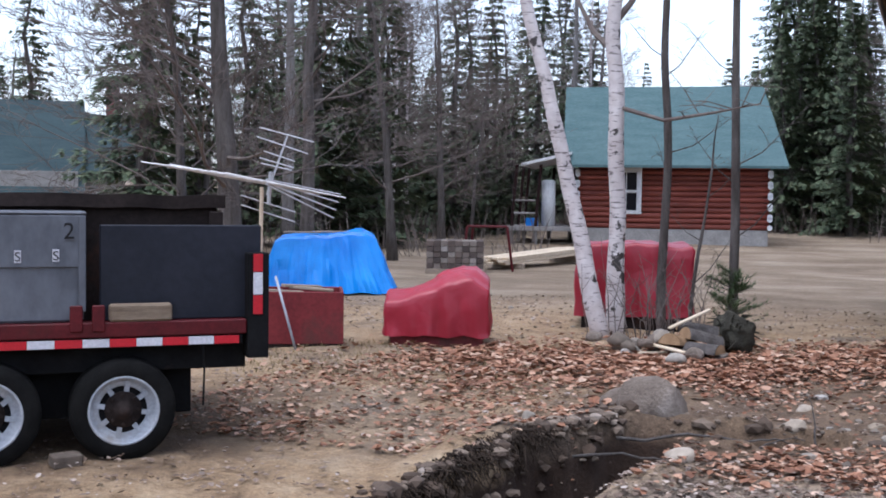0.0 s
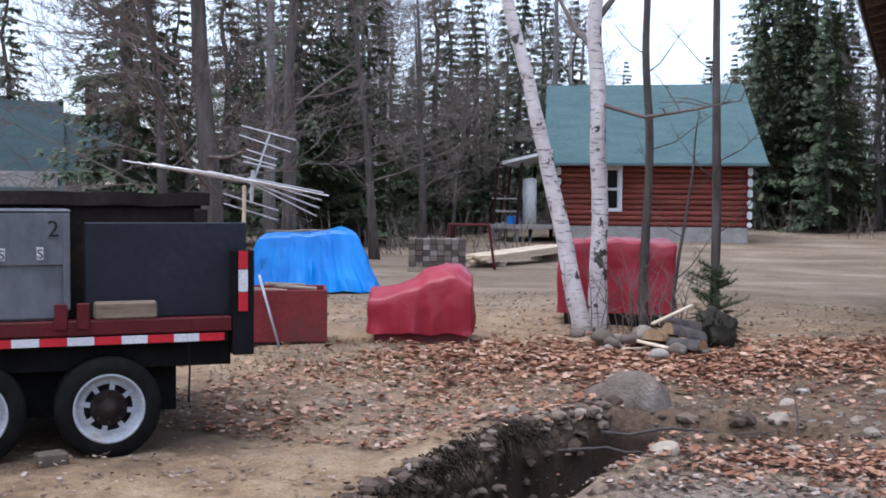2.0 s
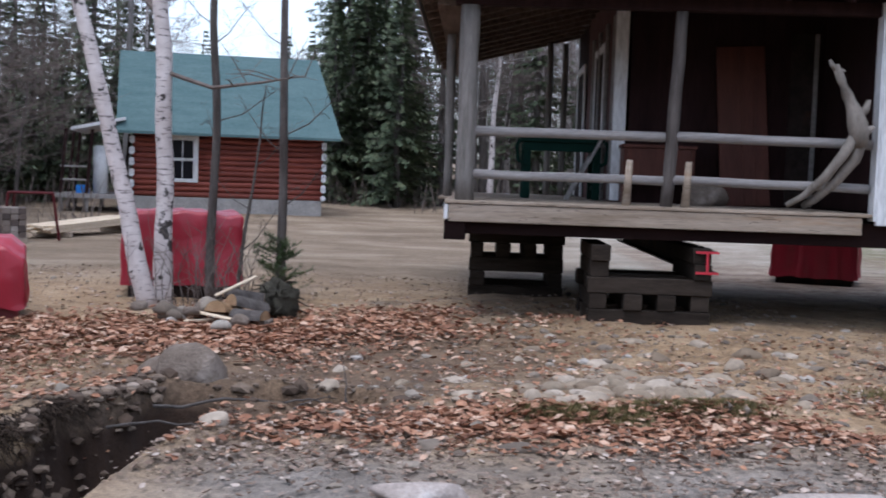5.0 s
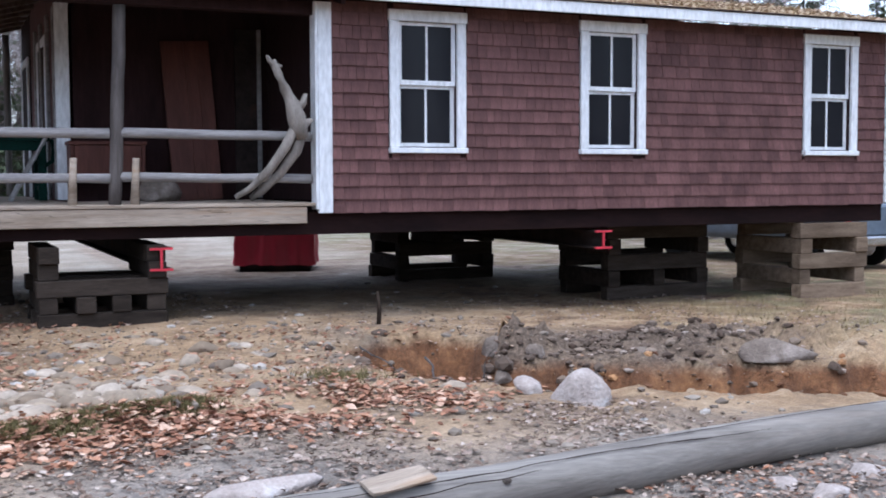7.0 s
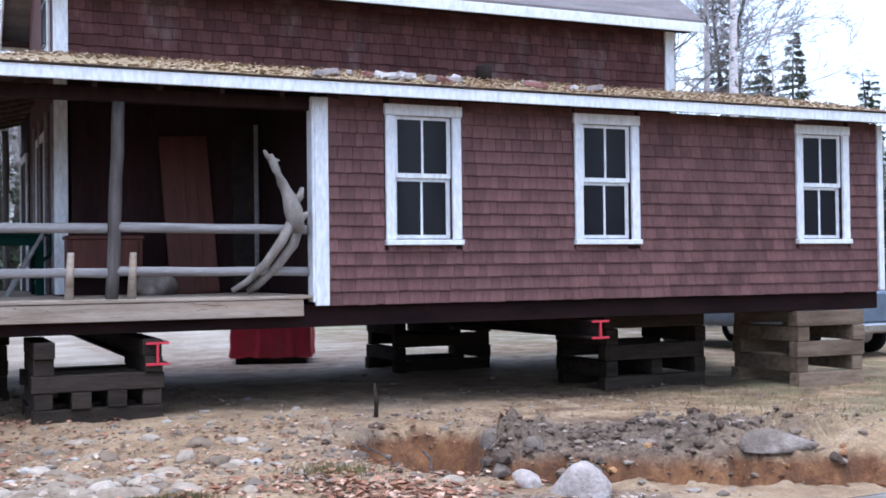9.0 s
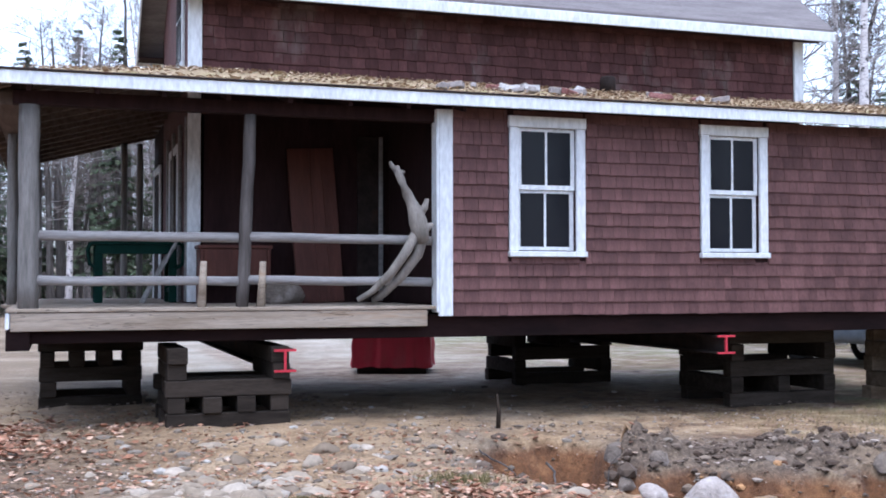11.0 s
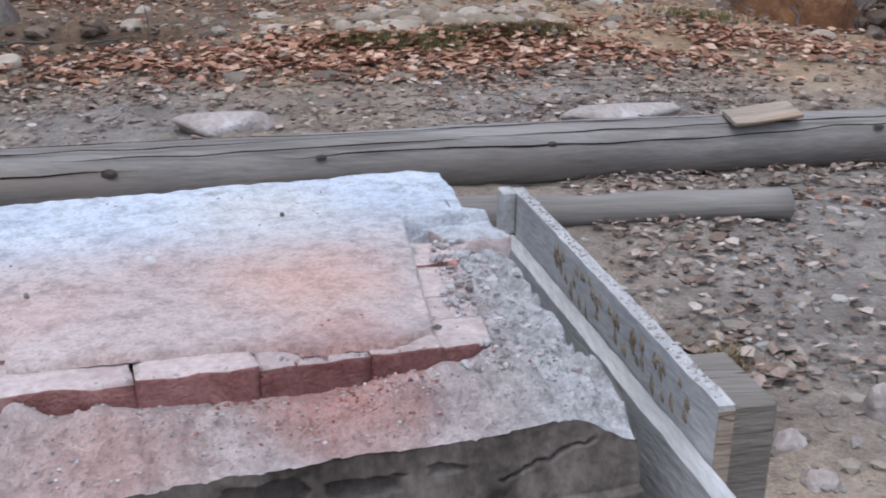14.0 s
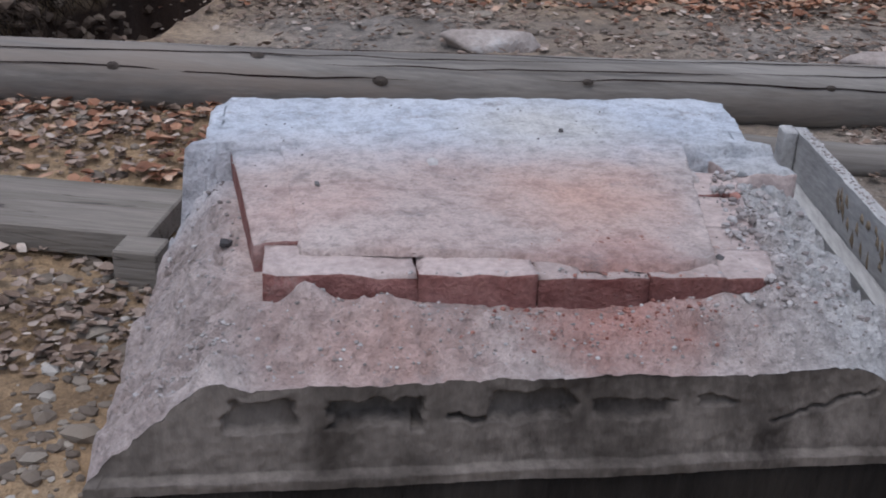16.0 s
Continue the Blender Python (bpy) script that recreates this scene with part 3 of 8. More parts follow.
gf = [(j * nx + i, j * nx + i + 1, (j + 1) * nx + i + 1, (j + 1) * nx + i) for j in range(ny - 1) for i in range(nx - 1)]
ground = part("ground", (gv, [], gf), GROUND, smooth=True)
tagged(ground, "bare brown dirt yard with trenches, stones and leaf litter", "ground", kind="structure")

# ---- the raised house ----
FY, BY = 11.3, 13.5          # porch-side wall, main wall
X0, X1 = 4.12, 11.72         # shingled wing
HB, HT = 1.2, 3.36           # its bottom and top
house = root("house", Matrix.Identity(4), "red-brown shingled two-storey house jacked up on timber cribs", "house")
WINS = [(4.82, 5.70), (7.13, 8.0), (10.34, 11.2)]
WZ0, WZ1 = 1.80, 3.30


def wall_with_holes(x0, x1, y0, y1, z0, z1, holes):
    """One slab in the xz plane with openings (x0, x1, z0, z1) through it."""
    xs = sorted({x0, x1, *(h[0] for h in holes), *(h[1] for h in holes)})
    zs = sorted({z0, z1, *(h[2] for h in holes), *(h[3] for h in holes)})
    bm = bmesh.new()
    f = {(i, k): bm.verts.new((x, y0, z)) for i, x in enumerate(xs) for k, z in enumerate(zs)}
    b = {(i, k): bm.verts.new((x, y1, z)) for i, x in enumerate(xs) for k, z in enumerate(zs)}

    def solid(i, k):
        if not (0 <= i < len(xs) - 1 and 0 <= k < len(zs) - 1):
            return False
        cx, cz = (xs[i] + xs[i + 1]) / 2, (zs[k] + zs[k + 1]) / 2
        return not any(h[0] < cx < h[1] and h[2] < cz < h[3] for h in holes)

    for i in range(len(xs) - 1):
        for k in range(len(zs) - 1):
            if not solid(i, k):
                continue
            q = [(i, k), (i + 1, k), (i + 1, k + 1), (i, k + 1)]
            bm.faces.new([f[p] for p in q])
            bm.faces.new([b[p] for p in q[::-1]])
            for (di, dk), (p, r) in (((0, -1), (q[0], q[1])), ((1, 0), (q[1], q[2])), ((0, 1), (q[2], q[3])), ((-1, 0), (q[3], q[0]))):
                if not solid(i + di, k + dk):
                    bm.faces.new((f[r], f[p], b[p], b[r]))
    for v in [v for v in bm.verts if not v.link_faces]:
        bm.verts.remove(v)
    return bm


part("wall", wall_with_holes(X0, X1, FY, FY + 0.12, HB, HT, [(a + 0.1, b - 0.1, WZ0 + 0.07, WZ1 - 0.12) for a, b in WINS]), DARK_WOOD, house, "sheathing under the shingles")
part("wall", boxed(X1 - 0.12, X1, FY + 0.125, BY, HB, HT + 0.2), DARK_WOOD, house)
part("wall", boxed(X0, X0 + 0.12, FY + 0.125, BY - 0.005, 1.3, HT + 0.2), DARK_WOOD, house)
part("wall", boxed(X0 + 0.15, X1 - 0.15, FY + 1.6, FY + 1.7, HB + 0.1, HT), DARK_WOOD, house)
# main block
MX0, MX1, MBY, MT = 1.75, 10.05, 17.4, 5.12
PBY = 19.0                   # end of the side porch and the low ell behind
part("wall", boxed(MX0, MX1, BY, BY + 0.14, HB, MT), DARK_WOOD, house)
part("wall", boxed(MX0, MX1, MBY - 0.14, MBY, HB, MT), DARK_WOOD, house)
part("wall", boxed(MX1 - 0.14, MX1, BY + 0.145, MBY - 0.145, HB, MT), DARK_WOOD, house)
RY, RZ = (BY + MBY) / 2, 6.6
for gxx in (MX0, MX1 - 0.14):
    bm = bmesh.new()
    pr = [(BY, HB if gxx == MX0 else MT), (MBY, HB if gxx == MX0 else MT), (MBY, MT), (RY, RZ), (BY, MT)]
    if gxx != MX0:
        pr = pr[:2] + pr[3:4]
    a = [bm.verts.new((gxx, y, z)) for y, z in pr]
    b = [bm.verts.new((gxx + 0.14, y, z)) for y, z in pr]
    bm.faces.new(a)
    bm.faces.new(b[::-1])
    for i in range(len(a)):
        j = (i + 1) % len(a)
        bm.faces.new((a[j], a[i], b[i], b[j]))
    part("gable_wall", bm, DARK_WOOD if gxx != MX0 else SHINGLE, house)
# upper roof
for s in (-1, 1):
    ye = RY + s * (RY - BY + 0.42)
    sl = (RZ - MT) / (RY - BY)
    ze = RZ - sl * abs(ye - RY)
    bm = bmesh.new()
    vs = [bm.verts.new(p) for p in ((MX0 - 0.35, RY, RZ + 0.12), (MX1 + 0.28, RY, RZ + 0.12), (MX1 + 0.28, ye, ze + 0.12), (MX0 - 0.35, ye, ze + 0.12))]
    f = bm.faces.new(vs)
    r = bmesh.ops.extrude_face_region(bm, geom=[f])
    bmesh.ops.translate(bm, vec=(0, 0, 0.05), verts=[v for v in r["geom"] if isinstance(v, bmesh.types.BMVert)])
    bmesh.ops.recalc_face_normals(bm, faces=bm.faces)
    part("roof", bm, ASPHALT_ROOF, house, "grey asphalt shingle roof")
    part("fascia", boxed(MX0 - 0.36, MX1 + 0.29, ye - 0.012, ye + 0.012, ze, ze + 0.135), WHITE, house, "white painted fascia")
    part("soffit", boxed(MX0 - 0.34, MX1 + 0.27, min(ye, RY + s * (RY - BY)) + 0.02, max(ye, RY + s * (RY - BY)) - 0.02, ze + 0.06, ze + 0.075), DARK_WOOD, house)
for xx in (MX0 - 0.36, MX1 + 0.28):
    for s in (-1, 1):
        ye = RY + s * (RY - BY + 0.42)
        ln = math.hypot(ye - RY, RZ - ze)
        m = Matrix.Translation((xx, RY, RZ + 0.05)) @ Matrix.Rotation(s * -math.atan2(RZ - ze, abs(ye - RY)), 4, 'X')
        part("rake_board", boxed(-0.012, 0.012, 0 if s > 0 else -ln, ln if s > 0 else 0, -0.07, 0.075, m, 0), WHITE, house)
# lean-to roof in front of the main wall, and its hip round the porch
EY, EZ, WZ = FY - 0.32, 3.44, 4.03
LX, RX = -0.52, X1 + 0.45


def sheet(pts, thick, down=True):
    bm = bmesh.new()
    f = bm.faces.new([bm.verts.new(p) for p in pts])
    r = bmesh.ops.extrude_face_region(bm, geom=[f])
    bmesh.ops.translate(bm, vec=(0, 0, -thick if down else thick), verts=[v for v in r["geom"] if isinstance(v, bmesh.types.BMVert)])
    bmesh.ops.recalc_face_normals(bm, faces=bm.faces)
    return bm


porch_roof = part("porch_roof", sheet([(LX, EY, EZ), (RX, EY, EZ), (RX, BY, WZ), (MX0, BY, WZ)], 0.04), MOSS_ROOF, house, "low roof covered in moss and dead leaves")
part("porch_roof", sheet([(LX, EY + 0.002, EZ), (MX0 - 0.002, BY, WZ), (MX0 - 0.002, PBY, WZ), (LX, PBY, EZ)], 0.04), MOSS_ROOF, house, "low roof covered in moss and dead leaves")
part("fascia", boxed(LX, RX, EY - 0.03, EY - 0.004, EZ - 0.115, EZ + 0.005), WHITE, house, "white painted fascia")
part("fascia", boxed(LX - 0.03, LX - 0.004, EY - 0.03, PBY, EZ - 0.115, EZ - 0.005), GREY_WOOD, house)
part("drip_edge", boxed(LX - 0.02, RX + 0.02, EY - 0.045, EY - 0.01, EZ + 0.008, EZ + 0.03), STEEL_DARK, house)
# rafters under the porch roof
sl = (WZ - EZ) / (BY - EY)
for i in range(8):
    x = LX + 0.55 + i * 0.6
    y1 = BY if x > MX0 else EY + (BY - EY) * (x - LX) / (MX0 - LX)
    ln = math.hypot(y1 - EY, (y1 - EY) * sl)
    m = Matrix.Translation((x, EY, EZ - 0.05)) @ Matrix.Rotation(math.atan(sl), 4, 'X')
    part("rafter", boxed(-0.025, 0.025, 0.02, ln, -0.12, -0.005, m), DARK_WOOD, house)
sl2 = (WZ - EZ) / (MX0 - LX)
for i in range(14):
    y = EY + 0.4 + i * 0.58
    x1 = MX0 if y > BY else LX + (MX0 - LX) * (y - EY) / (BY - EY)
    ln = (x1 - LX) / math.cos(math.atan(sl2))
    m = Matrix.Translation((LX, y, EZ - 0.05)) @ Matrix.Rotation(-math.atan(sl2), 4, 'Y')
    part("rafter", boxed(0.02, ln, -0.045, 0.045, -0.12, -0.005, m), PURLIN, house)
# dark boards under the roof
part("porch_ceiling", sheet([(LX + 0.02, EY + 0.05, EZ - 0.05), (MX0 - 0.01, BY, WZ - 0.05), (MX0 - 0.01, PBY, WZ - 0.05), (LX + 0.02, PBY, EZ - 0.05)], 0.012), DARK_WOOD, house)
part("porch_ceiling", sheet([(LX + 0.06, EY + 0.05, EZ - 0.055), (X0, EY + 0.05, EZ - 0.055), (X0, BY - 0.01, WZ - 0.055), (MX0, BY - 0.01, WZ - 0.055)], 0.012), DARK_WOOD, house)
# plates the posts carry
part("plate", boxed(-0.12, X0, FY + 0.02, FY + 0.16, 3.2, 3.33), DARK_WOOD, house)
part("plate", boxed(-0.30, 0.02, FY + 0.17, PBY, 3.2, 3.33), PURLIN, house)
# corner boards
part("corner_board", boxed(X0 - 0.09, X0 + 0.06, FY - 0.05, FY - 0.003, HB - 0.02, 3.33), WHITE, house, "white painted corner board")
part("corner_board", boxed(X0 - 0.12, X0 - 0.092, FY - 0.05, FY + 0.12, HB + 0.02, 3.33), WHITE, house)
part("corner_board", boxed(X1 - 0.04, X1 + 0.05, FY - 0.045, FY - 0.003, HB, 3.33), WHITE, house)
part("corner_board", boxed(MX0 - 0.05, MX0 + 0.1, BY - 0.045, BY - 0.003, 1.31, 3.95), WHITE, house)
part("corner_board", boxed(MX0 - 0.05, MX0 + 0.11, BY - 0.045, BY - 0.003, 4.02, MT + 0.02), WHITE, house)
part("corner_board", boxed(MX1 - 0.1, MX1 + 0.05, BY - 0.045, BY - 0.003, 3.98, MT - 0.02), WHITE, house)
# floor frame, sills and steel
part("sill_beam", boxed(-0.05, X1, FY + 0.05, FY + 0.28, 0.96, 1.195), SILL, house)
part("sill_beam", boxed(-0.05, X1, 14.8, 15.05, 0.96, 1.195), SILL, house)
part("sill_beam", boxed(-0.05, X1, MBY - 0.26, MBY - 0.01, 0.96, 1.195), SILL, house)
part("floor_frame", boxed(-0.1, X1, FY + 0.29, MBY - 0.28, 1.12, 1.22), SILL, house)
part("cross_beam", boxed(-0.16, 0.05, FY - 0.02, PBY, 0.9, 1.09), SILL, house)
# low ell behind the main block
EX = 3.3
for a, b, c, d in ((MX0, MX0 + 0.14, MBY + 0.004, PBY), (EX - 0.14, EX, MBY + 0.004, PBY), (MX0 + 0.145, EX - 0.145, PBY - 0.14, PBY)):
    part("wall", boxed(a, b, c, d, HB, 3.95), DARK_WOOD, house)
part("ell_roof", sheet([(MX0 - 0.1, MBY + 0.01, 3.96), (EX + 0.2, MBY + 0.01, 3.96), (EX + 0.2, PBY + 0.2, 3.98), (MX0 - 0.1, PBY + 0.2, 3.98)], 0.08), ASPHALT_ROOF, house)
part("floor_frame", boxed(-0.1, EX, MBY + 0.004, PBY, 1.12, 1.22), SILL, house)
# upper gable window on the west end
W = part("window", boxed(MX0 - 0.04, MX0 - 0.004, 14.25, 15.0, 4.15, 5.5), WHITE, house, "white framed gable window")
part("pane", boxed(MX0 - 0.052, MX0 - 0.042, 14.36, 14.89, 4.27, 4.8, None, 0), GLASS, W)
part("pane", boxed(MX0 - 0.052, MX0 - 0.042, 14.36, 14.89, 4.84, 5.38, None, 0), GLASS, W)


def sash_window(x0, x1, y, z0, z1, parent):
    """A double-hung window of two over two panes with a broad white casing."""
    c = 0.105
    w = part("window", boxed(x0, x0 + c, y - 0.045, y - 0.003, z0 + 0.06, z1 - 0.12), WHITE, parent, "white double-hung window with four dark panes")
    part("casing", boxed(x1 - c, x1, y - 0.045, y - 0.003, z0 + 0.06, z1 - 0.12), WHITE, w)
    part("head_casing", boxed(x0 - 0.012, x1 + 0.012, y - 0.05, y - 0.003, z1 - 0.118, z1), WHITE, w)
    part("sill", boxed(x0 - 0.01, x1 + 0.01, y - 0.075, y + 0.02, z0, z0 + 0.058), WHITE, w)
    a, b, lo, hi = x0 + c + 0.002, x1 - c - 0.002, z0 + 0.06, z1 - 0.12
    mid = (lo + hi) / 2
    for zz0, zz1, yy in ((lo, mid, y + 0.045), (mid, hi, y + 0.012)):
        c0 = (a + b) / 2
        bm = wall_with_holes(a, b, yy, yy + 0.03, zz0, zz1, [(a + 0.045, c0 - 0.012, zz0 + 0.05, zz1 - 0.035), (c0 + 0.012, b - 0.045, zz0 + 0.05, zz1 - 0.035)])
        part("sash", bm, WHITE, w)
        for p0, p1 in ((a + 0.045, (a + b) / 2 - 0.012), ((a + b) / 2 + 0.012, b - 0.045)):
            part("pane", boxed(p0, p1, yy + 0.012, yy + 0.017, zz0 + 0.05, zz1 - 0.035, None, 0), GLASS, w)
    return w


for a, b in WINS:
    sash_window(a, b, FY, WZ0, WZ1, house)

# porch
DZ = 1.29
for i in range(16):
    y = FY - 0.06 + i * 0.142
    part("deck_board", boxed(-0.16, X0 - 0.13, y, y + 0.136, DZ - 0.035, DZ + 0.003 * (i % 3)), DECK_WOOD, house)
part("deck_side", boxed(-0.30, MX0, FY + 2.22, PBY, DZ - 0.035, DZ), DECK_WOOD, house)
part("deck_fascia", boxed(-0.12, 3.9, FY - 0.05, FY - 0.005, 1.08, 1.25), DECK_WOOD, house, "pale weathered plank along the porch edge")
part("deck_fascia", boxed(-0.165, -0.125, FY - 0.045, FY + 1.9, 1.1, 1.25), WHITE, house)


def post(x, y, r, lean=0.0, top=3.2):
    pts = [(x + lean * k / 8 + 0.012 * noise.noise(Vector((x, y, k * 0.6))), y + 0.012 * noise.noise(Vector((y, x, k * 0.7))), DZ + (top - DZ) * k / 8) for k in range(9)]
    return tube(pts, [r * (1 + 0.1 * noise.noise(Vector((x * 3, k * 0.9, 1)))) for k in range(9)], 12)


part("post", mesh_of(post(0.03, FY + 0.09, 0.095)), GREY_WOOD, house, "peeled grey log post", True)
part("post", mesh_of(post(2.02, FY + 0.09, 0.062, 0.08)), DARK_POST, house, "peeled grey log post", True)
for x, y in ((-0.2, 13.65), (-0.24, 15.6), (0.0, 18.85), (1.28, 18.85), (1.52, 18.85)):
    part("post", mesh_of(post(x, y, 0.05, 0, 3.3 if x < 1 else 3.75)), GREY_WOOD, house, "peeled grey log post", True)
for z, r in ((1.975, 0.05), (1.55, 0.048)):
    for a, b in ((0.1, 1.98), (2.06, X0 - 0.13)):
        pts = [(a + (b - a) * k / 8, FY + 0.09, z + 0.012 * noise.noise(Vector((a + k * 0.4, z, 2))) - 0.02 * (a > 1) * (k / 8 - 0.5)) for k in range(9)]
        part("rail", mesh_of(tube(pts, [r * (1 + 0.08 * noise.noise(Vector((k, z, a)))) for k in range(9)], 10)), GREY_RAIL, house, "grey log rail", True)
    part("rail", mesh_of(tube([(0.0, FY + 0.2, z), (0.0, 14, z + 0.02), (0.0, PBY - 0.2, z)], [r, r, r], 8)), GREY_RAIL, house, "", True)
for x, t in ((1.62, 1.74), (2.2, 1.74)):
    part("rail_stub", mesh_of(rod((x, FY + 0.05, DZ), (x + 0.02, FY + 0.05, t), 0.045, 9, 0.032)), DECK_WOOD, house, "short pale stick", True)
# west wall trims, dark door and ladder frame of the porch
for y0, y1 in ((14.9, 15.9), (17.6, 18.6)):
    for a, b, z0, z1 in ((y0 - 0.1, y0, DZ + 0.01, 3.3), (y1, y1 + 0.1, DZ + 0.01, 3.3), (y0 + 0.003, y1 - 0.003, 3.2, 3.3)):
        part("door_trim", boxed(MX0 - 0.04, MX0 - 0.004, a, b, z0, z1), WHITE, house, "white painted casing")
    part("door", boxed(MX0 - 0.025, MX0 - 0.004, y0 + 0.003, y1 - 0.003, DZ + 0.01, 3.195), STEEL_DARK, house, "dark door onto the side porch")
# solid dark sheet in place of the shade inside an open doorway
part("door", boxed(3.72, 4.05, BY - 0.04, BY - 0.006, DZ + 0.02, 3.3), STEEL_DARK, house, "dark sheet standing in for an open doorway")
part("door_trim", boxed(3.98, 4.03, BY - 0.075, BY - 0.045, DZ + 0.02, 3.3), GREY_RAIL, house)
for y in (13.75, 14.55, 15.4, 16.2):
    part("wall_trim", boxed(MX0 - 0.045, MX0 - 0.004, y, y + 0.12, DZ + 0.02, 3.5), GREY_RAIL, house)

# ---- cribs ----
def gzc(x, y):
    return ground_z(x, y) - 0.015


def crib(x0, x1, y0, y1, z1, layers, wood, label):
    """Criss-crossed timbers; a layer is its direction and how many timbers lie in it."""
    z0 = min(gzc(a, b) for a in (x0, x1) for b in (y0, y1))
    c = root("timber_crib", pose((x0 + x1) / 2, (y0 + y1) / 2, z0), label, "timber crib", "cribs under the house")
    hx, hy = (x1 - x0) / 2, (y1 - y0) / 2
    h = (z1 - z0) / len(layers)
    rr = random.Random(int(x0 * 100))
    for k, (way, n) in enumerate(layers):
        for q in range(n):
            e, s = rr.uniform(-0.03, 0.05), rr.uniform(0.16, 0.19)
            f = -1 + 2 * q / (n - 1)
            if way == "x":
                b = boxed(-hx - e, hx + e, f * (hy - s / 2) - s / 2, f * (hy - s / 2) + s / 2, k * h, (k + 1) * h - 0.003, None, 0.008)
            else:
                b = boxed(f * (hx - s / 2) - s / 2, f * (hx - s / 2) + s / 2, -hy - e, hy + e, k * h, (k + 1) * h - 0.003, None, 0.008)
            part("timber", b, wood, c)
    return c


crib(1.30, 2.48, FY + 0.02, FY + 1.2, 0.9, [("x", 3), ("y", 4), ("x", 3), ("y", 2), ("y", 2)], CRIB_SHADED, "stack of dark squared timbers carrying the porch corner")
crib(0.1, 1.25, 14.3, 15.45, 0.9, [("x", 2), ("y", 2), ("x", 2), ("y", 4), ("x", 2)], CRIB_SHADED, "stack of grey squared timbers under the far porch sill")
crib(6.75, 8.35, 15.9, 17.1, 0.96, [("x", 2), ("y", 2), ("x", 2), ("y", 3), ("x", 2)], CRIB_SHADED, "stack of shaded squared timbers under the house")
crib(8.2, 9.75, 12.4, 13.6, 0.96, [("x", 2), ("y", 3), ("x", 2), ("y", 2), ("x", 2)], CRIB_SHADED, "stack of shaded squared timbers under the house")
crib(10.36, 11.42, FY, FY + 1.3, 0.955, [("x", 2), ("y", 2), ("x", 2), ("y", 2), ("x", 2)], CRIB_WOOD, "pale brown squared timbers stacked under the house corner")


def i_beam(x, y0, y1, z0, z1, w):
    b = root("steel_beam", pose(x, y0, z0), "dark steel girder with a bright red painted end", "steel beam", "house moving beams")
    t = 0.022
    h = z1 - z0
    for ya, yb, mt, lb in ((0, 0.03, RED_IRON, "red painted end"), (0.032, y1 - y0, STEEL_DARK, "")):
        bm = bmesh.new()
        box(bm, -w / 2, w / 2, ya, yb, 0, t)
        box(bm, -w / 2, w / 2, ya, yb, h - t, h)
        box(bm, -t / 2, t / 2, ya, yb, t, h - t)
        part("girder" if mt is STEEL_DARK else "girder_end", bm, mt, b, lb)
    return b


i_beam(2.43, FY - 0.04, 17.6, 0.645, 0.87, 0.22)
i_beam(7.44, FY - 0.04, 17.6, 0.72, 0.93, 0.22)

# ---- log cabin ----
cabin = root("log_cabin", pose(-9.82, 34.65, 0.0, 0, 0, 11.3), "red log cabin with a green shingle roof and white corner ends", "cabin")
CW, CD = 5.75, 5.2
part("foundation", boxed(0.02, CW - 0.02, 0.06, CD, -0.3, 0.68), CONCRETE, cabin, "grey concrete foundation")
part("inner_wall", wall_with_holes(0.05, CW - 0.05, 0.12, 0.25, 0.68, 2.7, [(1.1, 1.85, 1.2, 2.5)]), DARK_WOOD, cabin)
for k in range(12):
    z = 0.76 + k * 0.166
    rr = random.Random(k)
    for a, b in (((0.0, 1.0), (1.94, CW)) if 1.1 < z < 2.6 else ((0.0, CW),)):
        pts = [(a + (b - a) * i / 6, 0.1, z + 0.008 * rr.uniform(-1, 1)) for i in range(7)]
        part("log", mesh_of(tube(pts, [0.085 * rr.uniform(0.95, 1.04) for _ in range(7)], 10)), LOG_RED, cabin, "", True)
    for x in (-0.02, CW + 0.02):
        part("log_end", mesh_of(rod((x, -0.06, z + 0.08 * (k % 2)), (x, 0.3, z + 0.08 * (k % 2)), 0.08, 10)), WHITE, cabin, "white painted log end")
        part("side_log", mesh_of(rod((x + (0.12 if x < 1 else -0.12), 0.2, z), (x + (0.12 if x < 1 else -0.12), CD, z), 0.085, 8)), LOG_RED, cabin, "", True)
cw = sash_window(1.0, 1.94, 0.04, 1.13, 2.56, cabin)
part("roof", sheet([(-0.45, -0.5, 2.62), (CW + 0.5, -0.5, 2.62), (CW - 0.08, CD / 2, 5.28), (-0.66, CD / 2, 5.28)], 0.08), GREEN_ROOF, cabin, "green asphalt shingle roof")
part("roof", sheet([(-0.45, CD + 0.5, 2.62), (-0.66, CD / 2 + 0.003, 5.28), (CW - 0.08, CD / 2 + 0.003, 5.28), (CW + 0.55, CD + 0.5, 2.62)], 0.08), GREEN_ROOF, cabin, "green asphalt shingle roof")
for x in (0.05, CW - 0.2):
    bm = sheet([(x, 0.2, 2.6), (x, CD - 0.1, 2.6), (x, CD / 2, 5.1)], 0.0)
    part("gable", bm, LOG_RED, cabin)
# its porch
part("porch_deck", boxed(-2.2, -0.1, -0.3, 3.2, 0.56, 0.7), GREY_RAIL, cabin)
part("porch_roof", sheet([(-1.75, -0.4, 2.66), (-0.2, -0.4, 3.02), (-0.2, 3.4, 3.02), (-1.75, 3.4, 2.66)], 0.09), WHITE, cabin, "pale edged porch roof")
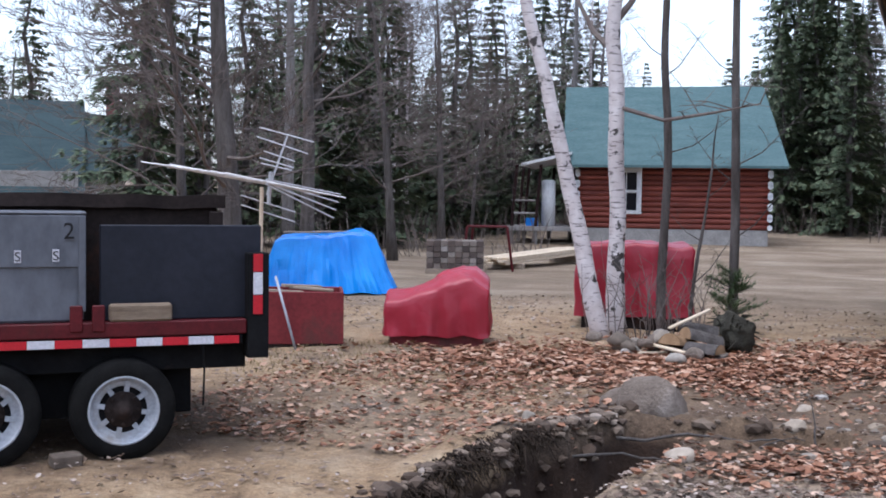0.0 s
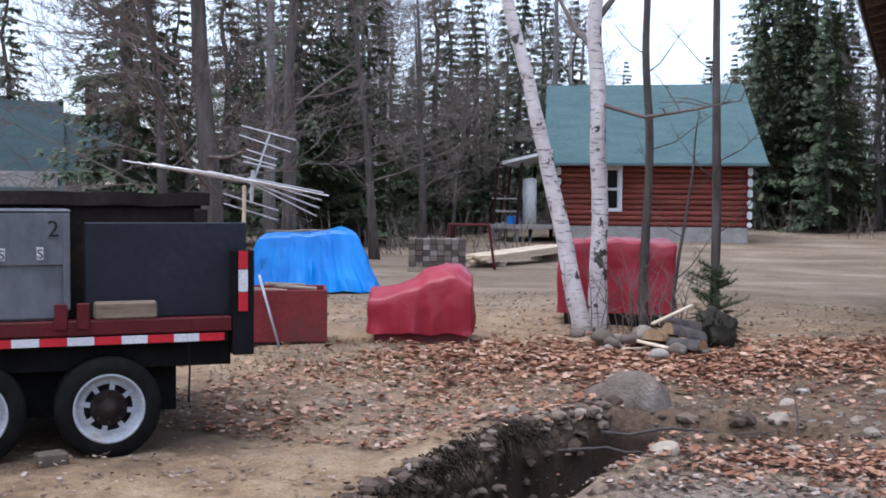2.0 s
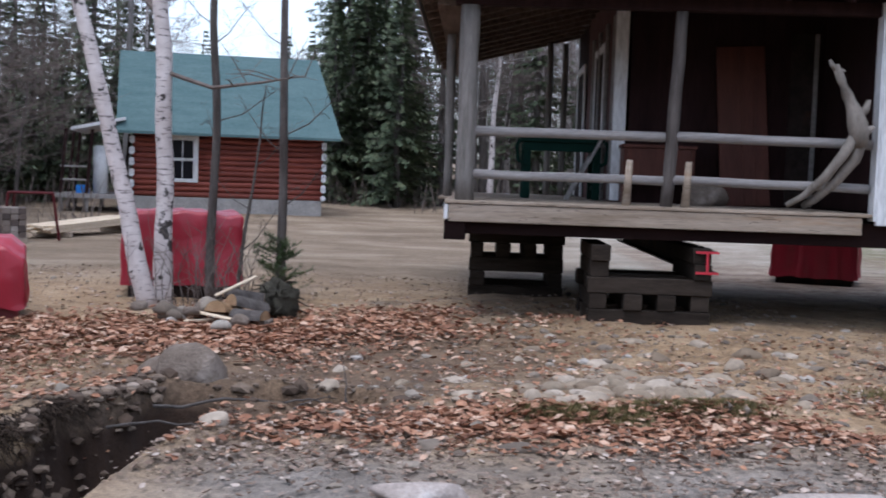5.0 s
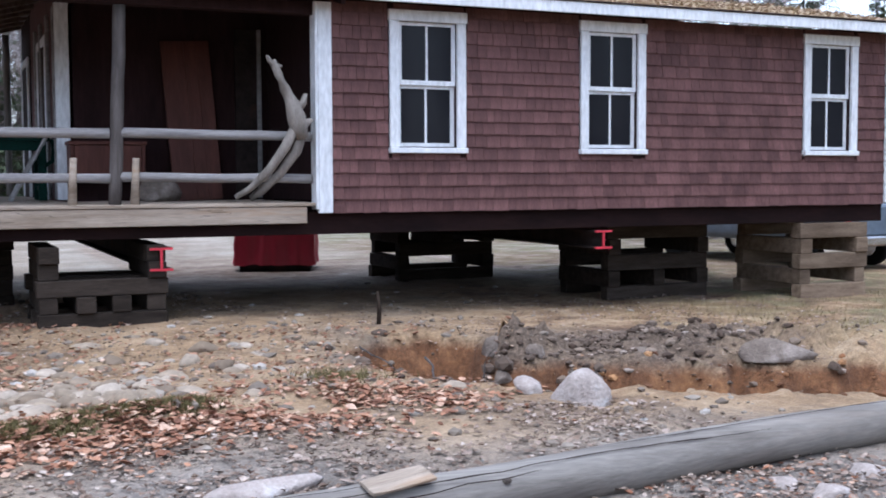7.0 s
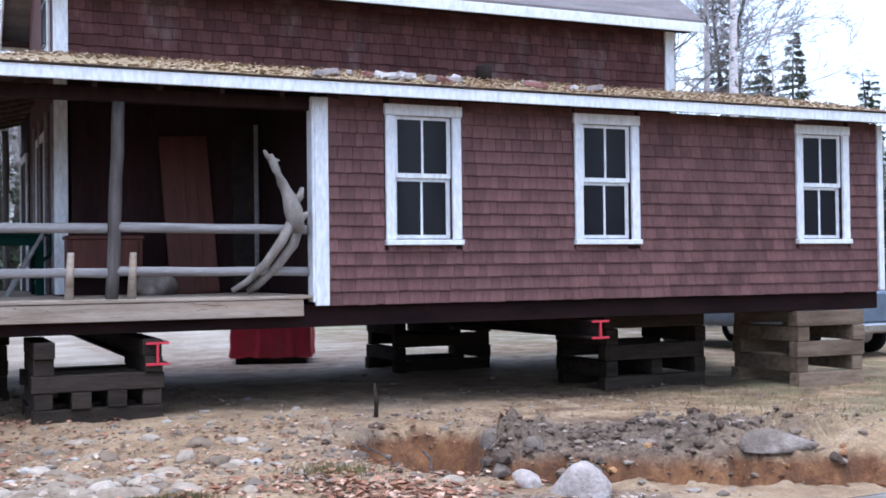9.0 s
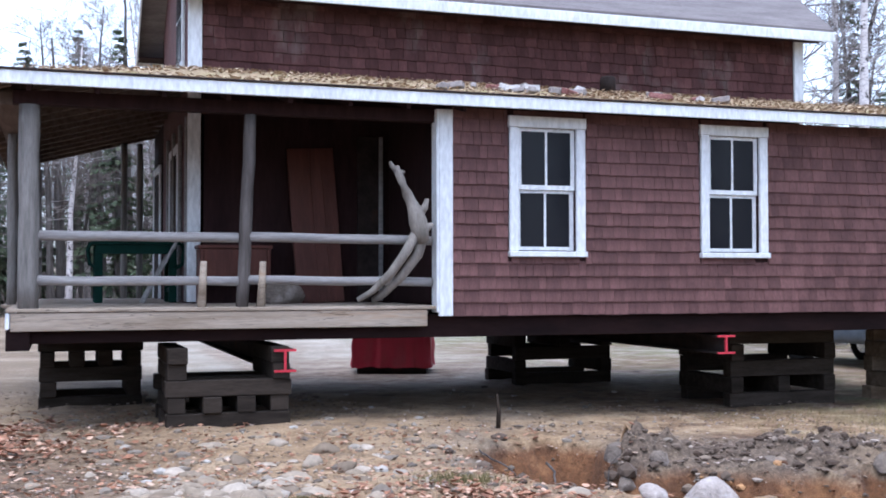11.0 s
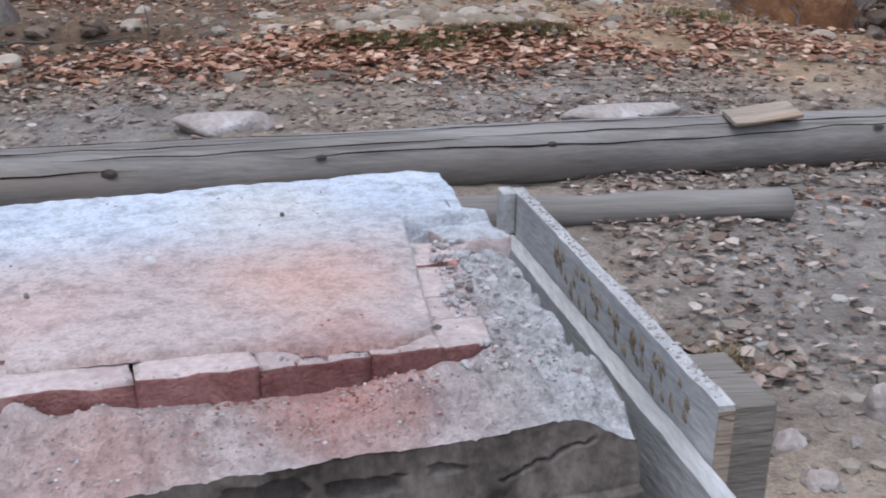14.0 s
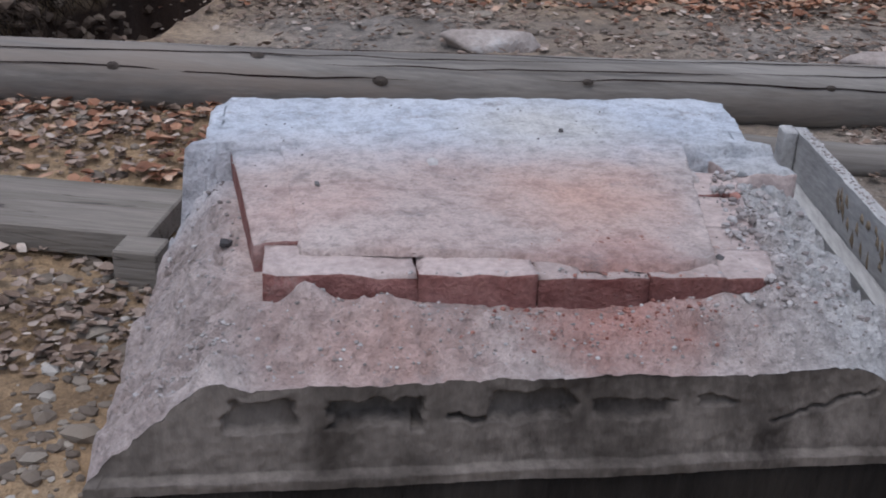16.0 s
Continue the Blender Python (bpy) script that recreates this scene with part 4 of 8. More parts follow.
for x, y in ((-2.05, -0.2), (-1.3, -0.2), (-2.05, 1.5), (-2.05, 3.0), (-0.5, 3.0), (-1.2, 3.0)):
    part("porch_post", mesh_of(rod((x, y, 0.7), (x + 0.15, y, 2.62), 0.05, 8)), DARK_WOOD, cabin)
    part("porch_leg", mesh_of(rod((x, y, -0.3), (x, y, 0.56), 0.07, 8)), GREY_WOOD, cabin)
for z in (1.1, 1.5):
    part("porch_rail", mesh_of(rod((-2.05, -0.2, z), (-1.3, -0.2, z), 0.035, 6)), GREY_RAIL, cabin)
    part("porch_rail", mesh_of(rod((-2.05, -0.2, z), (-2.05, 3.0, z), 0.035, 6)), GREY_RAIL, cabin)
tank = root("water_heater", pose(-9.82, 34.65, 0.0, 0, 0, 11.3) @ pose(-0.95, 0.25, 0.7), "white upright water heater tank on the cabin porch", "water heater")
part("tank", mesh_of(tube([(0, 0, 0), (0, 0, 1.4), (0, 0, 1.45)], [0.22, 0.22, 0.15], 16)), WHITE, tank, "", True)
tub = root("storage_tub", pose(-9.82, 34.65, 0.0, 0, 0, 11.3) @ pose(-1.45, 0.15, 0.7), "small blue plastic tub on the cabin porch", "tub")
part("tub_body", boxed(-0.18, 0.18, -0.15, 0.15, 0, 0.25), BLUE_TARP, tub)

# ---- chimney hearth slab ----
hearth = root("chimney_hearth", pose(0.0, 2.0, 0.0, 0, 0, 13.5), "broken chimney base with pink firebrick floor and ashy mortar", "chimney base")


def box_in(u, v, u0, u1, v0, v1, soft=0.008):
    return step(u0 - soft, u0 + soft, u) * step(u1 + soft, u1 - soft, u) * step(v0 - soft, v0 + soft, v) * step(v1 + soft, v1 - soft, v)


def edge_left(v):
    low = -0.525 - 0.085 * (0.29 - v)
    return low + (-0.445 + 0.035 * step(0.57, 0.655, v) - low) * step(0.30, 0.37, v)


def edge_right(v):
    return 0.795 - 0.055 * step(0.2, -0.3, v) + 0.025 * step(-0.3, -0.42, v) - 0.045 * step(0.30, 0.34, v) + 0.12 * max(0.0, v - 0.31) - 0.06 * step(0.60, 0.655, v)


def brick_left(v):
    return -0.384 + 0.11 * (0.32 - v)


def floor_right(v):
    return 0.575 - 0.235 * (0.25 - v)


def front_line(u):
    return -0.262 - 0.075 * (u + 0.32)


def bumps(u, v, k, seed):
    return noise.noise(Vector((u * k, v * k, seed)))


def hearth_top(u, v):
    """Height of the mortar: ash shelf behind, bed under the bricks, apron in front and beside."""
    shelf = 0.524 + 0.004 * bumps(u, v, 6, 1) + 0.003 * bumps(u, v, 22, 4) + 0.0015 * bumps(u, v, 60, 3)
    lip = 0.332 + 0.006 * bumps(u, v, 14, 8) - 0.03 * step(0.55, 0.62, u)
    on_shelf = step(lip - 0.006, lip + 0.004, v)
    bed = 0.452 + 0.006 * bumps(u, v, 7, 2)
    # the pan under the firebox floor joins the shelf
    pan = step(-0.30, -0.27, u) * step(0.60, 0.57, u) * step(0.05, 0.2, v)
    bed += 0.055 * pan
    fl = front_line(u)
    rough = 0.009 * bumps(u, v, 13, 5) + 0.009 * abs(bumps(u, v, 30, 6)) + 0.005 * bumps(u, v, 75, 7)
    rough += 0.014 * bumps(u, v, 6, 15) + 0.011 * step(0.05, 0.09, bumps(u, v, 8, 20)) + 0.008 * step(0.12, 0.16, bumps(u, v, 17, 21)) - 0.009 * step(0.2, 0.28, bumps(u, v, 25, 22))
    rough *= (0.35 + 0.65 * step(-0.447, -0.40, v)) * (0.35 + 0.65 * step(fl - 0.015, fl - 0.06, v) if -0.36 < u < 0.56 and v < 0 else 1.0)
    apron = 0.447 - 0.042 * step(fl, -0.445, v) + rough
    z = bed + (apron - bed) * step(fl + 0.05, fl - 0.01, v)
    # to one side the mortar is trowelled down in a long slope
    lf = brick_left(max(v, -0.27))
    t = max(0.0, min(1.0, (lf - 0.02 - u) / (lf - 0.02 - edge_left(v))))
    side = 0.452 - 0.17 * t ** 1.15 - 0.02 * step(0.0, -0.4, v) * t + rough * 1.5
    z = min(z, side) if u < lf else z
    # to the other it lies high with rubble on it
    rf = floor_right(v) + 0.10
    if u > rf - 0.03:
        r = 0.470 - 0.055 * max(0.0, (u - rf) / 0.2) + rough * 1.4 + 0.008 * abs(bumps(u, v, 26, 9))
        z = z + (r - z) * step(rf - 0.03, rf + 0.01, u) * step(-0.42, -0.2, v)
    # grit and broken mortar banked against the bricks
    for cu, cv, su, sv, h in ((-0.24, fl - 0.02, 0.035, 0.035, 0.042), (-0.12, fl - 0.03, 0.05, 0.03, 0.028), (0.46, fl - 0.015, 0.10, 0.045, 0.030), (0.56, -0.33, 0.07, 0.04, 0.018), (0.34, fl - 0.02, 0.05, 0.02, 0.018), (-0.02, -0.36, 0.14, 0.05, 0.008)):
        z += h * math.exp(-((u - cu) / su) ** 2 - ((v - cv) / sv) ** 2) * (1 + 0.5 * bumps(u, v, 20, 11))
    # a broken skin of mortar in front, and the curled corner
    z += 0.010 * box_in(u, v, -0.345, -0.15, -0.335 + 0.05 * (u + 0.2), -0.27, 0.003)
    z += 0.022 * math.exp(-((u + 0.40) / 0.05) ** 2 - ((v + 0.41) / 0.035) ** 2) * (1 + 0.6 * bumps(u, v, 24, 12))
    z -= 0.010 * step(-0.41, -0.445, v) * (0.7 + 0.5 * bumps(u, v, 12, 13))
    # the outer front corner is worn round
    z -= 0.055 * step(0.13, 0.0, edge_right(v) - u) * step(-0.33, -0.447, v)
    # hollow behind the brick column, under the shelf
    z -= 0.05 * box_in(u, v, -0.43, -0.30, 0.30, 0.328, 0.004) * step(lf + 0.05, lf - 0.02, u)
    return z + (shelf - z) * on_shelf * step(edge_left(v) - 0.01, edge_left(v) + 0.012, u)


V0 = -0.447


def hearth_mesh():
    nu, nv = 250, 210
    vs, fs = [], []
    for j in range(nv + 1):
        for i in range(nu + 1):
            s, q = i / nu, j / nv
            v = V0 + (0.655 - V0) * q
            a, b = edge_left(v), edge_right(v)
            u = a + (b - a) * s
            rim = i in (0, nu) or j == nv
            e = (0.010 * bumps(u, v, 9, 7) + 0.008 * bumps(u, v, 31, 7)) * step(0.0, 0.05, q)
            z = hearth_top(u, v) - (0.010 if rim else 0)
            vs.append((u + e * (s > 0.97 or s < 0.03), v + e * (q > 0.97) - 0.03 * step(0.42, 0.25, z) * step(0.04, 0.0, q), z))
    w = nu + 1
    for j in range(nv):
        for i in range(nu):
            fs.append((j * w + i, j * w + i + 1, (j + 1) * w + i + 1, (j + 1) * w + i))
    rim = [j * w + nu for j in range(nv + 1)] + [nv * w + i for i in range(nu - 1, -1, -1)] + [j * w for j in range(nv - 1, -1, -1)]
    prev = rim
    for dz in (0.02, 0.05, 0.1, 0.17, 0.5):
        cur = []
        for k in rim:
            x, y, z = vs[k]
            d = 0.012 * noise.noise(Vector((x * 9, y * 9, dz * 30))) + 0.008 * noise.noise(Vector((x * 28, y * 28, dz * 60)))
            cx, cy = x - 0.13, y - 0.1
            r = math.hypot(cx, cy)
            vs.append((x + cx / r * d, max(y + cy / r * d, V0 - 0.03), z - dz))
            cur.append(len(vs) - 1)
        for a in range(len(rim) - 1):
            fs.append((prev[a + 1], prev[a], cur[a], cur[a + 1]))
        prev = cur
    return vs, [], fs


part("mortar_top", hearth_mesh(), SLAB, hearth, "ash-dusted crumbling mortar", True)


def front_face():
    """The concrete face under the front edge, with broken pockets and a ledge below."""
    nu, nz = 300, 70
    vs, fs = [], []
    pockets = ((-0.375, -0.275, 0.328, 0.375, 0.022), (-0.225, -0.075, 0.330, 0.372, 0.045), (-0.04, -0.012, 0.333, 0.345, 0.04), (-0.005, 0.025, 0.332, 0.343, 0.04), (0.035, 0.16, 0.334, 0.378, 0.035), (0.20, 0.33, 0.330, 0.356, 0.018), (0.38, 0.44, 0.345, 0.36, 0.012))
    for j in range(nz + 1):
        for i in range(nu + 1):
            u = edge_left(V0) + (edge_right(V0) - edge_left(V0)) * i / nu
            zt = hearth_top(u, V0)
            z = 0.245 + (max(zt, 0.262) - 0.245) * j / nz
            d = 0.006 * noise.noise(Vector((u * 5, z * 7, 3))) + 0.0028 * noise.noise(Vector((u * 24, z * 30, 5))) + 0.0016 * noise.noise(Vector((u * 70, z * 80, 8))) 
            ru = u + 0.020 * noise.noise(Vector((u * 26, z * 30, 1))) + 0.008 * noise.noise(Vector((u * 80, z * 80, 6)))
            rz = z + 0.012 * noise.noise(Vector((u * 18, z * 40, 4))) + 0.006 * noise.noise(Vector((u * 60, z * 60, 9)))
            for p0, p1, q0, q1, dep in pockets:
                d += dep * step(p0, p0 + 0.006, ru) * step(p1 + 0.006, p1, ru) * step(q0, q0 + 0.004, rz) * step(q1 + 0.004, q1, rz)
            # slanting crack towards the corner
            d += 0.02 * step(0.005, 0.002, abs(rz - 0.345 - 0.26 * (ru - 0.60))) * step(0.5, 0.53, ru) * step(0.69, 0.66, ru)
            d -= 0.016 * step(0.268, 0.262, z + 0.004 * noise.noise(Vector((u * 12, 0, 2))))
            vs.append((u, V0 + d - 0.03 * step(0.42, 0.25, z), z))
    w = nu + 1
    for j in range(nz):
        for i in range(nu):
            fs.append((j * w + i, j * w + i + 1, (j + 1) * w + i + 1, (j + 1) * w + i))
    return vs, [], fs


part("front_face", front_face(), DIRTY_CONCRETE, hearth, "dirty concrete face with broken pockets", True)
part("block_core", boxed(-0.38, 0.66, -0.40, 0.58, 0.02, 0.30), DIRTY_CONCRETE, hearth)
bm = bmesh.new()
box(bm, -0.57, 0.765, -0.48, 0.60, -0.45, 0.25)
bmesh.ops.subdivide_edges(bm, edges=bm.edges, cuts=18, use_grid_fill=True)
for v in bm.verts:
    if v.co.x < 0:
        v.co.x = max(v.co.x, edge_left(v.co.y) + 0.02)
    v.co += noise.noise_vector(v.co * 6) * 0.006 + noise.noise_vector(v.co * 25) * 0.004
part("footing", bm, DARK_CONCRETE, hearth, "near-black concrete footing", True)


def fire_brick(corners, z0, z1, seed, chip=0.012):
    """A brick on a four-cornered plan, its upper edges chipped; dust lies on top."""
    bm = bmesh.new()
    box(bm, 0, 1, 0, 1, 0, 1)
    bmesh.ops.subdivide_edges(bm, edges=bm.edges, cuts=11, use_grid_fill=True)
    bm.normal_update()
    for f in bm.faces:
        f.material_index = 1 if f.normal.z > 0.6 else 0
    (ax, ay), (bx, by), (cx, cy), (dx, dy) = corners
    for v in bm.verts:
        s, q, h = v.co
        x = (ax * (1 - s) + bx * s) * (1 - q) + (dx * (1 - s) + cx * s) * q
        y = (ay * (1 - s) + by * s) * (1 - q) + (dy * (1 - s) + cy * s) * q
        z = z0 + (z1 - z0) * h
        p = Vector((x, y, z))
        bite = step(0.0, 0.45, noise.noise(Vector((x * 16, y * 16, seed * 1.7)))) * chip
        if h > 0.75 and (q < 0.13 or s < 0.07 or s > 0.93):
            p.z -= bite * (h - 0.7) * 2.5
            if q < 0.05:
                p.y += bite * (h - 0.6) * 1.6
        if h > 0.99:
            p.z += 0.003 * noise.noise(Vector((x * 12, y * 12, seed))) + 0.0015 * noise.noise(Vector((x * 45, y * 45, seed)))
        v.co = p + noise.noise_vector(p * 24 + Vector((seed, 0, 0))) * 0.0022
    return bm


# front row of stretchers, with thin joints
cuts = (-0.318, -0.064, 0.135, 0.322, 0.452)
for k in range(4):
    a, b = cuts[k] + 0.0006, cuts[k + 1] - 0.0006
    fa, fb = front_line(a), front_line(b)
    part("firebrick", fire_brick([(a, fa), (b, fb), (b - 0.004, fb + 0.115), (a + 0.004, fa + 0.115)], 0.425, 0.506 + 0.003 * (k % 2), k, 0.016), [FIREBRICK, ASH_BRICK], hearth, "", True)
# column along one side
for k in range(1):
    v0, v1 = -0.145, 0.326
    a, b = brick_left(v0), brick_left(v1)
    part("firebrick", fire_brick([(a + 0.004 * (k % 2), v0), (a + 0.115, v0 - 0.005), (b + 0.115, v1 - 0.005), (b + 0.004 * (k % 2), v1)], 0.43, 0.5105, 7, 0.014), [FIREBRICK, SLAB], hearth, "mortar-covered brick column", True)
# broken column along the other
for v0, v1, up in ((-0.318, -0.205, 0.505), (-0.200, -0.075, 0.494), (-0.07, 0.085, 0.490), (0.09, 0.205, 0.496)):
    a, b = floor_right(v0), floor_right(v1)
    part("firebrick", fire_brick([(a + 0.001, v0 + 0.004), (a + 0.10, v0), (b + 0.10, v1), (b + 0.001, v1 + 0.004)], 0.43, up, int(v0 * 100), 0.022), [FIREBRICK, ASH_BRICK], hearth, "", True)
part("firebrick", fire_brick([(0.655, 0.215), (0.80, 0.19), (0.79, 0.325), (0.64, 0.335)], 0.43, 0.497, 31, 0.02), [ASH_BRICK, SLAB], hearth, "", True)


def floor_skin():
    """The worn firebox floor, its near lip broken back in steps."""
    nu, nv = 150, 110
    vs, fs = [], []
    for j in range(nv + 1):
        for i in range(nu + 1):
            s = i / nu
            du = -0.262 + 0.74 * s
            ragged = 0.010 * bumps(du, 1, 18, 4) + 0.006 * bumps(du, 1, 50, 4)
            vf = -0.196 - 0.10 * (du + 0.26) - (0.035 + 2.0 * ragged) * step(0.17, 0.25, du) * step(0.47, 0.40, du) + 0.25 * ragged
            v = vf + (0.36 - vf) * j / nv
            a, b = -0.268 - 0.05 * v + 0.004 * bumps(v, 2, 20, 3), floor_right(v) + 0.005 * bumps(v, 3, 20, 3)
            u = a + (b - a) * s
            z = 0.5215 + 0.005 * bumps(u, v, 4, 2) + 0.0022 * bumps(u, v, 18, 2) + 0.0012 * bumps(u, v, 60, 2)
            z -= 0.006 * step(-0.17, -0.255, u) + 0.002 * step(0.30, 0.36, v)
            z += 0.005 * bumps(u, v, 30, 9) * step(0.1, 0.3, u) * step(-0.05, -0.2, v)
            z -= 0.004 * math.exp(-((u - 0.165) / 0.006) ** 2) * step(0.0, -0.1, v)
            rim = i in (0, nu) or j == 0
            vs.append((u, v, z - (0.014 if rim else 0)))
    w = nu + 1
    for j in range(nv):
        for i in range(nu):
            fs.append((j * w + i, j * w + i + 1, (j + 1) * w + i + 1, (j + 1) * w + i))
    return vs, [], fs


part("firebox_floor", floor_skin(), SLAB, hearth, "ash-dusted mortar floor", True)
rr = random.Random(77)
bm = bmesh.new()
bmesh.ops.create_icosphere(bm, subdivisions=1, radius=1.0)
chunk_v = [v.co.copy() for v in bm.verts]
chunk_f = [tuple(v.index for v in f.verts) for f in bm.faces]
bm.free()


def crumb(u, v, z, s):
    k = [rr.uniform(0.65, 1.25) for _ in chunk_v]
    fx, fy, fz = rr.uniform(0.7, 1.3), rr.uniform(0.7, 1.3), rr.uniform(0.5, 0.9)
    return [(u + c.x * s * q * fx, v + c.y * s * q * fy, z + c.z * s * q * fz) for c, q in zip(chunk_v, k)], chunk_f


def crumb_height(u, v):
    if brick_left(v) < u < floor_right(v) and front_line(u) < v < 0.33:
        return 0.5175 if v > front_line(u) + 0.09 and u > -0.26 else 0.508
    if floor_right(v) < u < floor_right(v) + 0.10 and -0.31 < v < 0.2:
        return 0.499
    return hearth_top(u, v)


for name, mt, n, spread, lo, hi, lb in (
        ("crumb_litter", STONE_PALE, 900, lambda: (floor_right(v := rr.uniform(-0.36, 0.24)) + 0.04 + abs(rr.gauss(0.08, 0.06)), v), 0.0016, 0.011, "loose grey mortar rubble"),
        ("crumb_litter", STONE_PALE, 1700, lambda: (rr.uniform(-0.5, 0.76), rr.uniform(-0.44, -0.27)), 0.0008, 0.0045, "loose mortar crumbs"),
        ("crumb_litter", STONE_PALE, 500, lambda: (rr.uniform(-0.55, -0.36), rr.uniform(-0.43, 0.3)), 0.001, 0.006, "loose mortar crumbs"),
        ("brick_grit", BRICK_GRIT, 420, lambda: (rr.gauss(0.27, 0.13), rr.gauss(-0.345, 0.035)), 0.0012, 0.005, "red brick grit"),
        ("brick_grit", BRICK_GRIT, 160, lambda: (rr.gauss(0.33, 0.1), rr.gauss(-0.19, 0.035)), 0.001, 0.004, "red brick grit"),
        ("dark_grit", DARK_GRIT, 330, lambda: (rr.uniform(-0.4, 0.74), rr.uniform(-0.2, 0.6)), 0.0007, 0.0035, "dark specks of ash and soot")):
    bits = []
    while len(bits) < n:
        u, v = spread()
        if not (edge_left(v) + 0.02 < u < edge_right(v) - 0.02 and V0 + 0.02 < v < 0.62):
            continue
        s = lo + (hi - lo) * rr.random() ** 4
        bits.append(crumb(u, v, crumb_height(u, v) + s * 0.2, s))
    part(name, mesh_of(join(*bits)), mt, hearth, lb)["kind"] = "stuff"
for u, v, s in ((0.335, 0.405, 0.008), (-0.215, 0.10, 0.009), (0.02, 0.215, 0.014), (0.615, 0.06, 0.011), (-0.385, -0.02, 0.014), (0.47, -0.235, 0.013), (0.69, 0.03, 0.018), (0.71, 0.08, 0.016)):
    part("loose_chunk", mesh_of(crumb(u, v, crumb_height(u, v) + s * 0.4, s)), BRICK_GRIT if 0.6 < u < 0.65 else STONE_PALE if u > 0.65 or u == 0.02 else DARK_GRIT, hearth)

# form boards beside it
form = root("form_boards", pose(0.0, 0.0, 0.0), "pale mortar-stained form boards standing on edge beside the hearth", "form board")
fm = pose(0.985, 1.715, 0.0, 0, 0, 6.07)


def rough_board(x0, x1, y0, y1, z0, z1, m, seed):
    bm = bmesh.new()
    box(bm, x0, x1, y0, y1, z0, z1)
    bmesh.ops.subdivide_edges(bm, edges=[e for e in bm.edges if abs(e.verts[0].co.y - e.verts[1].co.y) > 0.3], cuts=40)
    for v in bm.verts:
        if v.co.z > z1 - 0.01:
            v.co.z += 0.005 * noise.noise(Vector((v.co.y * 11, seed, 0))) + 0.003 * noise.noise(Vector((v.co.y * 37, seed, 0)))
        v.co.x += 0.003 * noise.noise(Vector((v.co.y * 3, seed, 2)))
    bmesh.ops.transform(bm, matrix=m, verts=bm.verts)
    return bm


part("board", rough_board(0.0, 0.032, 0.0, 1.275, 0.15, 0.415, fm, 1), FORM_WOOD, form, "mortar-smeared board")
part("board", rough_board(-0.045, -0.004, -0.12, 1.29, -0.1, 0.297, fm, 2), FORM_WOOD, form)
part("board_stub", boxed(-0.04, -0.003, 1.225, 1.285, 0.298, 0.418, fm, 0.004), FORM_WOOD, form)
part("board_end", boxed(0.001, 0.031, -0.004, -0.001, 0.155, 0.405, fm, 0), DECK_WOOD, form, "brown sawn end")
part("cross_block", boxed(0.034, 0.135, 0.03, 0.245, -0.05, 0.395, fm), PLANK_WOOD, form, "brown board end")
smears = []
rr = random.Random(5)
for k in range(46):
    y = rr.uniform(0.12, 0.9)
    z = rr.uniform(0.33, 0.40)
    l = rr.uniform(0.02, 0.055)
    smears.append(tube([(0.002, y, z), (-0.002, y - 0.012, z - l * 0.5), (0.002, y - 0.02, z - l)], [0.002, rr.uniform(0.003, 0.006), 0.001], 5))
ob = part("mortar_smear", mesh_of(join(*smears)), MORTAR_DARK, form, "", True)
ob.matrix_basis = fm
ob["kind"] = "stuff"
crust = []
for k in range(260):
    y = rr.uniform(0.03, 1.26)
    s = rr.uniform(0.002, 0.006)
    crust.append(crumb(rr.uniform(0.004, 0.03), y, 0.415 + 0.005 * noise.noise(Vector((y * 11, 1, 0))), s))
ob = part("mortar_crust", mesh_of(join(*crust)), STONE_PALE, form)
ob.matrix_basis = fm
ob["kind"] = "stuff"

# pole and logs
pole = root("utility_pole", pose(0, 0, 0), "long grey weathered utility pole lying on the ground", "pole")
pp = [(-2.5 + 10.0 * k / 30, 4.205 + 0.143 * (-2.5 + 10.0 * k / 30) + 0.006 * math.sin(k), 0.115 + 0.006 * math.sin(k * 0.7)) for k in range(31)]
vf = tube(pp, [0.128 - 0.0004 * k for k in range(31)], 22)
part("pole_shaft", (jitter(vf[0], 0.006, 3.0), [], vf[1]), POLE_WOOD, pole, "", True)
rr = random.Random(14)
for x0, x1, a0 in ((-2.3, 0.4, 118), (-1.2, 2.6, 100), (0.9, 4.4, 128), (3.2, 6.8, 105), (-2.2, -0.3, 150), (0.2, 1.9, 152), (1.6, 2.9, 145), (-0.6, 0.9, 136)):
    n = int((x1 - x0) / 0.08)
    vs, fs = [], []
    for k in range(n + 1):
        x = x0 + (x1 - x0) * k / n
        a = radians(a0 + 16 * noise.noise(Vector((x * 0.8, a0, 0))) + 5 * noise.noise(Vector((x * 5, a0, 3))))
        w = 0.0038 * (0.5 + abs(noise.noise(Vector((x * 3, a0, 7))))) * min(1, 6 * k / n, 6 * (n - k) / n) + 0.0004
        r = 0.1305
        cy, cz = 4.205 + 0.143 * x, 0.116
        for s in (-1, 1):
            b = a + s * w / r
            vs.append((x, cy + r * math.cos(b), cz + r * math.sin(b)))
        if k:
            o = 2 * k
            fs.append((o - 2, o, o + 1, o - 1))
    part("crack", (vs, [], fs), SILL, pole, "dark drying crack")
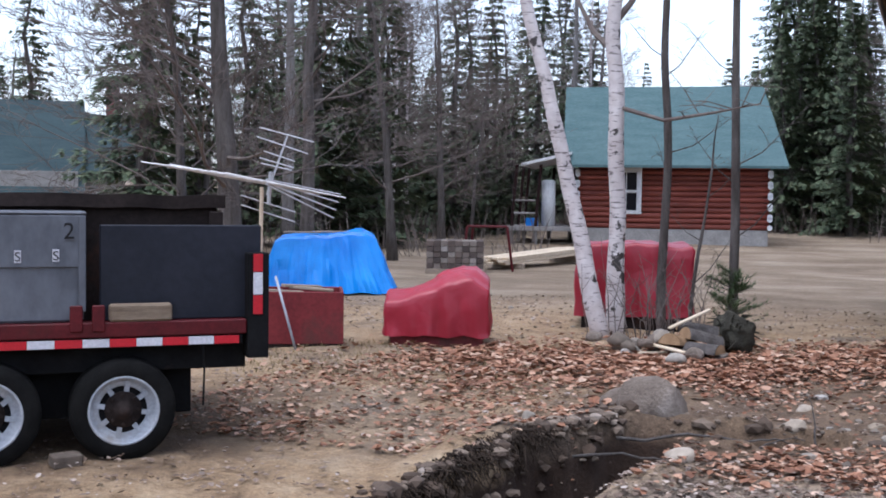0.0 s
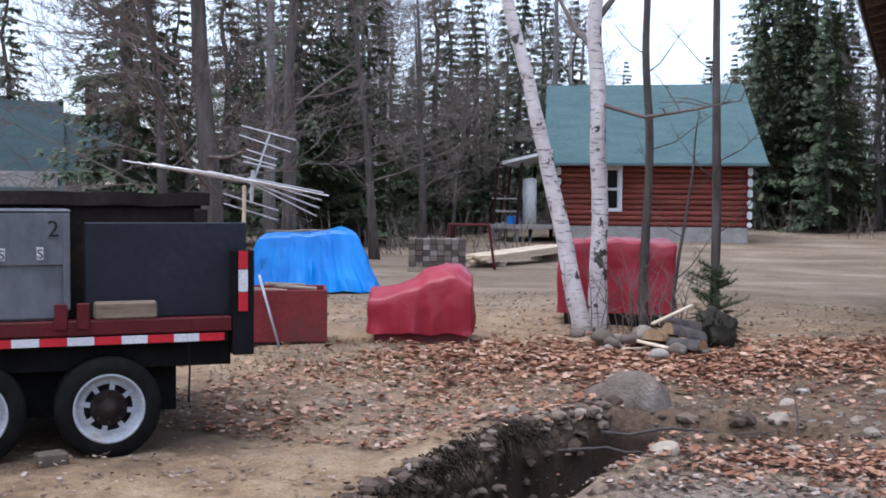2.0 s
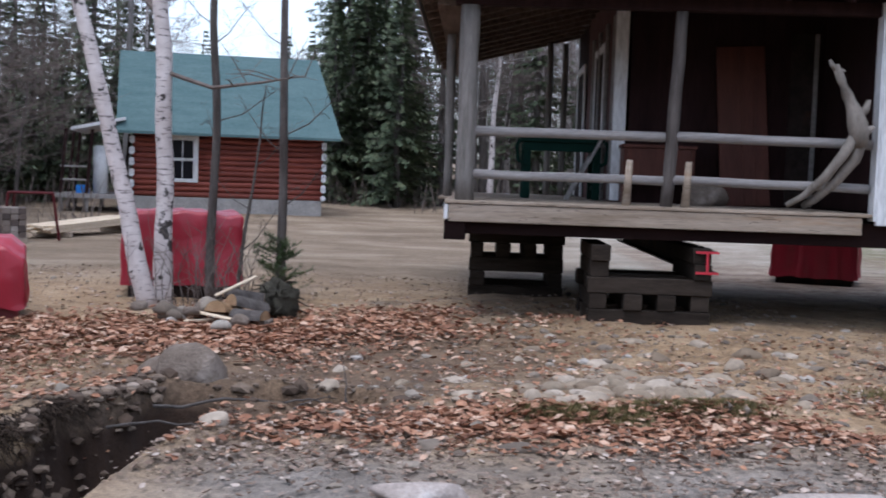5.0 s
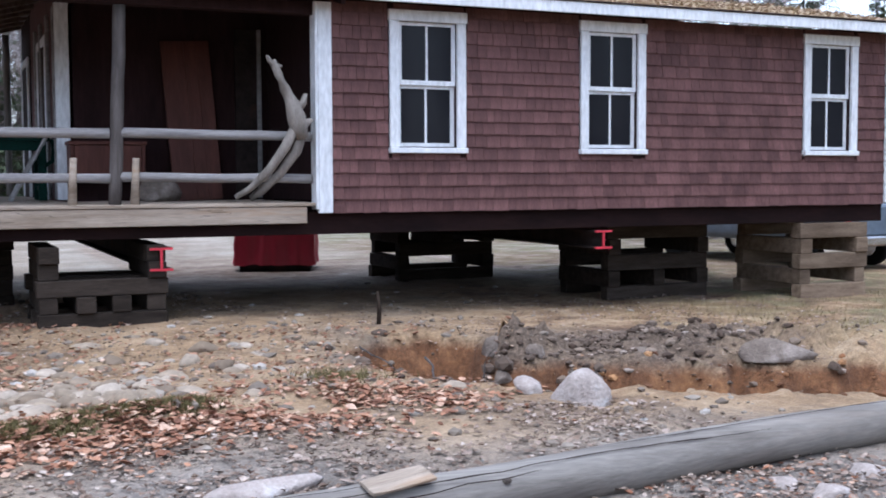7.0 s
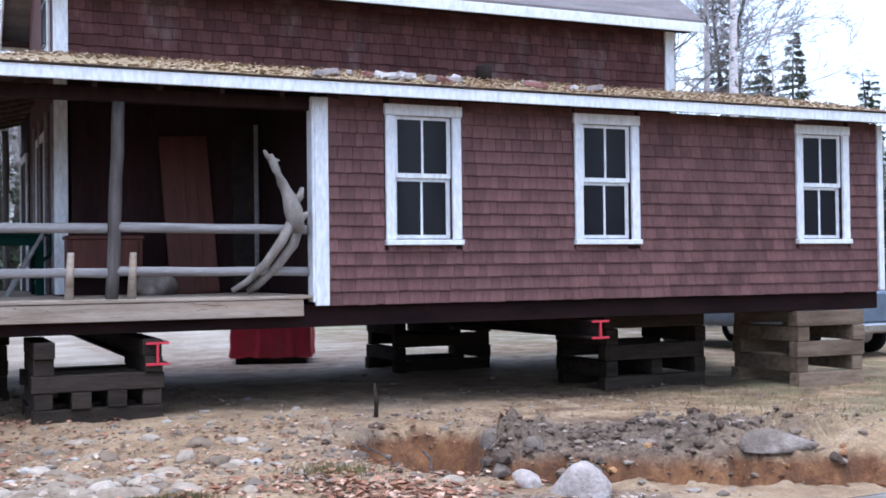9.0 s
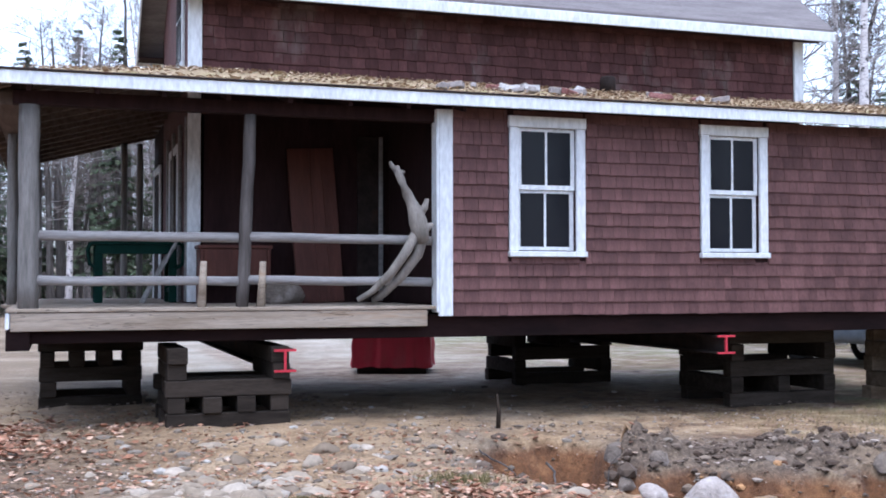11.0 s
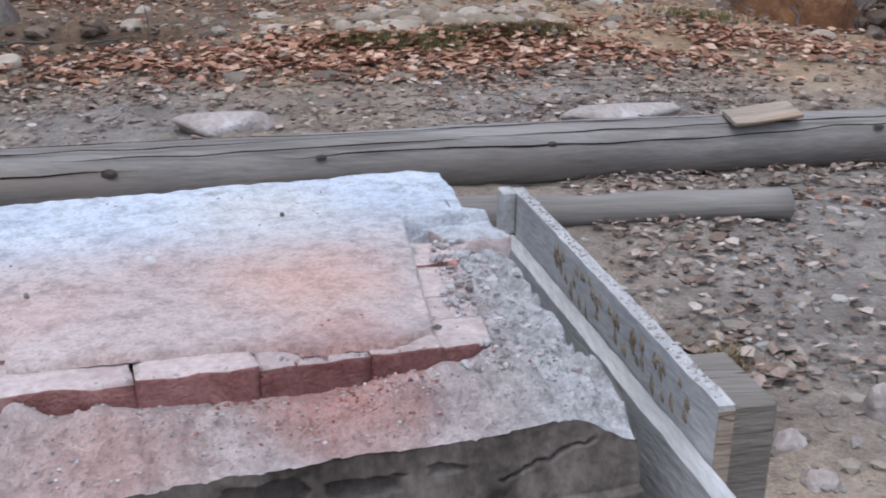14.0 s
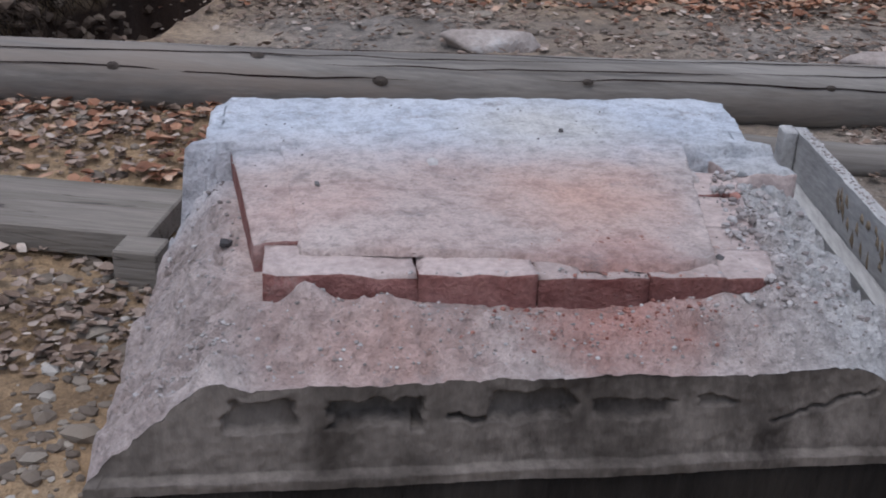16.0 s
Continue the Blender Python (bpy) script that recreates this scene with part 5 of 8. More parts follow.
for x, a0, r in ((-1.35, 148, 0.017), (-0.4, 160, 0.02), (0.35, 152, 0.014), (-0.85, 120, 0.018), (1.25, 150, 0.013), (2.7, 150, 0.016)):
    a = radians(a0)
    cy, cz = 4.205 + 0.143 * x, 0.116
    q = [(x + 1.5 * r * math.cos(w), cy + 0.130 * math.cos(a + 7 * r * math.sin(w)), cz + 0.130 * math.sin(a + 7 * r * math.sin(w))) for w in [2 * math.pi * i / 10 for i in range(10)]]
    part("knot", (q + [(x, cy + 0.138 * math.cos(a), cz + 0.138 * math.sin(a))], [], [(i, (i + 1) % 10, 10) for i in range(10)]), KNOT, pole, "dark knot")



# ---- trailer ----
TZ = -0.02
TRM = pose(-4.165, 5.32, TZ, 0, 0, 44)
BLACK = paint("black_frame_paint", (0.005, 0.005, 0.006), (0.014, 0.014, 0.015), 0.85, 5, (1, 1, 1), 0.2, spots=(0.04, 0.025, 0.02))
RED_RAIL = paint("dark_red_rail_paint", (0.07, 0.006, 0.009), (0.12, 0.010, 0.014), 0.5, 5, (1, 1, 1), 0.2, spots=(0.05, 0.015, 0.012))
BLUE_BLACK = paint("blue_black_sheet", (0.010, 0.012, 0.020), (0.022, 0.024, 0.036), 0.55, 2, (1, 1, 1), 0.15)
GREY_BOX = paint("worn_grey_metal", (0.10, 0.108, 0.13), (0.18, 0.19, 0.215), 0.5, 1.5, (1, 1, 0.6), 0.15, spots=(0.11, 0.11, 0.12))
RED_REF = paint("red_reflector", (0.50, 0.008, 0.02), (0.62, 0.015, 0.03), 0.35, 8, (1, 1, 1), 0.1)
WHITE_REF = paint("white_reflector", (0.62, 0.62, 0.68), (0.75, 0.75, 0.8), 0.35, 8, (1, 1, 1), 0.1)
RIM_WHITE = paint("pale_wheel_paint", (0.34, 0.37, 0.42), (0.50, 0.52, 0.56), 0.45, 6, (1, 1, 1), 0.1, spots=(0.30, 0.28, 0.26))
BLOCK_WOOD = paint("block_of_old_wood", (0.17, 0.125, 0.09), (0.30, 0.235, 0.17), 0.85, 5, (0.5, 4, 4), 0.4)
INK = paint("black_lettering", (0.012, 0.012, 0.014), (0.02, 0.02, 0.022), 0.6, 5)

trailer = root("equipment_trailer", TRM, "black and red tandem-axle trailer with a dark sheet standing on it", "trailer")
part("chassis", boxed(-3.6, 0.72, 0.10, 1.95, 0.50, 0.655), BLACK, trailer, "black steel frame")
part("side_rail", boxed(-3.6, 0.70, -0.03, 0.09, 0.715, 0.80), RED_RAIL, trailer, "dark red side rail")
part("lower_rail", boxed(-3.6, 0.68, -0.02, 0.09, 0.652, 0.712), BLACK, trailer)
part("deck", boxed(-3.6, 0.70, 0.095, 1.95, 0.66, 0.72), BLACK, trailer)
for k in range(24):
    x = 0.655 - k * 0.147
    part("reflector_strip", boxed(x - 0.145, x, -0.027, -0.0215, 0.660, 0.706, None, 0), RED_REF if k % 2 == 0 else WHITE_REF, trailer, "red reflector" if k % 2 == 0 else "white reflector")
part("end_post", boxed(0.705, 0.83, -0.04, 0.12, 0.57, 1.19), BLACK, trailer, "black end post")
for z0, z1, mt in ((0.83, 0.94, RED_REF), (0.945, 1.075, WHITE_REF), (1.08, 1.185, RED_REF)):
    part("post_reflector", boxed(0.735, 0.79, -0.047, -0.0415, z0, z1, None, 0), mt, trailer)
part("end_gate", boxed(0.71, 0.80, 0.125, 1.95, 0.57, 1.1), BLACK, trailer)
for x in (-0.26, -0.14):
    part("stake_bracket", boxed(x - 0.035, x + 0.035, -0.05, -0.031, 0.75, 0.90), RED_RAIL, trailer, "red stake bracket")
part("hanging_strap", mesh_of(tube([(0.45, 0.0, 0.65), (0.46, 0.01, 0.5), (0.45, -0.01, 0.3)], [0.008, 0.006, 0.006], 6)), BLACK, trailer)
part("suspension", boxed(-1.15, 0.42, 0.24, 1.62, 0.22, 0.49), BLACK, trailer, "dark axle and spring frame")


def wheel_parts(x, y, parent):
    w = part("wheel", lathe([(0.20, 0.0), (0.235, -0.005), (0.275, 0.012), (0.292, 0.03), (0.297, 0.06), (0.297, 0.17), (0.285, 0.205), (0.2, 0.21), (0.2, 0.0)], 48), RUBBER, parent, "black tyre", True)
    w.matrix_basis = pose(x, y, 0.295)
    part("rim", lathe([(0.205, 0.012), (0.196, -0.002), (0.183, 0.004), (0.175, 0.05), (0.145, 0.06), (0.135, 0.058), (0.135, 0.075), (0.2, 0.09)], 48), RIM_WHITE, w, "pale painted steel rim", True)
    bm = bmesh.new()
    for k in range(8):
        a = math.radians(k * 45 + 10)
        box(bm, 0.10, 0.165, 0.05, 0.066, -0.014, 0.014, Matrix.Rotation(a, 4, 'Y'))
    part("spokes", bm, RIM_WHITE, w)
    part("wheel_dish", lathe([(0.0, 0.068), (0.178, 0.068), (0.178, 0.09), (0.0, 0.09)], 32), BLACK, w)
    part("hub", lathe([(0.0, -0.03), (0.03, -0.03), (0.034, 0.0), (0.05, 0.01), (0.058, 0.04), (0.104, 0.046), (0.104, 0.066), (0, 0.066)], 24), STEEL_DARK, w, "greasy dark hub", True)
    for k in range(8):
        a = math.radians(k * 45)
        part("wheel_nut", mesh_of(tube([(0.083 * math.cos(a), 0.03, 0.083 * math.sin(a)), (0.083 * math.cos(a), 0.055, 0.083 * math.sin(a))], [0.011, 0.011], 6)), STEEL_DARK, w)
    return w


def lathe(profile, n):
    """Turned about the y axis: profile of (radius, y)."""
    vs, fs = [], []
    m = len(profile)
    for k in range(n):
        a = 2 * math.pi * k / n
        vs += [(r * math.cos(a), y, r * math.sin(a)) for r, y in profile]
    for k in range(n):
        q = (k + 1) % n
        for i in range(m - 1):
            fs.append((k * m + i, k * m + i + 1, q * m + i + 1, q * m + i))
    return vs, [], fs


for x in (0.0, -0.735):
    wheel_parts(x, -0.04, trailer)
    wheel_parts(x, 1.72, trailer)
    part("axle", mesh_of(rod((x, 0.1, 0.295), (x, 1.75, 0.295), 0.04, 8)), BLACK, trailer)
part("dark_sheet", boxed(-0.125, 0.80, 0.05, 0.09, 0.802, 1.35), BLUE_BLACK, trailer, "blue-black sheet standing on edge")
skip = root("steel_skip", TRM @ pose(0, 0, 0.725), "rusty dark open steel bin on the trailer", "steel bin")
part("bin_body", boxed(-3.4, 0.62, 0.5, 1.8, 0.0, 0.78), STEEL_DARK, skip)
bm = bmesh.new()
box(bm, -3.45, 0.66, 0.44, 0.56, 0.72, 0.80)
bmesh.ops.subdivide_edges(bm, edges=[e for e in bm.edges if abs(e.verts[0].co.x - e.verts[1].co.x) > 1], cuts=40)
for v in bm.verts:
    v.co.z += 0.012 * noise.noise(Vector((v.co.x * 4, v.co.y, 0)))
part("bin_rim", bm, STEEL_DARK, skip, "bent rusty rim")
part("bin_bracket", boxed(0.56, 0.64, 0.40, 0.438, 0.60, 0.70), STEEL_DARK, skip)
tool_box = root("metal_tool_box", TRM @ pose(0, 0, 0.802), "worn grey metal box with stencilled letters on the trailer", "tool box")
part("box_body", boxed(-1.9, -0.215, 0.02, 0.46, 0.0, 0.60, None, 0.015), GREY_BOX, tool_box)
part("box_lid", boxed(-1.92, -0.20, 0.005, 0.48, 0.603, 0.622, None, 0.008), GREY_BOX, tool_box)
part("lid_front", boxed(-1.905, -0.212, 0.004, 0.019, 0.31, 0.60, None, 0.004), GREY_BOX, tool_box, "hinged front flap")
part("box_edge", boxed(-0.245, -0.205, -0.004, 0.003, 0.06, 0.60, None, 0.004), GREY_BOX, tool_box)


def lettering(text, size, m, parent, mt):
    cu = bpy.data.curves.new("lettering", 'FONT')
    cu.body, cu.size, cu.extrude, cu.align_x = text, size, 0.0015, 'CENTER'
    tmp = bpy.data.objects.new("lettering", cu)
    scene.collection.objects.link(tmp)
    dg = bpy.context.evaluated_depsgraph_get()
    me = bpy.data.meshes.new_from_object(tmp.evaluated_get(dg))
    bpy.data.objects.remove(tmp)
    me.materials.clear()
    me.materials.append(mt)
    ob = new("lettering", me)
    ob.parent = parent
    ob.matrix_basis = m
    return ob


for x, z, sz, tx in ((-0.295, 0.47, 0.13, "2"), (-0.565, 0.345, 0.075, "S"), (-0.365, 0.35, 0.075, "S")):
    part("letter_plate", boxed(x - sz * 0.24, x + sz * 0.24, -0.002, 0.0035, z - 0.008, z + sz * 0.71 + 0.008, None, 0), WHITE_REF if tx == "S" else GREY_BOX, tool_box)
    lettering(tx, sz, pose(x, -0.0045, z, 90, 0, 0), tool_box, INK)
block = root("wood_block", TRM @ pose(-0.03, 0.0, 0.802), "short block of old timber on the trailer rail", "wood block")
bm = boxed(-0.05, 0.30, -0.03, 0.045, 0.0, 0.10, None, 0.012)
part("block_body", bm, BLOCK_WOOD, block)
chock = root("wheel_chock", TRM @ pose(-0.32, -0.12, 0.03), "grey concrete block lying at the trailer wheels", "block")
part("block_body", boxed(-0.08, 0.08, -0.06, 0.06, -0.01, 0.06, pose(0, 0, 0, 0, 0, 12), 0.008), STONE, chock)

# ---- covered loads in the yard ----
DULL_RED = paint("dull_red_bin_paint", (0.16, 0.022, 0.026), (0.24, 0.035, 0.038), 0.6, 2.5, (1, 1, 1), 0.2, spots=(0.09, 0.035, 0.03))


def tarp_mesh(w, d, top, skirt, fold, seed, flare=0.04):
    """A cloth over a load: top(x, y) is its height over the plan, folds hang down the sides."""
    vs, fs = [], []
    n = 40
    ring = []
    per = 4 * n
    def edge(k):
        s, q = divmod(k, n)
        f = q / n * 2 - 1
        return [(f, -1), (1, f), (-f, 1), (-1, -f)][s % 4]
    levels = [(0.0, 0.0), (0.25, 0.0), (0.5, 0.0), (0.75, 0.0), (0.9, 0.0), (0.97, 0.01), (1.0, 0.06), (1.0, 0.2), (1.0, 0.4), (1.0, 0.6), (1.0, 0.8), (1.0, 1.0)]
    for r, dn in levels:
        for k in range(per):
            ex, ey = edge(k)
            x, y = ex * r * w / 2, ey * r * d / 2
            z = top(x, y)
            ln = math.hypot(ex, ey)
            if dn > 0:
                a = math.atan2(ey * d, ex * w)
                fo = fold * dn * (noise.noise(Vector((ex * 4.5, ey * 4.5, seed))) + 0.8 * abs(noise.noise(Vector((ex * 9, ey * 9, seed + dn * 1.5)))))
                x += ex / ln * (flare * dn + fo)
                y += ey / ln * (flare * dn + fo)
                lo = skirt + 0.03 * noise.noise(Vector((ex * 3, ey * 3, seed + 5)))
                z = z + (lo - z) * dn
            z += 0.03 * noise.noise(Vector((x * 5, y * 5, seed))) * (1 - dn) + 0.035 * abs(noise.noise(Vector((x * 2.5, y * 2.5, seed + 3)))) * (1 - dn)
            x += 0.02 * noise.noise(Vector((x * 6, z * 7, seed + 8)))
            y += 0.02 * noise.noise(Vector((y * 6 + x * 4, z * 7, seed + 9)))
            crease = abs(noise.noise(Vector((x * 3.1, y * 3.1, z * 3.1 + seed)))) ** 0.8 * 0.045 - 0.02
            big = math.hypot(x, y) or 1
            vs.append((x + x / big * crease * min(1, dn * 4), y + y / big * crease * min(1, dn * 4), z + crease * (1 - dn) * 0.8))
    for l in range(len(levels) - 1):
        for k in range(per):
            q = (k + 1) % per
            fs.append((l * per + k, l * per + q, (l + 1) * per + q, (l + 1) * per + k))
    return vs, [], fs


def load(name, m, label, w, d, top, mt, fold, seed, under, skirt=0.05, flare=0.04):
    t = root(name, m, label, "tarp-covered load", "covered loads")
    part("tarp", tarp_mesh(w, d, top, skirt, fold, seed, flare), mt, t, "", mt is RED_TARP)
    part("load_base", boxed(-w / 2 + 0.06, w / 2 - 0.06, -d / 2 + 0.06, d / 2 - 0.06, 0.0, skirt + 0.12), under, t)
    return t


def hump(x, y):
    k = x / 1.06 + 0.5
    return 0.58 + 0.24 * step(0.1, 0.8, k) - 0.10 * step(0.82, 1.0, k) - 0.10 * step(0.1, 0.45, abs(y))


load("covered_load", pose(-4.62, 11.05, ground_z(-4.6, 11) - 0.01, 0, 0, 20), "crimson tarp draped over a low peaked load on the dirt", 1.06, 0.85, hump, RED_TARP, 0.04, 3, DULL_RED, 0.14, 0.02)
load("covered_load", pose(-3.2, 13.85, ground_z(-3.2, 14) - 0.01, 0, 0, 14), "tall crimson tarp-covered load behind the birches", 1.36, 1.1, lambda x, y: 1.03 - 0.04 * abs(x), RED_TARP, 0.05, 9, STEEL_DARK, 0.16, 0.02)
load("covered_load", pose(5.85, 19.3, ground_z(5.8, 19.3) - 0.01, 0, 0, -20), "crimson tarp-covered pallet beyond the house", 1.3, 1.1, lambda x, y: 1.0, RED_TARP, 0.06, 15, STEEL_DARK, 0.12)


def blue_top(x, y):
    return 0.93 - 0.08 * step(-0.2, -1.0, x) + 0.05 * step(0.0, 0.5, x) - 0.18 * step(0.55, 1.0, x)


blue = load("blue_tarp_load", pose(-9.0, 16.75, ground_z(-8.8, 16.8) - 0.01, 0, 0, 27), "bright blue tarp spread over a stacked load, boards on top", 1.6, 1.4, blue_top, BLUE_TARP, 0.13, 21, STEEL_DARK, 0.02, 0.30)
for x, y, a in ((-0.4, -0.3, 5), (0.1, 0.1, -12)):
    bd = root("weight_board", pose(-9.0, 16.75, 0.93 + ground_z(-8.8, 16.8), 0, 0, 27) @ pose(x, y, 0.0, 0, 0, a), "loose pale board lying on the blue tarp", "board", "boards on the tarp")
    part("board_body", boxed(-0.3, 0.3, -0.07, 0.07, 0, 0.03), DECK_WOOD, bd)

crate = root("red_bin", pose(-5.80, 10.25, ground_z(-5.8, 10.2), 0, 0, 29), "dull red steel bin standing behind the trailer", "steel bin")
for b in ((-0.42, 0.42, -0.35, -0.32, 0.03, 0.55), (-0.42, 0.42, 0.32, 0.35, 0.03, 0.55), (-0.42, -0.39, -0.319, 0.319, 0.03, 0.55), (0.39, 0.42, -0.319, 0.319, 0.03, 0.55), (-0.389, 0.389, -0.319, 0.319, 0.03, 0.06)):
    part("bin_side", boxed(*b), DULL_RED, crate)
part("skid", boxed(-0.4, 0.4, -0.34, 0.34, 0, 0.028), STEEL_DARK, crate)
for k, (x, a) in enumerate(((-0.2, 12), (0.1, -8), (0.0, 30))):
    sb = root("scrap_board", pose(-5.80, 10.25, ground_z(-5.8, 10.2) + 0.53 + 0.02 * k, 0, 0, 29) @ pose(x, -0.2 + 0.08 * k, 0.0, 0, 4, a), "scrap board lying across the red bin", "board", "scrap boards")
    part("board_body", boxed(-0.22, 0.22, -0.04, 0.04, 0, 0.03), DECK_WOOD, sb)
prop = root("leaning_pipe", pose(-5.58, 9.75, 0), "thin grey pipe leaning on the red bin", "pipe")
part("pipe", mesh_of(rod((0, 0, ground_z(-5.58, 9.75)), (-0.24, 0.02, 0.72), 0.013, 8)), RIM_WHITE, prop, "", True)

# ---- antenna ----
ALU = paint("dull_aluminium", (0.50, 0.50, 0.52), (0.66, 0.66, 0.68), 0.4, 6, (1, 1, 1), 0.1, metal=0.6)
ant = root("television_antenna", pose(-6.21, 10.27, 0.0, 0, 0, 31), "tilted aluminium television antenna on a wooden mast", "antenna")
part("mast", mesh_of(rod((-0.09, 0, ground_z(-6.2, 10.2)), (-0.07, 0, 1.60), 0.02, 8)), NEW_WOOD, ant, "pale wooden mast")
part("clamp", mesh_of(rod((0.0, 0, 1.42), (0.02, 0, 1.76), 0.02, 8)), ALU, ant)
P = lambda px, py: (0.0059 * (px - 475), 0.0, 1.61 - 0.0059 * (py - 330) - 0.00012 * (px - 475))
def stick(a, b, r, ya, yb, name="element"):
    p, q = P(*a), P(*b)
    part(name, mesh_of(rod((p[0], ya, p[2]), (q[0], yb, q[2]), r, 6)), ALU, ant)
stick((300, 297), (560, 340), 0.014, 0.5, -0.5, "boom")
for k in range(7):
    f = k / 6
    stick((248 + 26 * k, 293 + 3 * k), (440 + 27 * k, 322 + 4 * k), 0.008, 0.5 - f, 0.3 - f)
for k in range(4):
    stick((470, 318 + 3 * k), (603 - 5 * k, 340 + 14 * k), 0.009, -0.1 * k, 0.2 - 0.1 * k)
stick((472, 345), (508, 238), 0.011, 0.0, 0.0, "boom")
for a, b in (((458, 228), (553, 250)), ((453, 244), (543, 271)), ((466, 269), (520, 285)), ((459, 281), (518, 296)), ((461, 290), (515, 301))):
    stick(a, b, 0.008, -0.02, -0.02)
for a, b in (((427, 347), (522, 374)), ((427, 364), (521, 391))):
    stick(a, b, 0.008, 0.03, 0.03)

# ---- lumber, block pallet, frame ----
lum = root("lumber_stack", pose(-8.85, 23.6, 0.0, 0, 0, -14), "stack of fresh pale boards on bearers in the yard", "lumber stack")
for k in range(3):
    for i in range(5):
        part("board", boxed(0.14 * i, 0.14 * i + 0.132, -0.1 * ((k + i) % 3), 3.7 - 0.2 * ((i * 2 + k) % 3), 0.1 + 0.055 * k, 0.15 + 0.055 * k, Matrix.Rotation(radians(2.2), 4, 'X')), NEW_WOOD, lum)
for y in (0.4, 3.0):
    part("bearer", boxed(-0.1, 0.8, y, y + 0.12, -0.05, 0.1 + 0.038 * y), DECK_WOOD, lum)
BLOCKS = pieces_material("mixed_grey_paving_blocks", [(0, (0.06, 0.045, 0.04)), (0.5, (0.16, 0.12, 0.10)), (0.8, (0.25, 0.21, 0.18)), (1, (0.42, 0.38, 0.35))], 0.9)
pal = root("block_pallet", pose(-8.68, 21.6, ground_z(-8.7, 21.5), 0, 0, 22), "pallet of mixed brown and grey stone blocks", "pallet")
part("pallet_base", boxed(-0.6, 0.6, -0.02, 0.9, 0, 0.1), DECK_WOOD, pal)
for k in range(5):
    for i in range(8):
        part("block", boxed(-0.58 + i * 0.146, -0.58 + i * 0.146 + 0.14, 0.0 + 0.01 * ((i * 3 + k) % 2), 0.85, 0.102 + k * 0.115, 0.102 + k * 0.115 + 0.11, None, 0.008), BLOCKS, pal)
rack = root("red_pipe_frame", pose(-8.4, 22.7, ground_z(-8.4, 22.7), 0, 0, 22), "red painted pipe frame standing behind the block pallet", "pipe frame")
for a, b in (((-0.5, 0, 0), (-0.42, 0, 0.95)), ((-0.42, 0, 0.95), (0.42, 0, 0.95)), ((0.42, 0, 0.95), (0.55, 0, 0)), ((-0.3, 0.02, 0.95), (-0.35, 0.5, 0))):
    part("pipe", mesh_of(rod(a, b, 0.028, 8)), RED_RAIL, rack)

# ---- pickup truck behind the house ----
TRUCK_BLUE = paint("grey_blue_car_paint", (0.10, 0.13, 0.17), (0.13, 0.165, 0.21), 0.35, 1, (1, 1, 1), 0.02)
CHROME = paint("worn_chrome", (0.55, 0.55, 0.56), (0.65, 0.65, 0.66), 0.25, 5, (1, 1, 1), 0.05, metal=0.9)
tk = root("pickup_truck", pose(14.9, 14.5, ground_z(15, 15), 0, 0, 4), "grey-blue pickup truck parked beyond the house", "truck")


def loft(sections):
    """Joined cross-sections of equal point counts."""
    bm = bmesh.new()
    rows = [[bm.verts.new(p) for p in s] for s in sections]
    n = len(rows[0])
    for a, b in zip(rows, rows[1:]):
        for i in range(n):
            j = (i + 1) % n
            bm.faces.new((a[i], a[j], b[j], b[i]))
    bm.faces.new(rows[0][::-1])
    bm.faces.new(rows[-1])
    bmesh.ops.recalc_face_normals(bm, faces=bm.faces)
    return bm


def truck_section(y, zt, w=0.92, zb=0.45):
    return [(-w + 0.05, y, zb), (-w, y, zb + 0.12), (-w - 0.015, y, (zb + zt) / 2), (-w + 0.04, y, zt - 0.03), (-w + 0.1, y, zt), (w - 0.1, y, zt), (w - 0.04, y, zt - 0.03), (w + 0.015, y, (zb + zt) / 2), (w, y, zb + 0.12), (w - 0.05, y, zb)]


part("body", loft([truck_section(0.0, 1.08), truck_section(0.1, 1.1), truck_section(2.1, 1.1), truck_section(3.9, 1.08), truck_section(4.9, 1.0), truck_section(5.2, 0.85, 0.86)]), TRUCK_BLUE, tk, "", True)
part("cab", loft([[(-0.86, 2.1, 1.1), (-0.7, 2.25, 1.72), (0.7, 2.25, 1.72), (0.86, 2.1, 1.1)], [(-0.86, 3.9, 1.1), (-0.7, 3.25, 1.72), (0.7, 3.25, 1.72), (0.86, 3.9, 1.1)]]), TRUCK_BLUE, tk)
part("rear_glass", boxed(-0.6, 0.6, 2.12, 2.16, 1.2, 1.6, None, 0), GLASS, tk)
part("tailgate", boxed(-0.7, 0.7, -0.02, -0.004, 0.6, 1.06), TRUCK_BLUE, tk)
part("bumper", boxed(-0.9, 0.9, -0.16, -0.03, 0.42, 0.58, None, 0.03), CHROME, tk, "pale chrome bumper")
for x in (-0.83, 0.83):
    part("tail_light", boxed(x - 0.08, x + 0.08, -0.025, 0.01, 0.68, 1.02, None, 0.01), RED_REF, tk, "red tail light")
for x in (-0.9, 0.7):
    for y in (0.95, 4.3):
        w = part("wheel", lathe([(0.2, 0.0), (0.3, 0.0), (0.36, 0.03), (0.36, 0.18), (0.3, 0.2), (0.2, 0.2), (0.2, 0)], 28), RUBBER, tk, "", True)
        w.matrix_basis = pose(x, y, 0.36, 0, 0, -90)
        part("rim", lathe([(0.0, 0.02), (0.19, 0.02), (0.2, 0.06), (0, 0.06)], 24), CHROME, w)

# ---- far house with green roof ----
fh = root("green_roofed_house", pose(-24.5, 27.5, 0, 0, 0, 40), "grey house with a green roof and brick chimney behind trees", "house")
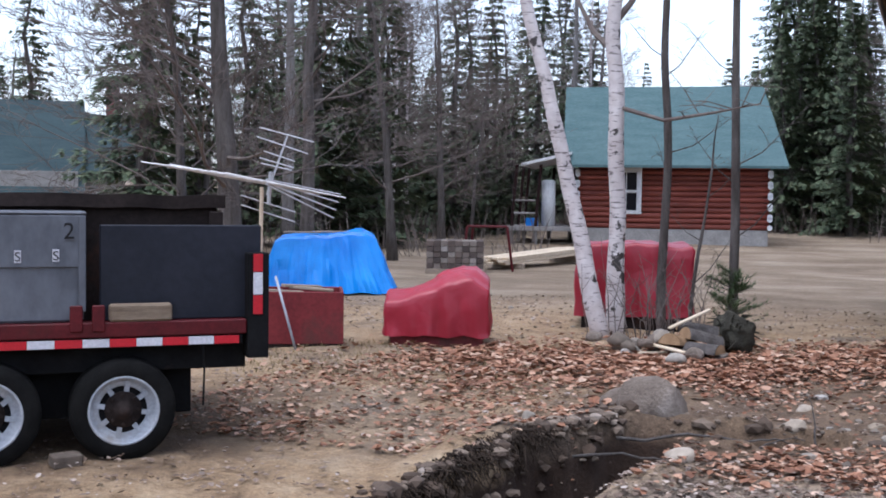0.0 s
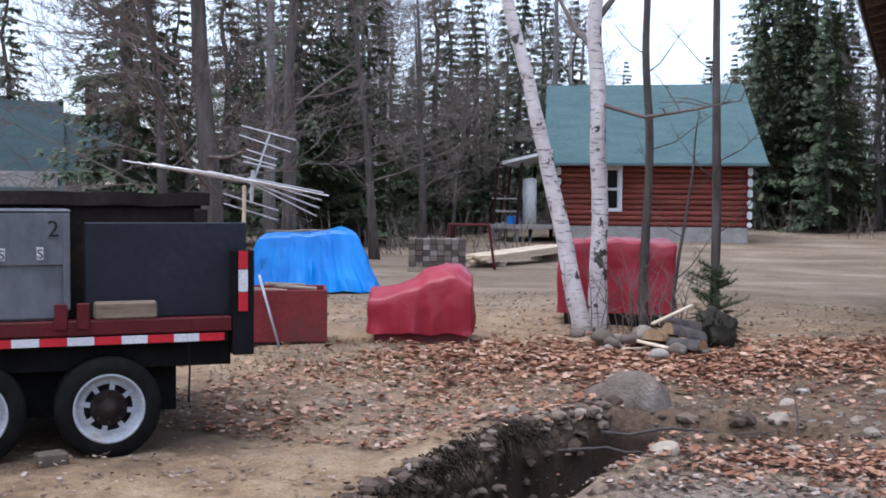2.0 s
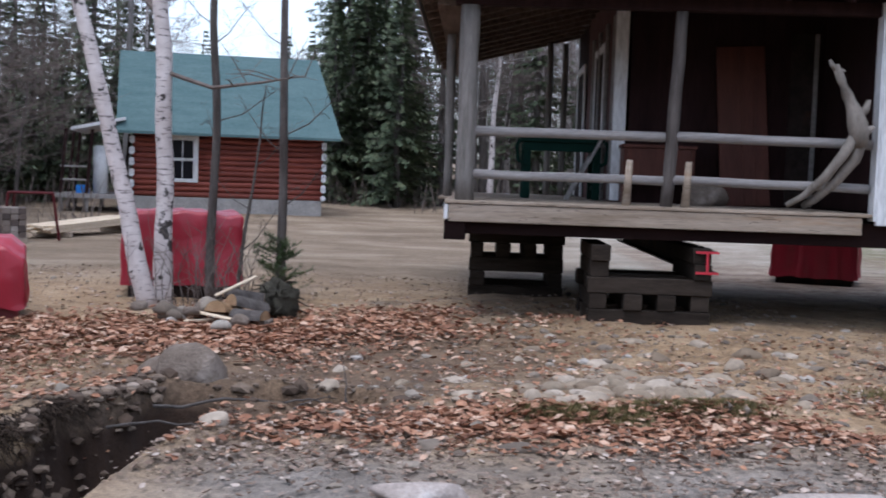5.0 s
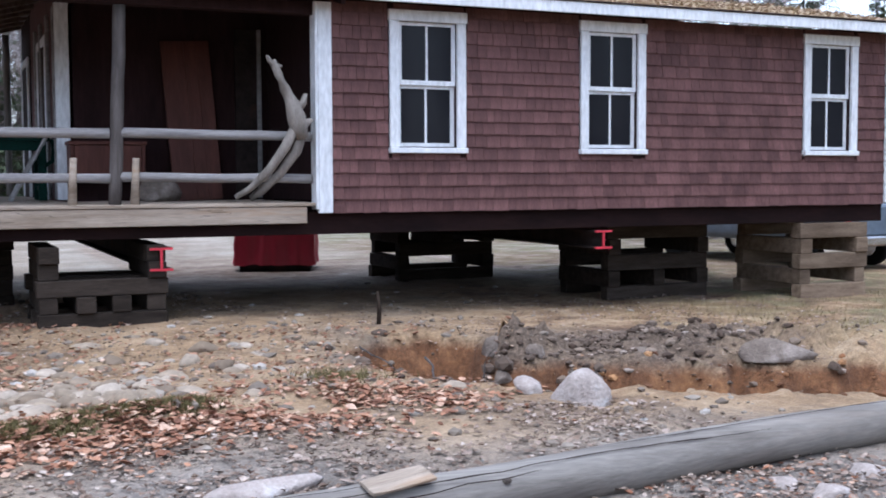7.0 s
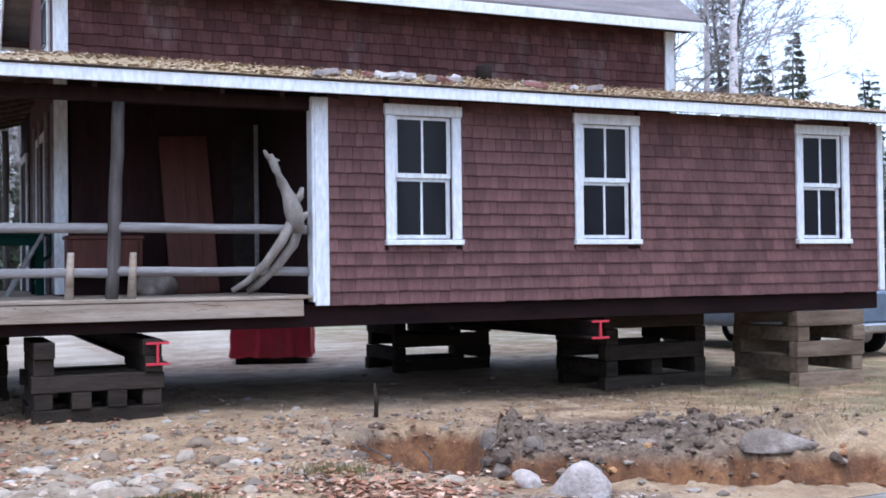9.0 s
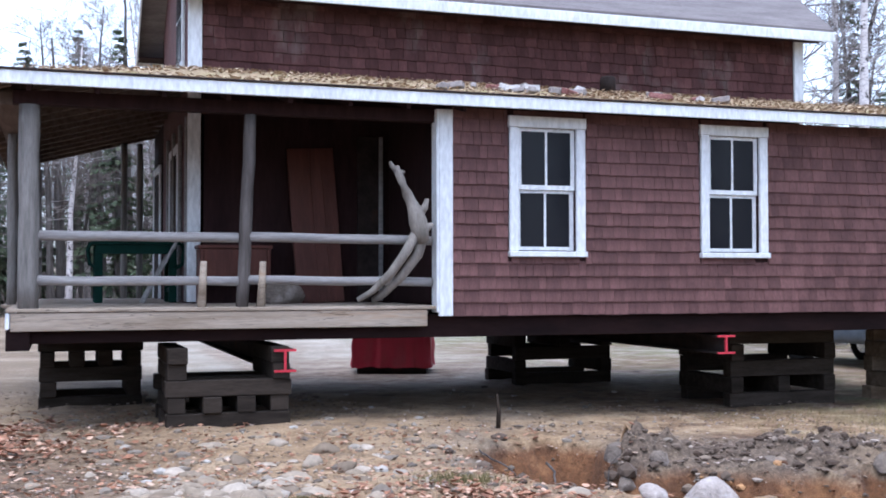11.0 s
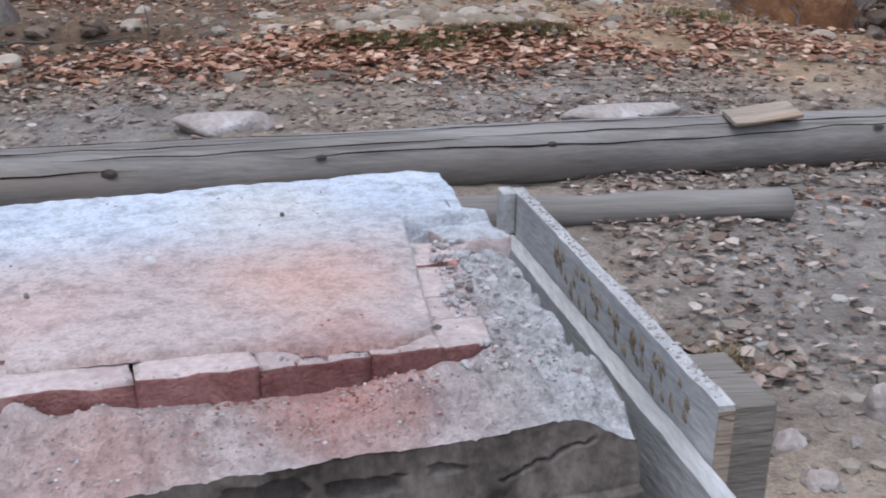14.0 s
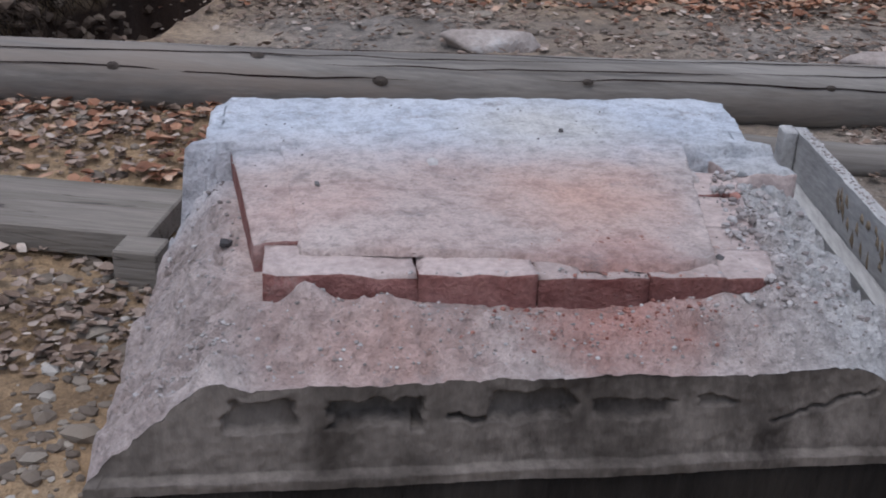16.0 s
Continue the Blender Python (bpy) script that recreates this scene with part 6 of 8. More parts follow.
part("wall", boxed(-5, 1.0, 0.3, 7, -0.3, 2.2), CONCRETE, fh)
part("roof", sheet([(-6, -0.3, 1.2), (1.2, -0.3, 1.2), (1.2, 3.6, 4.6), (-6, 3.6, 4.6)], 0.15), DULL_ROOF, fh, "green shingle roof")
part("roof", sheet([(-6, 3.605, 4.6), (1.2, 3.605, 4.6), (1.2, 7.5, 1.2), (-6, 7.5, 1.2)], 0.15), DULL_ROOF, fh, "green shingle roof")
part("dormer_wall", boxed(1.0, 2.4, 1.5, 5.5, -0.3, 2.4), WHITE, fh, "pale end wall")
part("roof", sheet([(0.6, 3.5, 4.3), (3.2, 3.5, 4.0), (3.4, 1.0, 2.1), (0.8, 1.0, 2.1)], 0.12), DULL_ROOF, fh, "green shingle roof")
part("door", boxed(2.405, 2.45, 2.3, 3.1, 0.0, 1.9), STEEL_DARK, fh)
ch = part("chimney", boxed(1.9, 2.35, 4.0, 4.45, 2.0, 5.45), FIREBRICK, fh, "red brick chimney")
part("chimney_cap", boxed(1.86, 2.39, 3.96, 4.49, 5.453, 5.53), FIREBRICK, ch)

# ---- things on the porch ----
gz = DZ + 0.008
ply = root("leaning_plank", pose(3.22, 13.2, gz, -7, -3, 0), "reddish wood door panel leaning against the porch wall", "door panel")
PLY = paint("reddish_plywood", (0.075, 0.023, 0.015), (0.12, 0.040, 0.027), 0.6, 2, (4, 4, 0.4), 0.15)
part("panel", boxed(-0.28, 0.28, 0.0, 0.035, 0.0, 1.85), PLY, ply)
part("panel_strip", boxed(-0.02, 0.12, -0.006, -0.001, 0.02, 1.83), PLY, ply)
chest = root("low_cupboard", pose(2.2, 13.05, gz), "low brown wooden cupboard against the porch wall", "cupboard")
part("cupboard_top", boxed(-0.42, 0.42, 0, 0.38, 0.62, 0.66), PLY, chest)
part("cupboard_side", boxed(-0.40, -0.36, 0.02, 0.38, 0, 0.618), PLY, chest)
part("cupboard_side", boxed(0.36, 0.40, 0.02, 0.38, 0, 0.618), PLY, chest)
part("cupboard_front", boxed(-0.358, 0.358, 0.02, 0.05, 0.3, 0.617), PLY, chest)
sack = root("canvas_bundle", pose(2.72, 12.9, gz), "grey canvas bundle slumped on the porch floor", "bundle")
part("bundle_body", rock_mesh(0.28, 0.22, 0.2, 4, 3), GREY_STONE, sack, "", True)
sack.location.z += 0.085
GREEN_PAINT = paint("dark_green_table_paint", (0.004, 0.020, 0.015), (0.008, 0.036, 0.027), 0.85, 4, (1, 1, 1), 0.1)
tb = root("green_table", pose(1.16, 14.2, gz), "dark green painted picnic table on the side porch", "table")
for i in range(4):
    part("tabletop_board", boxed(-0.5, 0.5, -0.4 + i * 0.2, -0.205 + i * 0.2, 0.68, 0.735), GREEN_PAINT, tb)
part("apron", boxed(-0.46, 0.46, -0.36, -0.33, 0.57, 0.678), GREEN_PAINT, tb)
for x in (-0.42, 0.42):
    for y in (-0.30, 0.33):
        part("table_leg", boxed(x - 0.045, x + 0.045, y - 0.035, y + 0.035, 0, 0.677), GREEN_PAINT, tb)
    part("stretcher", boxed(x - 0.02, x + 0.02, -0.29, 0.29, 0.12, 0.17), GREEN_PAINT, tb)
    part("end_bracket", mesh_of(tube([(x * 1.22, -0.36, 0.70), (x * 1.3, -0.36, 0.62), (x * 1.25, -0.36, 0.45), (x * 1.05, -0.36, 0.4)], [0.025] * 4, 7)), GREEN_PAINT, tb)
lad = root("step_ladder", pose(1.52, 13.85, gz), "grey wooden step ladder leaning on the house wall", "ladder")
for y in (-0.18, 0.18):
    part("ladder_rail", mesh_of(rod((0 - 0.3, y, 0), (0.1, y, 0.75), 0.022, 6)), GREY_RAIL, lad)
for k in range(4):
    part("ladder_rung", mesh_of(rod((-0.21 + 0.09 * k, -0.18, 0.16 + 0.16 * k), (-0.21 + 0.09 * k, 0.18, 0.16 + 0.16 * k), 0.016, 6)), GREY_RAIL, lad)

DRIFT = paint("bleached_driftwood", (0.17, 0.15, 0.13), (0.33, 0.295, 0.26), 0.85, 4, (2, 2, 0.6), 0.6)
dw = root("driftwood_trunk", pose(0, 0, 0), "bleached forked driftwood trunk leaning on the porch rail", "driftwood")
def dpath(pts, rad, sides=12):
    vf = tube(pts, rad, sides)
    return (jitter(vf[0], 0.022, 5.0, 2.0), [], vf[1])
Q = lambda px, py: (0.0056 * (px - 505) + 3.68, 11.18, 1.97 - 0.0056 * (py - 405))
def dq(px, py, y=0.0):
    a = Q(px, py)
    return (a[0], a[1] + y, a[2])
part("trunk", dpath([dq(533, 412), dq(527, 392), dq(522, 372), dq(515, 348), dq(502, 322), dq(490, 298), dq(481, 272)], [0.055, 0.088, 0.095, 0.075, 0.055, 0.045, 0.034]), DRIFT, dw, "", True)
part("branch", dpath([dq(522, 360), dq(535, 345), dq(538, 330)], [0.055, 0.04, 0.022], 8), DRIFT, dw, "", True)
part("branch", dpath([dq(525, 385), dq(542, 383), dq(553, 376)], [0.06, 0.045, 0.022], 8), DRIFT, dw, "", True)
part("branch", dpath([dq(485, 285), dq(475, 272), dq(471, 264)], [0.03, 0.026, 0.016], 7), DRIFT, dw, "", True)
part("branch", dpath([dq(487, 287), dq(493, 281), dq(497, 283)], [0.028, 0.022, 0.012], 7), DRIFT, dw, "", True)
part("root_spur", dpath([dq(520, 392), dq(503, 425, 0.02), dq(478, 465, 0.1), dq(445, 500, 0.2), dq(420, 517, 0.26)], [0.05, 0.05, 0.048, 0.04, 0.028], 9), DRIFT, dw, "", True)
part("root_spur", dpath([dq(533, 400), dq(523, 432, 0.05), dq(498, 472, 0.14), dq(468, 505, 0.26), dq(452, 518, 0.32)], [0.05, 0.05, 0.045, 0.04, 0.03], 9), DRIFT, dw, "", True)


# ---- trees ----
def spruce(seed, h, spread):
    """Trunk tube, and a crown of drooping sprays: (trunk, crown)."""
    rr = random.Random(seed)
    trunk = tube([(0.05 * rr.uniform(-1, 1) * k, 0.05 * rr.uniform(-1, 1) * k, h * k / 6) for k in range(7)], [0.022 * h * (1 - k / 6.4) * 0.75 for k in range(7)], 7)
    vs, fs = [], []
    limbs = []
    z = 0.06 * h
    while z < h * 0.985:
        f = 1 - z / h
        L0 = spread * h * (f ** 0.8) * (0.75 + 0.25 * min(1, z / (0.15 * h)))
        for b in range(rr.randint(5, 7)):
            if rr.random() < 0.12:
                continue
            a = rr.uniform(0, 2 * math.pi)
            L = max(0.12, L0 * rr.uniform(0.55, 1.15))
            droop = rr.uniform(0.1, 0.42) * (0.4 + f)
            dx, dy = math.cos(a), math.sin(a)
            n = max(3, int(L / 0.24))
            limbs.append(tube([(0, 0, z), (dx * L * 0.55, dy * L * 0.55, z - droop * L * 0.35), (dx * L * 0.95, dy * L * 0.95, z - droop * L * 0.55)], [0.018 * (0.4 + f), 0.012 * (0.4 + f), 0.004], 3, False))
            for k in range(n):
                t = (k + rr.uniform(0.3, 1.0)) / n
                px, py = dx * L * t, dy * L * t
                pz = z - droop * L * (t * 0.75 - 0.2 * t * t)
                for q in range(11):
                    s = rr.uniform(0.12, 0.32) * (0.7 + 0.5 * f)
                    side = rr.choice((-1, 1))
                    ang = a + side * rr.uniform(0.3, 1.3)
                    ux, uy, uz = math.cos(ang), math.sin(ang), rr.uniform(-0.75, 0.12)
                    wx, wy = -uy * s * 0.14, ux * s * 0.14
                    o = len(vs)
                    zz = pz + rr.uniform(-0.05, 0.05)
                    vs += [(px - wx, py - wy, zz), (px + ux * s * 0.6 - wx * 1.3, py + uy * s * 0.6 - wy * 1.3, zz + uz * s * 0.55), (px + ux * s, py + uy * s, zz + uz * s), (px + ux * s * 0.55 + wx * 1.2, py + uy * s * 0.55 + wy * 1.2, zz + uz * s * 0.6 - 0.03)]
                    fs.append((o, o + 1, o + 2, o + 3))
        z += h * rr.uniform(0.018, 0.03)
    return join(trunk, *limbs), (vs, fs)


def bare_tree(seed, h, r0, lean=0.0, forks=4, spread=0.55, low=0.3, twigs=1.0):
    """Leafless tree: (trunk, branches)."""
    rr = random.Random(seed)
    trunk, twig = [], []

    def grow(p, d, length, r, depth, out):
        n = 4 if depth < 2 else 3
        pts, rad = [p.copy()], [r]
        q, dd = p.copy(), d.copy()
        for k in range(n):
            dd = (dd + Vector((rr.uniform(-1, 1), rr.uniform(-1, 1), rr.uniform(-0.4, 0.5))) * (0.16 + 0.09 * depth)).normalized()
            q = q + dd * (length / n)
            pts.append(q.copy())
            rad.append(max(0.004, r * (1 - 0.72 * (k + 1) / n)))
        out.append(tube(pts, rad, 5 if depth == 1 else 3, False))
        if depth >= 4:
            return
        for b in range(max(2, int((5.5 - depth * 0.5) * twigs))):
            t = rr.uniform(0.25, 1.0)
            i = min(n - 1, int(t * n))
            s = pts[i].lerp(pts[i + 1], t * n - i)
            nd = (dd + Vector((rr.uniform(-1, 1), rr.uniform(-1, 1), rr.uniform(-0.4, 0.7))) * 0.9).normalized()
            grow(s, nd, length * rr.uniform(0.35, 0.62), max(0.0045, rad[i] * 0.45), depth + 1, out)

    pts = [Vector((lean * h * (k / 8) ** 1.3 + 0.03 * h * noise.noise(Vector((seed, k * 0.5, 0))) * (k / 8), 0.03 * h * noise.noise(Vector((seed, k * 0.5, 5))) * (k / 8), h * k / 8)) for k in range(9)]
    rad = [r0 * (1.25 if k == 0 else 1) * (1 - 0.86 * k / 8) for k in range(9)]
    tr = tube(pts, rad, 9)
    for b in range(int(forks * 6)):
        t = low + (1 - low) * (b + rr.random()) / (forks * 6)
        i = min(7, int(t * 8))
        s = pts[i].lerp(pts[i + 1], t * 8 - i)
        a = rr.uniform(0, 6.283)
        d = Vector((math.cos(a), math.sin(a), rr.uniform(-0.1, 0.8))).normalized()
        grow(s, d, h * spread * (1.1 - 0.75 * t) * rr.uniform(0.5, 1.0), max(0.010, rad[i] * rr.uniform(0.13, 0.25)), 1, twig)
    return tr, join(*twig)


def tree(name, made, mats, m, label, category, group):
    t = root(name, m, label, category, group)
    part("trunk", mesh_of(made[0]), mats[0], t, "", True)
    part("crown", mesh_of(made[1]), mats[1], t)
    return t


def polar(az, d):
    return -d * math.sin(radians(az)), d * math.cos(radians(az))


def stand(az, d, turn, scale=1.0):
    x, y = polar(az, d)
    return pose(x, y, ground_z(x, y) - 0.05, 0, 0, turn) @ Matrix.Diagonal((scale, scale, scale, 1))


def plant(proto, az, d, turn, scale):
    """Another tree like proto, of its own size."""
    ob = copy_thing(proto, Matrix.Identity(4))
    ob.matrix_basis = stand(az, d, turn, scale)
    return ob


rr = random.Random(11)
SPRUCES = [tree("spruce_tree", spruce(s, h, w), (BARK, NEEDLES), stand(az, d, 20), "dark green spruce with drooping boughs at the wood edge", "spruce tree", "spruces of the wood")
           for s, h, w, az, d in ((1, 12, 0.17, 42.3, 52), (2, 10, 0.20, 37.2, 27), (3, 13, 0.16, 28.8, 33), (4, 9, 0.22, 3.2, 47))]
BARES = [tree("bare_tree", bare_tree(s, h, r, ln, 4, sp, lo), (BARK, TWIG), stand(az, d, tu), "leafless grey tree with a tangle of fine twigs", "bare tree", "leafless trees of the wood")
         for s, h, r, ln, sp, lo, az, d, tu in ((5, 9, 0.19, -0.08, 0.42, 0.16, 32.9, 17.5, 0), (6, 11, 0.16, 0.05, 0.42, 0.25, 29.3, 24, 90), (7, 8, 0.12, 0.1, 0.5, 0.2, 25.0, 27.5, 200))]
tree("bare_tree", bare_tree(15, 7.5, 0.10, -0.05, 7, 0.5, 0.12, 1.25), (BARK, TWIG), stand(35.2, 19.5, 40), "bushy leafless tree with a haze of fine twigs", "bare tree", "leafless trees of the wood")
tree("bare_tree", bare_tree(16, 8.5, 0.12, 0.06, 7, 0.45, 0.15, 1.2), (BARK, TWIG), stand(22.6, 33, 140), "bushy leafless tree with a haze of fine twigs", "bare tree", "leafless trees of the wood")
WHITES = [tree("paper_birch", bare_tree(s, h, r, ln, 3, 0.35, 0.35), (BIRCH, TWIG_PALE), stand(az, d, tu), "slender white birch standing bare in the wood", "birch tree", "birches of the wood")
          for s, h, r, ln, az, d, tu in ((8, 11, 0.11, 0.03, 25.1, 38, 0), (9, 10, 0.14, -0.10, -35.5, 27, 60))]
# the belt of wood round the yard: dense to the north-west, thinner elsewhere
for az0, az1, d0, d1, ns, nb, nw, lo, hi in (
        (42.2, 60, 45, 70, 6, 4, 0, 0.75, 1.0), (33.5, 37.2, 30, 36, 3, 3, 0, 0.62, 0.85), (25, 33, 34, 44, 9, 5, 0, 0.55, 0.85), (24.5, 31, 46, 58, 6, 3, 1, 0.7, 1.05), (18.5, 25, 38, 50, 8, 9, 1, 0.5, 0.85), (19, 37, 52, 72, 9, 9, 2, 0.5, 0.95), (19.5, 33, 40, 50, 13, 0, 0, 0.36, 0.6),
        (14.5, 19, 50, 60, 5, 3, 1, 0.9, 1.15), (6.5, 14, 62, 85, 9, 6, 1, 0.45, 0.75), (6.2, 9.0, 52, 60, 4, 3, 0, 0.55, 0.8), (2.2, 6.6, 44, 52, 12, 0, 0, 0.85, 1.3), (2.2, 6.6, 53, 62, 3, 4, 0, 0.85, 1.2), (-5, 2.4, 40, 60, 3, 13, 12, 0.85, 1.3), (-16, -5, 40, 58, 3, 12, 10, 0.85, 1.2),
        (-14, 2.4, 62, 85, 8, 14, 4, 0.9, 1.2), (-34, -16, 48, 70, 9, 5, 1, 0.75, 1.0), (-39.5, -34.8, 27, 36, 0, 2, 5, 1.0, 1.35), (-47, -36, 40, 54, 5, 5, 3, 0.5, 0.8), (-42.5, -37.5, 36, 46, 4, 3, 1, 0.8, 1.05), (-47, -43, 38, 46, 3, 1, 0, 0.65, 0.85), (-47, -36, 56, 74, 8, 4, 2, 0.6, 0.95), (-70, -46, 30, 55, 12, 4, 2, 0.9, 1.2),
        # unseen trees behind the camera, added to cut the low sky light
        (60, 150, 30, 50, 22, 4, 2, 0.9, 1.2), (150, 235, 32, 50, 22, 4, 2, 0.9, 1.2), (235, 290, 30, 50, 16, 4, 2, 0.9, 1.2)):
    for n, protos in ((ns, SPRUCES), (nb, BARES), (nw, WHITES)):
        for k in range(n):
            az = az0 + (az1 - az0) * (k + rr.uniform(0.1, 0.9)) / n
            row = protos[rr.randrange(len(protos))], az, rr.uniform(d0, d1), rr.uniform(0, 360), rr.uniform(lo, hi)
            # no birches in the opening beside the cabin
            if protos is not WHITES or not -0.8 < az < 3.2:
                plant(*row)
# pale tall trunks at the wood edge
for s, az, d, h, r in ((61, 30.15, 30, 13, 0.17), (62, 26.6, 37, 14, 0.17), (63, 26.0, 37.6, 15, 0.19), (64, 25.6, 38, 13, 0.13), (65, 16.2, 45, 14, 0.16)):
    tree("grey_barked_tree", bare_tree(s, h, r, 0.02 * (s % 3 - 1), 3, 0.3, 0.4), (PALE_BARK, TWIG), stand(az, d, s * 50), "tall bare tree with pale grey bark", "bare tree", "leafless trees of the wood")
# low evergreens and brush under the wood edge
brush_v, brush_f = [], []
for k in range(9000):
    az, d = rr.uniform(-50, 60), rr.uniform(40, 66)
    if 18 < az < 37 and rr.random() < 0.4:
        d = rr.uniform(29, 45)
    x, y = polar(az, d)
    if -13.5 < x < -2 and 32 < y < 43:
        continue
    z = ground_z(x, y)
    h = rr.uniform(0.3, 1.5)
    a = rr.uniform(0, 6.28)
    o = len(brush_v)
    w = rr.uniform(0.006, 0.014)
    dx, dy = rr.uniform(-0.5, 0.5), rr.uniform(-0.5, 0.5)
    brush_v += [(x - w, y, z), (x + w, y, z), (x + dx * 0.5 + w, y + dy * 0.5, z + h * 0.6), (x + dx, y + dy, z + h), (x + dx * 0.5 - w, y + dy * 0.5, z + h * 0.6)]
    brush_f.append((o, o + 1, o + 2, o + 3, o + 4))
brush = part("brush", (brush_v, [], brush_f), TWIG)
tagged(brush, "tangle of thin grey brush along the wood edge", "brush", kind="stuff")

# ---- the birches and saplings by the stump ----
def path_tree(name, pts, radii, mt, label, category, boughs, seed, sides=14):
    t = root(name, pose(*pts[0]), label, category, "birches by the wood pile")
    b = Vector(pts[0])
    local = [Vector(p) - b for p in pts]
    fine, rad = [], []
    n = len(local) - 1
    for i in range(n):
        for k in range(6):
            f = k / 6
            p = local[i].lerp(local[i + 1], f)
            fine.append(p + Vector((noise.noise(Vector((seed, i + f, 0))), noise.noise(Vector((seed, i + f, 4))), 0)) * 0.05)
            rad.append((radii[i] + (radii[i + 1] - radii[i]) * f) * (1 + 0.08 * noise.noise(Vector((seed, (i + f) * 3, 9)))))
    fine.append(local[-1])
    rad.append(radii[-1])
    part("trunk", mesh_of(tube(fine, rad, sides)), mt, t, "", True)
    rr = random.Random(seed)
    for z0, a, ln, up, r in boughs:
        k = min(range(len(fine)), key=lambda i: abs(fine[i].z - z0))
        p = fine[k]
        d = Vector((math.cos(radians(a)), math.sin(radians(a)), up)).normalized()
        out = []
        mp = [p, p + d * ln * 0.35 + Vector((0, 0, -0.06 * ln)), p + d * ln * 0.7 + Vector((0, 0, 0.02 * ln)), p + d * ln + Vector((0, 0, 0.1 * ln))]
        out.append(tube(mp, [r, r * 0.8, r * 0.5, r * 0.2], 6, False))
        for q in range(7):
            s = mp[1].lerp(mp[3], rr.random())
            e = s + Vector((rr.uniform(-1, 1), rr.uniform(-1, 1), rr.uniform(-0.2, 1))) * ln * 0.28
            mid = s.lerp(e, 0.5) + Vector((0, 0, 0.03))
            out.append(tube([s, mid, e], [r * 0.3, r * 0.2, 0.003], 3, False))
            for w in range(2):
                e2 = mid + Vector((rr.uniform(-1, 1), rr.uniform(-1, 1), rr.uniform(-0.3, 0.8))) * ln * 0.16
                out.append(tube([mid, e2], [r * 0.15, 0.002], 3, False))
        part("branch", mesh_of(join(*out)), TWIG if mt is BIRCH else mt, t)
    return t


def bz(x, y):
    return ground_z(x, y) - 0.04


path_tree("birch_tree", [(-3.23, 12.47, bz(-3.23, 12.47)), (-3.45, 12.42, 0.95), (-3.66, 12.37, 1.85), (-3.86, 12.3, 2.75), (-4.11, 12.23, 3.73), (-4.3, 12.1, 5.2), (-4.4, 12.1, 7.5)],
          [0.11, 0.095, 0.084, 0.076, 0.066, 0.05, 0.02], BIRCH, "leaning white birch with dark bark scars", "birch tree", [(5.0, 200, 2.0, 0.5, 0.03), (5.6, 20, 1.6, 0.6, 0.025)], 41)
path_tree("birch_tree", [(-3.16, 12.81, bz(-3.16, 12.81)), (-3.17, 12.8, 0.9), (-3.18, 12.76, 1.9), (-3.19, 12.72, 2.9), (-3.21, 12.7, 3.76), (-3.2, 12.7, 5.6), (-3.3, 12.7, 8.0)],
          [0.12, 0.098, 0.092, 0.088, 0.08, 0.055, 0.02], BIRCH, "straight white birch with dark bark scars", "birch tree", [(2.55, -15, 1.7, -0.12, 0.03), (3.3, 140, 1.5, 0.9, 0.04), (3.5, 35, 1.2, 1.6, 0.045)], 42)
path_tree("sapling", [(-2.75, 13.36, bz(-2.75, 13.36)), (-2.73, 13.3, 1.2), (-2.70, 13.2, 2.5), (-2.72, 13.12, 3.8), (-2.7, 13.1, 6.2)],
          [0.06, 0.05, 0.046, 0.04, 0.012], BARK, "thin grey bare sapling", "sapling", [(2.2, 10, 0.9, 0.5, 0.009), (3.0, 40, 0.7, 1.0, 0.009), (3.3, 190, 0.6, 0.9, 0.008), (1.9, 120, 0.5, 0.8, 0.007)], 43, 9)
path_tree("sapling", [(-2.02, 14.0, bz(-2.02, 14.0)), (-2.04, 14.1, 1.3), (-2.08, 14.2, 2.6), (-2.12, 14.34, 3.97), (-2.1, 14.4, 6.5)],
          [0.062, 0.055, 0.05, 0.042, 0.012], BARK, "thin grey bare sapling", "sapling", [(1.2, -20, 1.0, 0.9, 0.010), (1.7, 175, 0.8, 1.0, 0.009), (2.0, 15, 1.1, 0.75, 0.011), (3.0, 200, 0.7, 0.8, 0.008)], 44, 9)
path_tree("sapling", [(-2.4, 13.2, bz(-2.4, 13.2)), (-2.32, 13.2, 0.9), (-2.18, 13.2, 1.9), (-2.12, 13.2, 2.5)],
          [0.026, 0.02, 0.014, 0.004], BARK, "slim bare sapling beside the stump", "sapling", [(0.7, 0, 0.8, 1.2, 0.008), (1.2, 180, 0.6, 0.8, 0.007), (1.6, 30, 0.6, 0.9, 0.006)], 45, 7)
# shoots round the birch feet
rr = random.Random(9)
sh = []
for k in range(46):
    x, y = rr.uniform(-3.5, -2.35), rr.uniform(12.1, 13.1)
    z = ground_z(x, y) - 0.02
    h = rr.uniform(0.3, 1.0)
    p = [Vector((x, y, z)), Vector((x + rr.uniform(-0.1, 0.1), y, z + h * 0.5)), Vector((x + rr.uniform(-0.25, 0.25), y + rr.uniform(-0.1, 0.1), z + h))]
    sh.append(tube(p, [0.006, 0.005, 0.002], 4, False))
    for q in range(2):
        s = p[1].lerp(p[2], rr.random())
        sh.append(tube([s, s + Vector((rr.uniform(-0.2, 0.2), rr.uniform(-0.1, 0.1), rr.uniform(0.05, 0.25)))], [0.004, 0.002], 3, False))
shoots = part("shoots", mesh_of(join(*sh)), TWIG)
tagged(shoots, "thin leafless shoots round the birch feet", "shoots", kind="stuff")
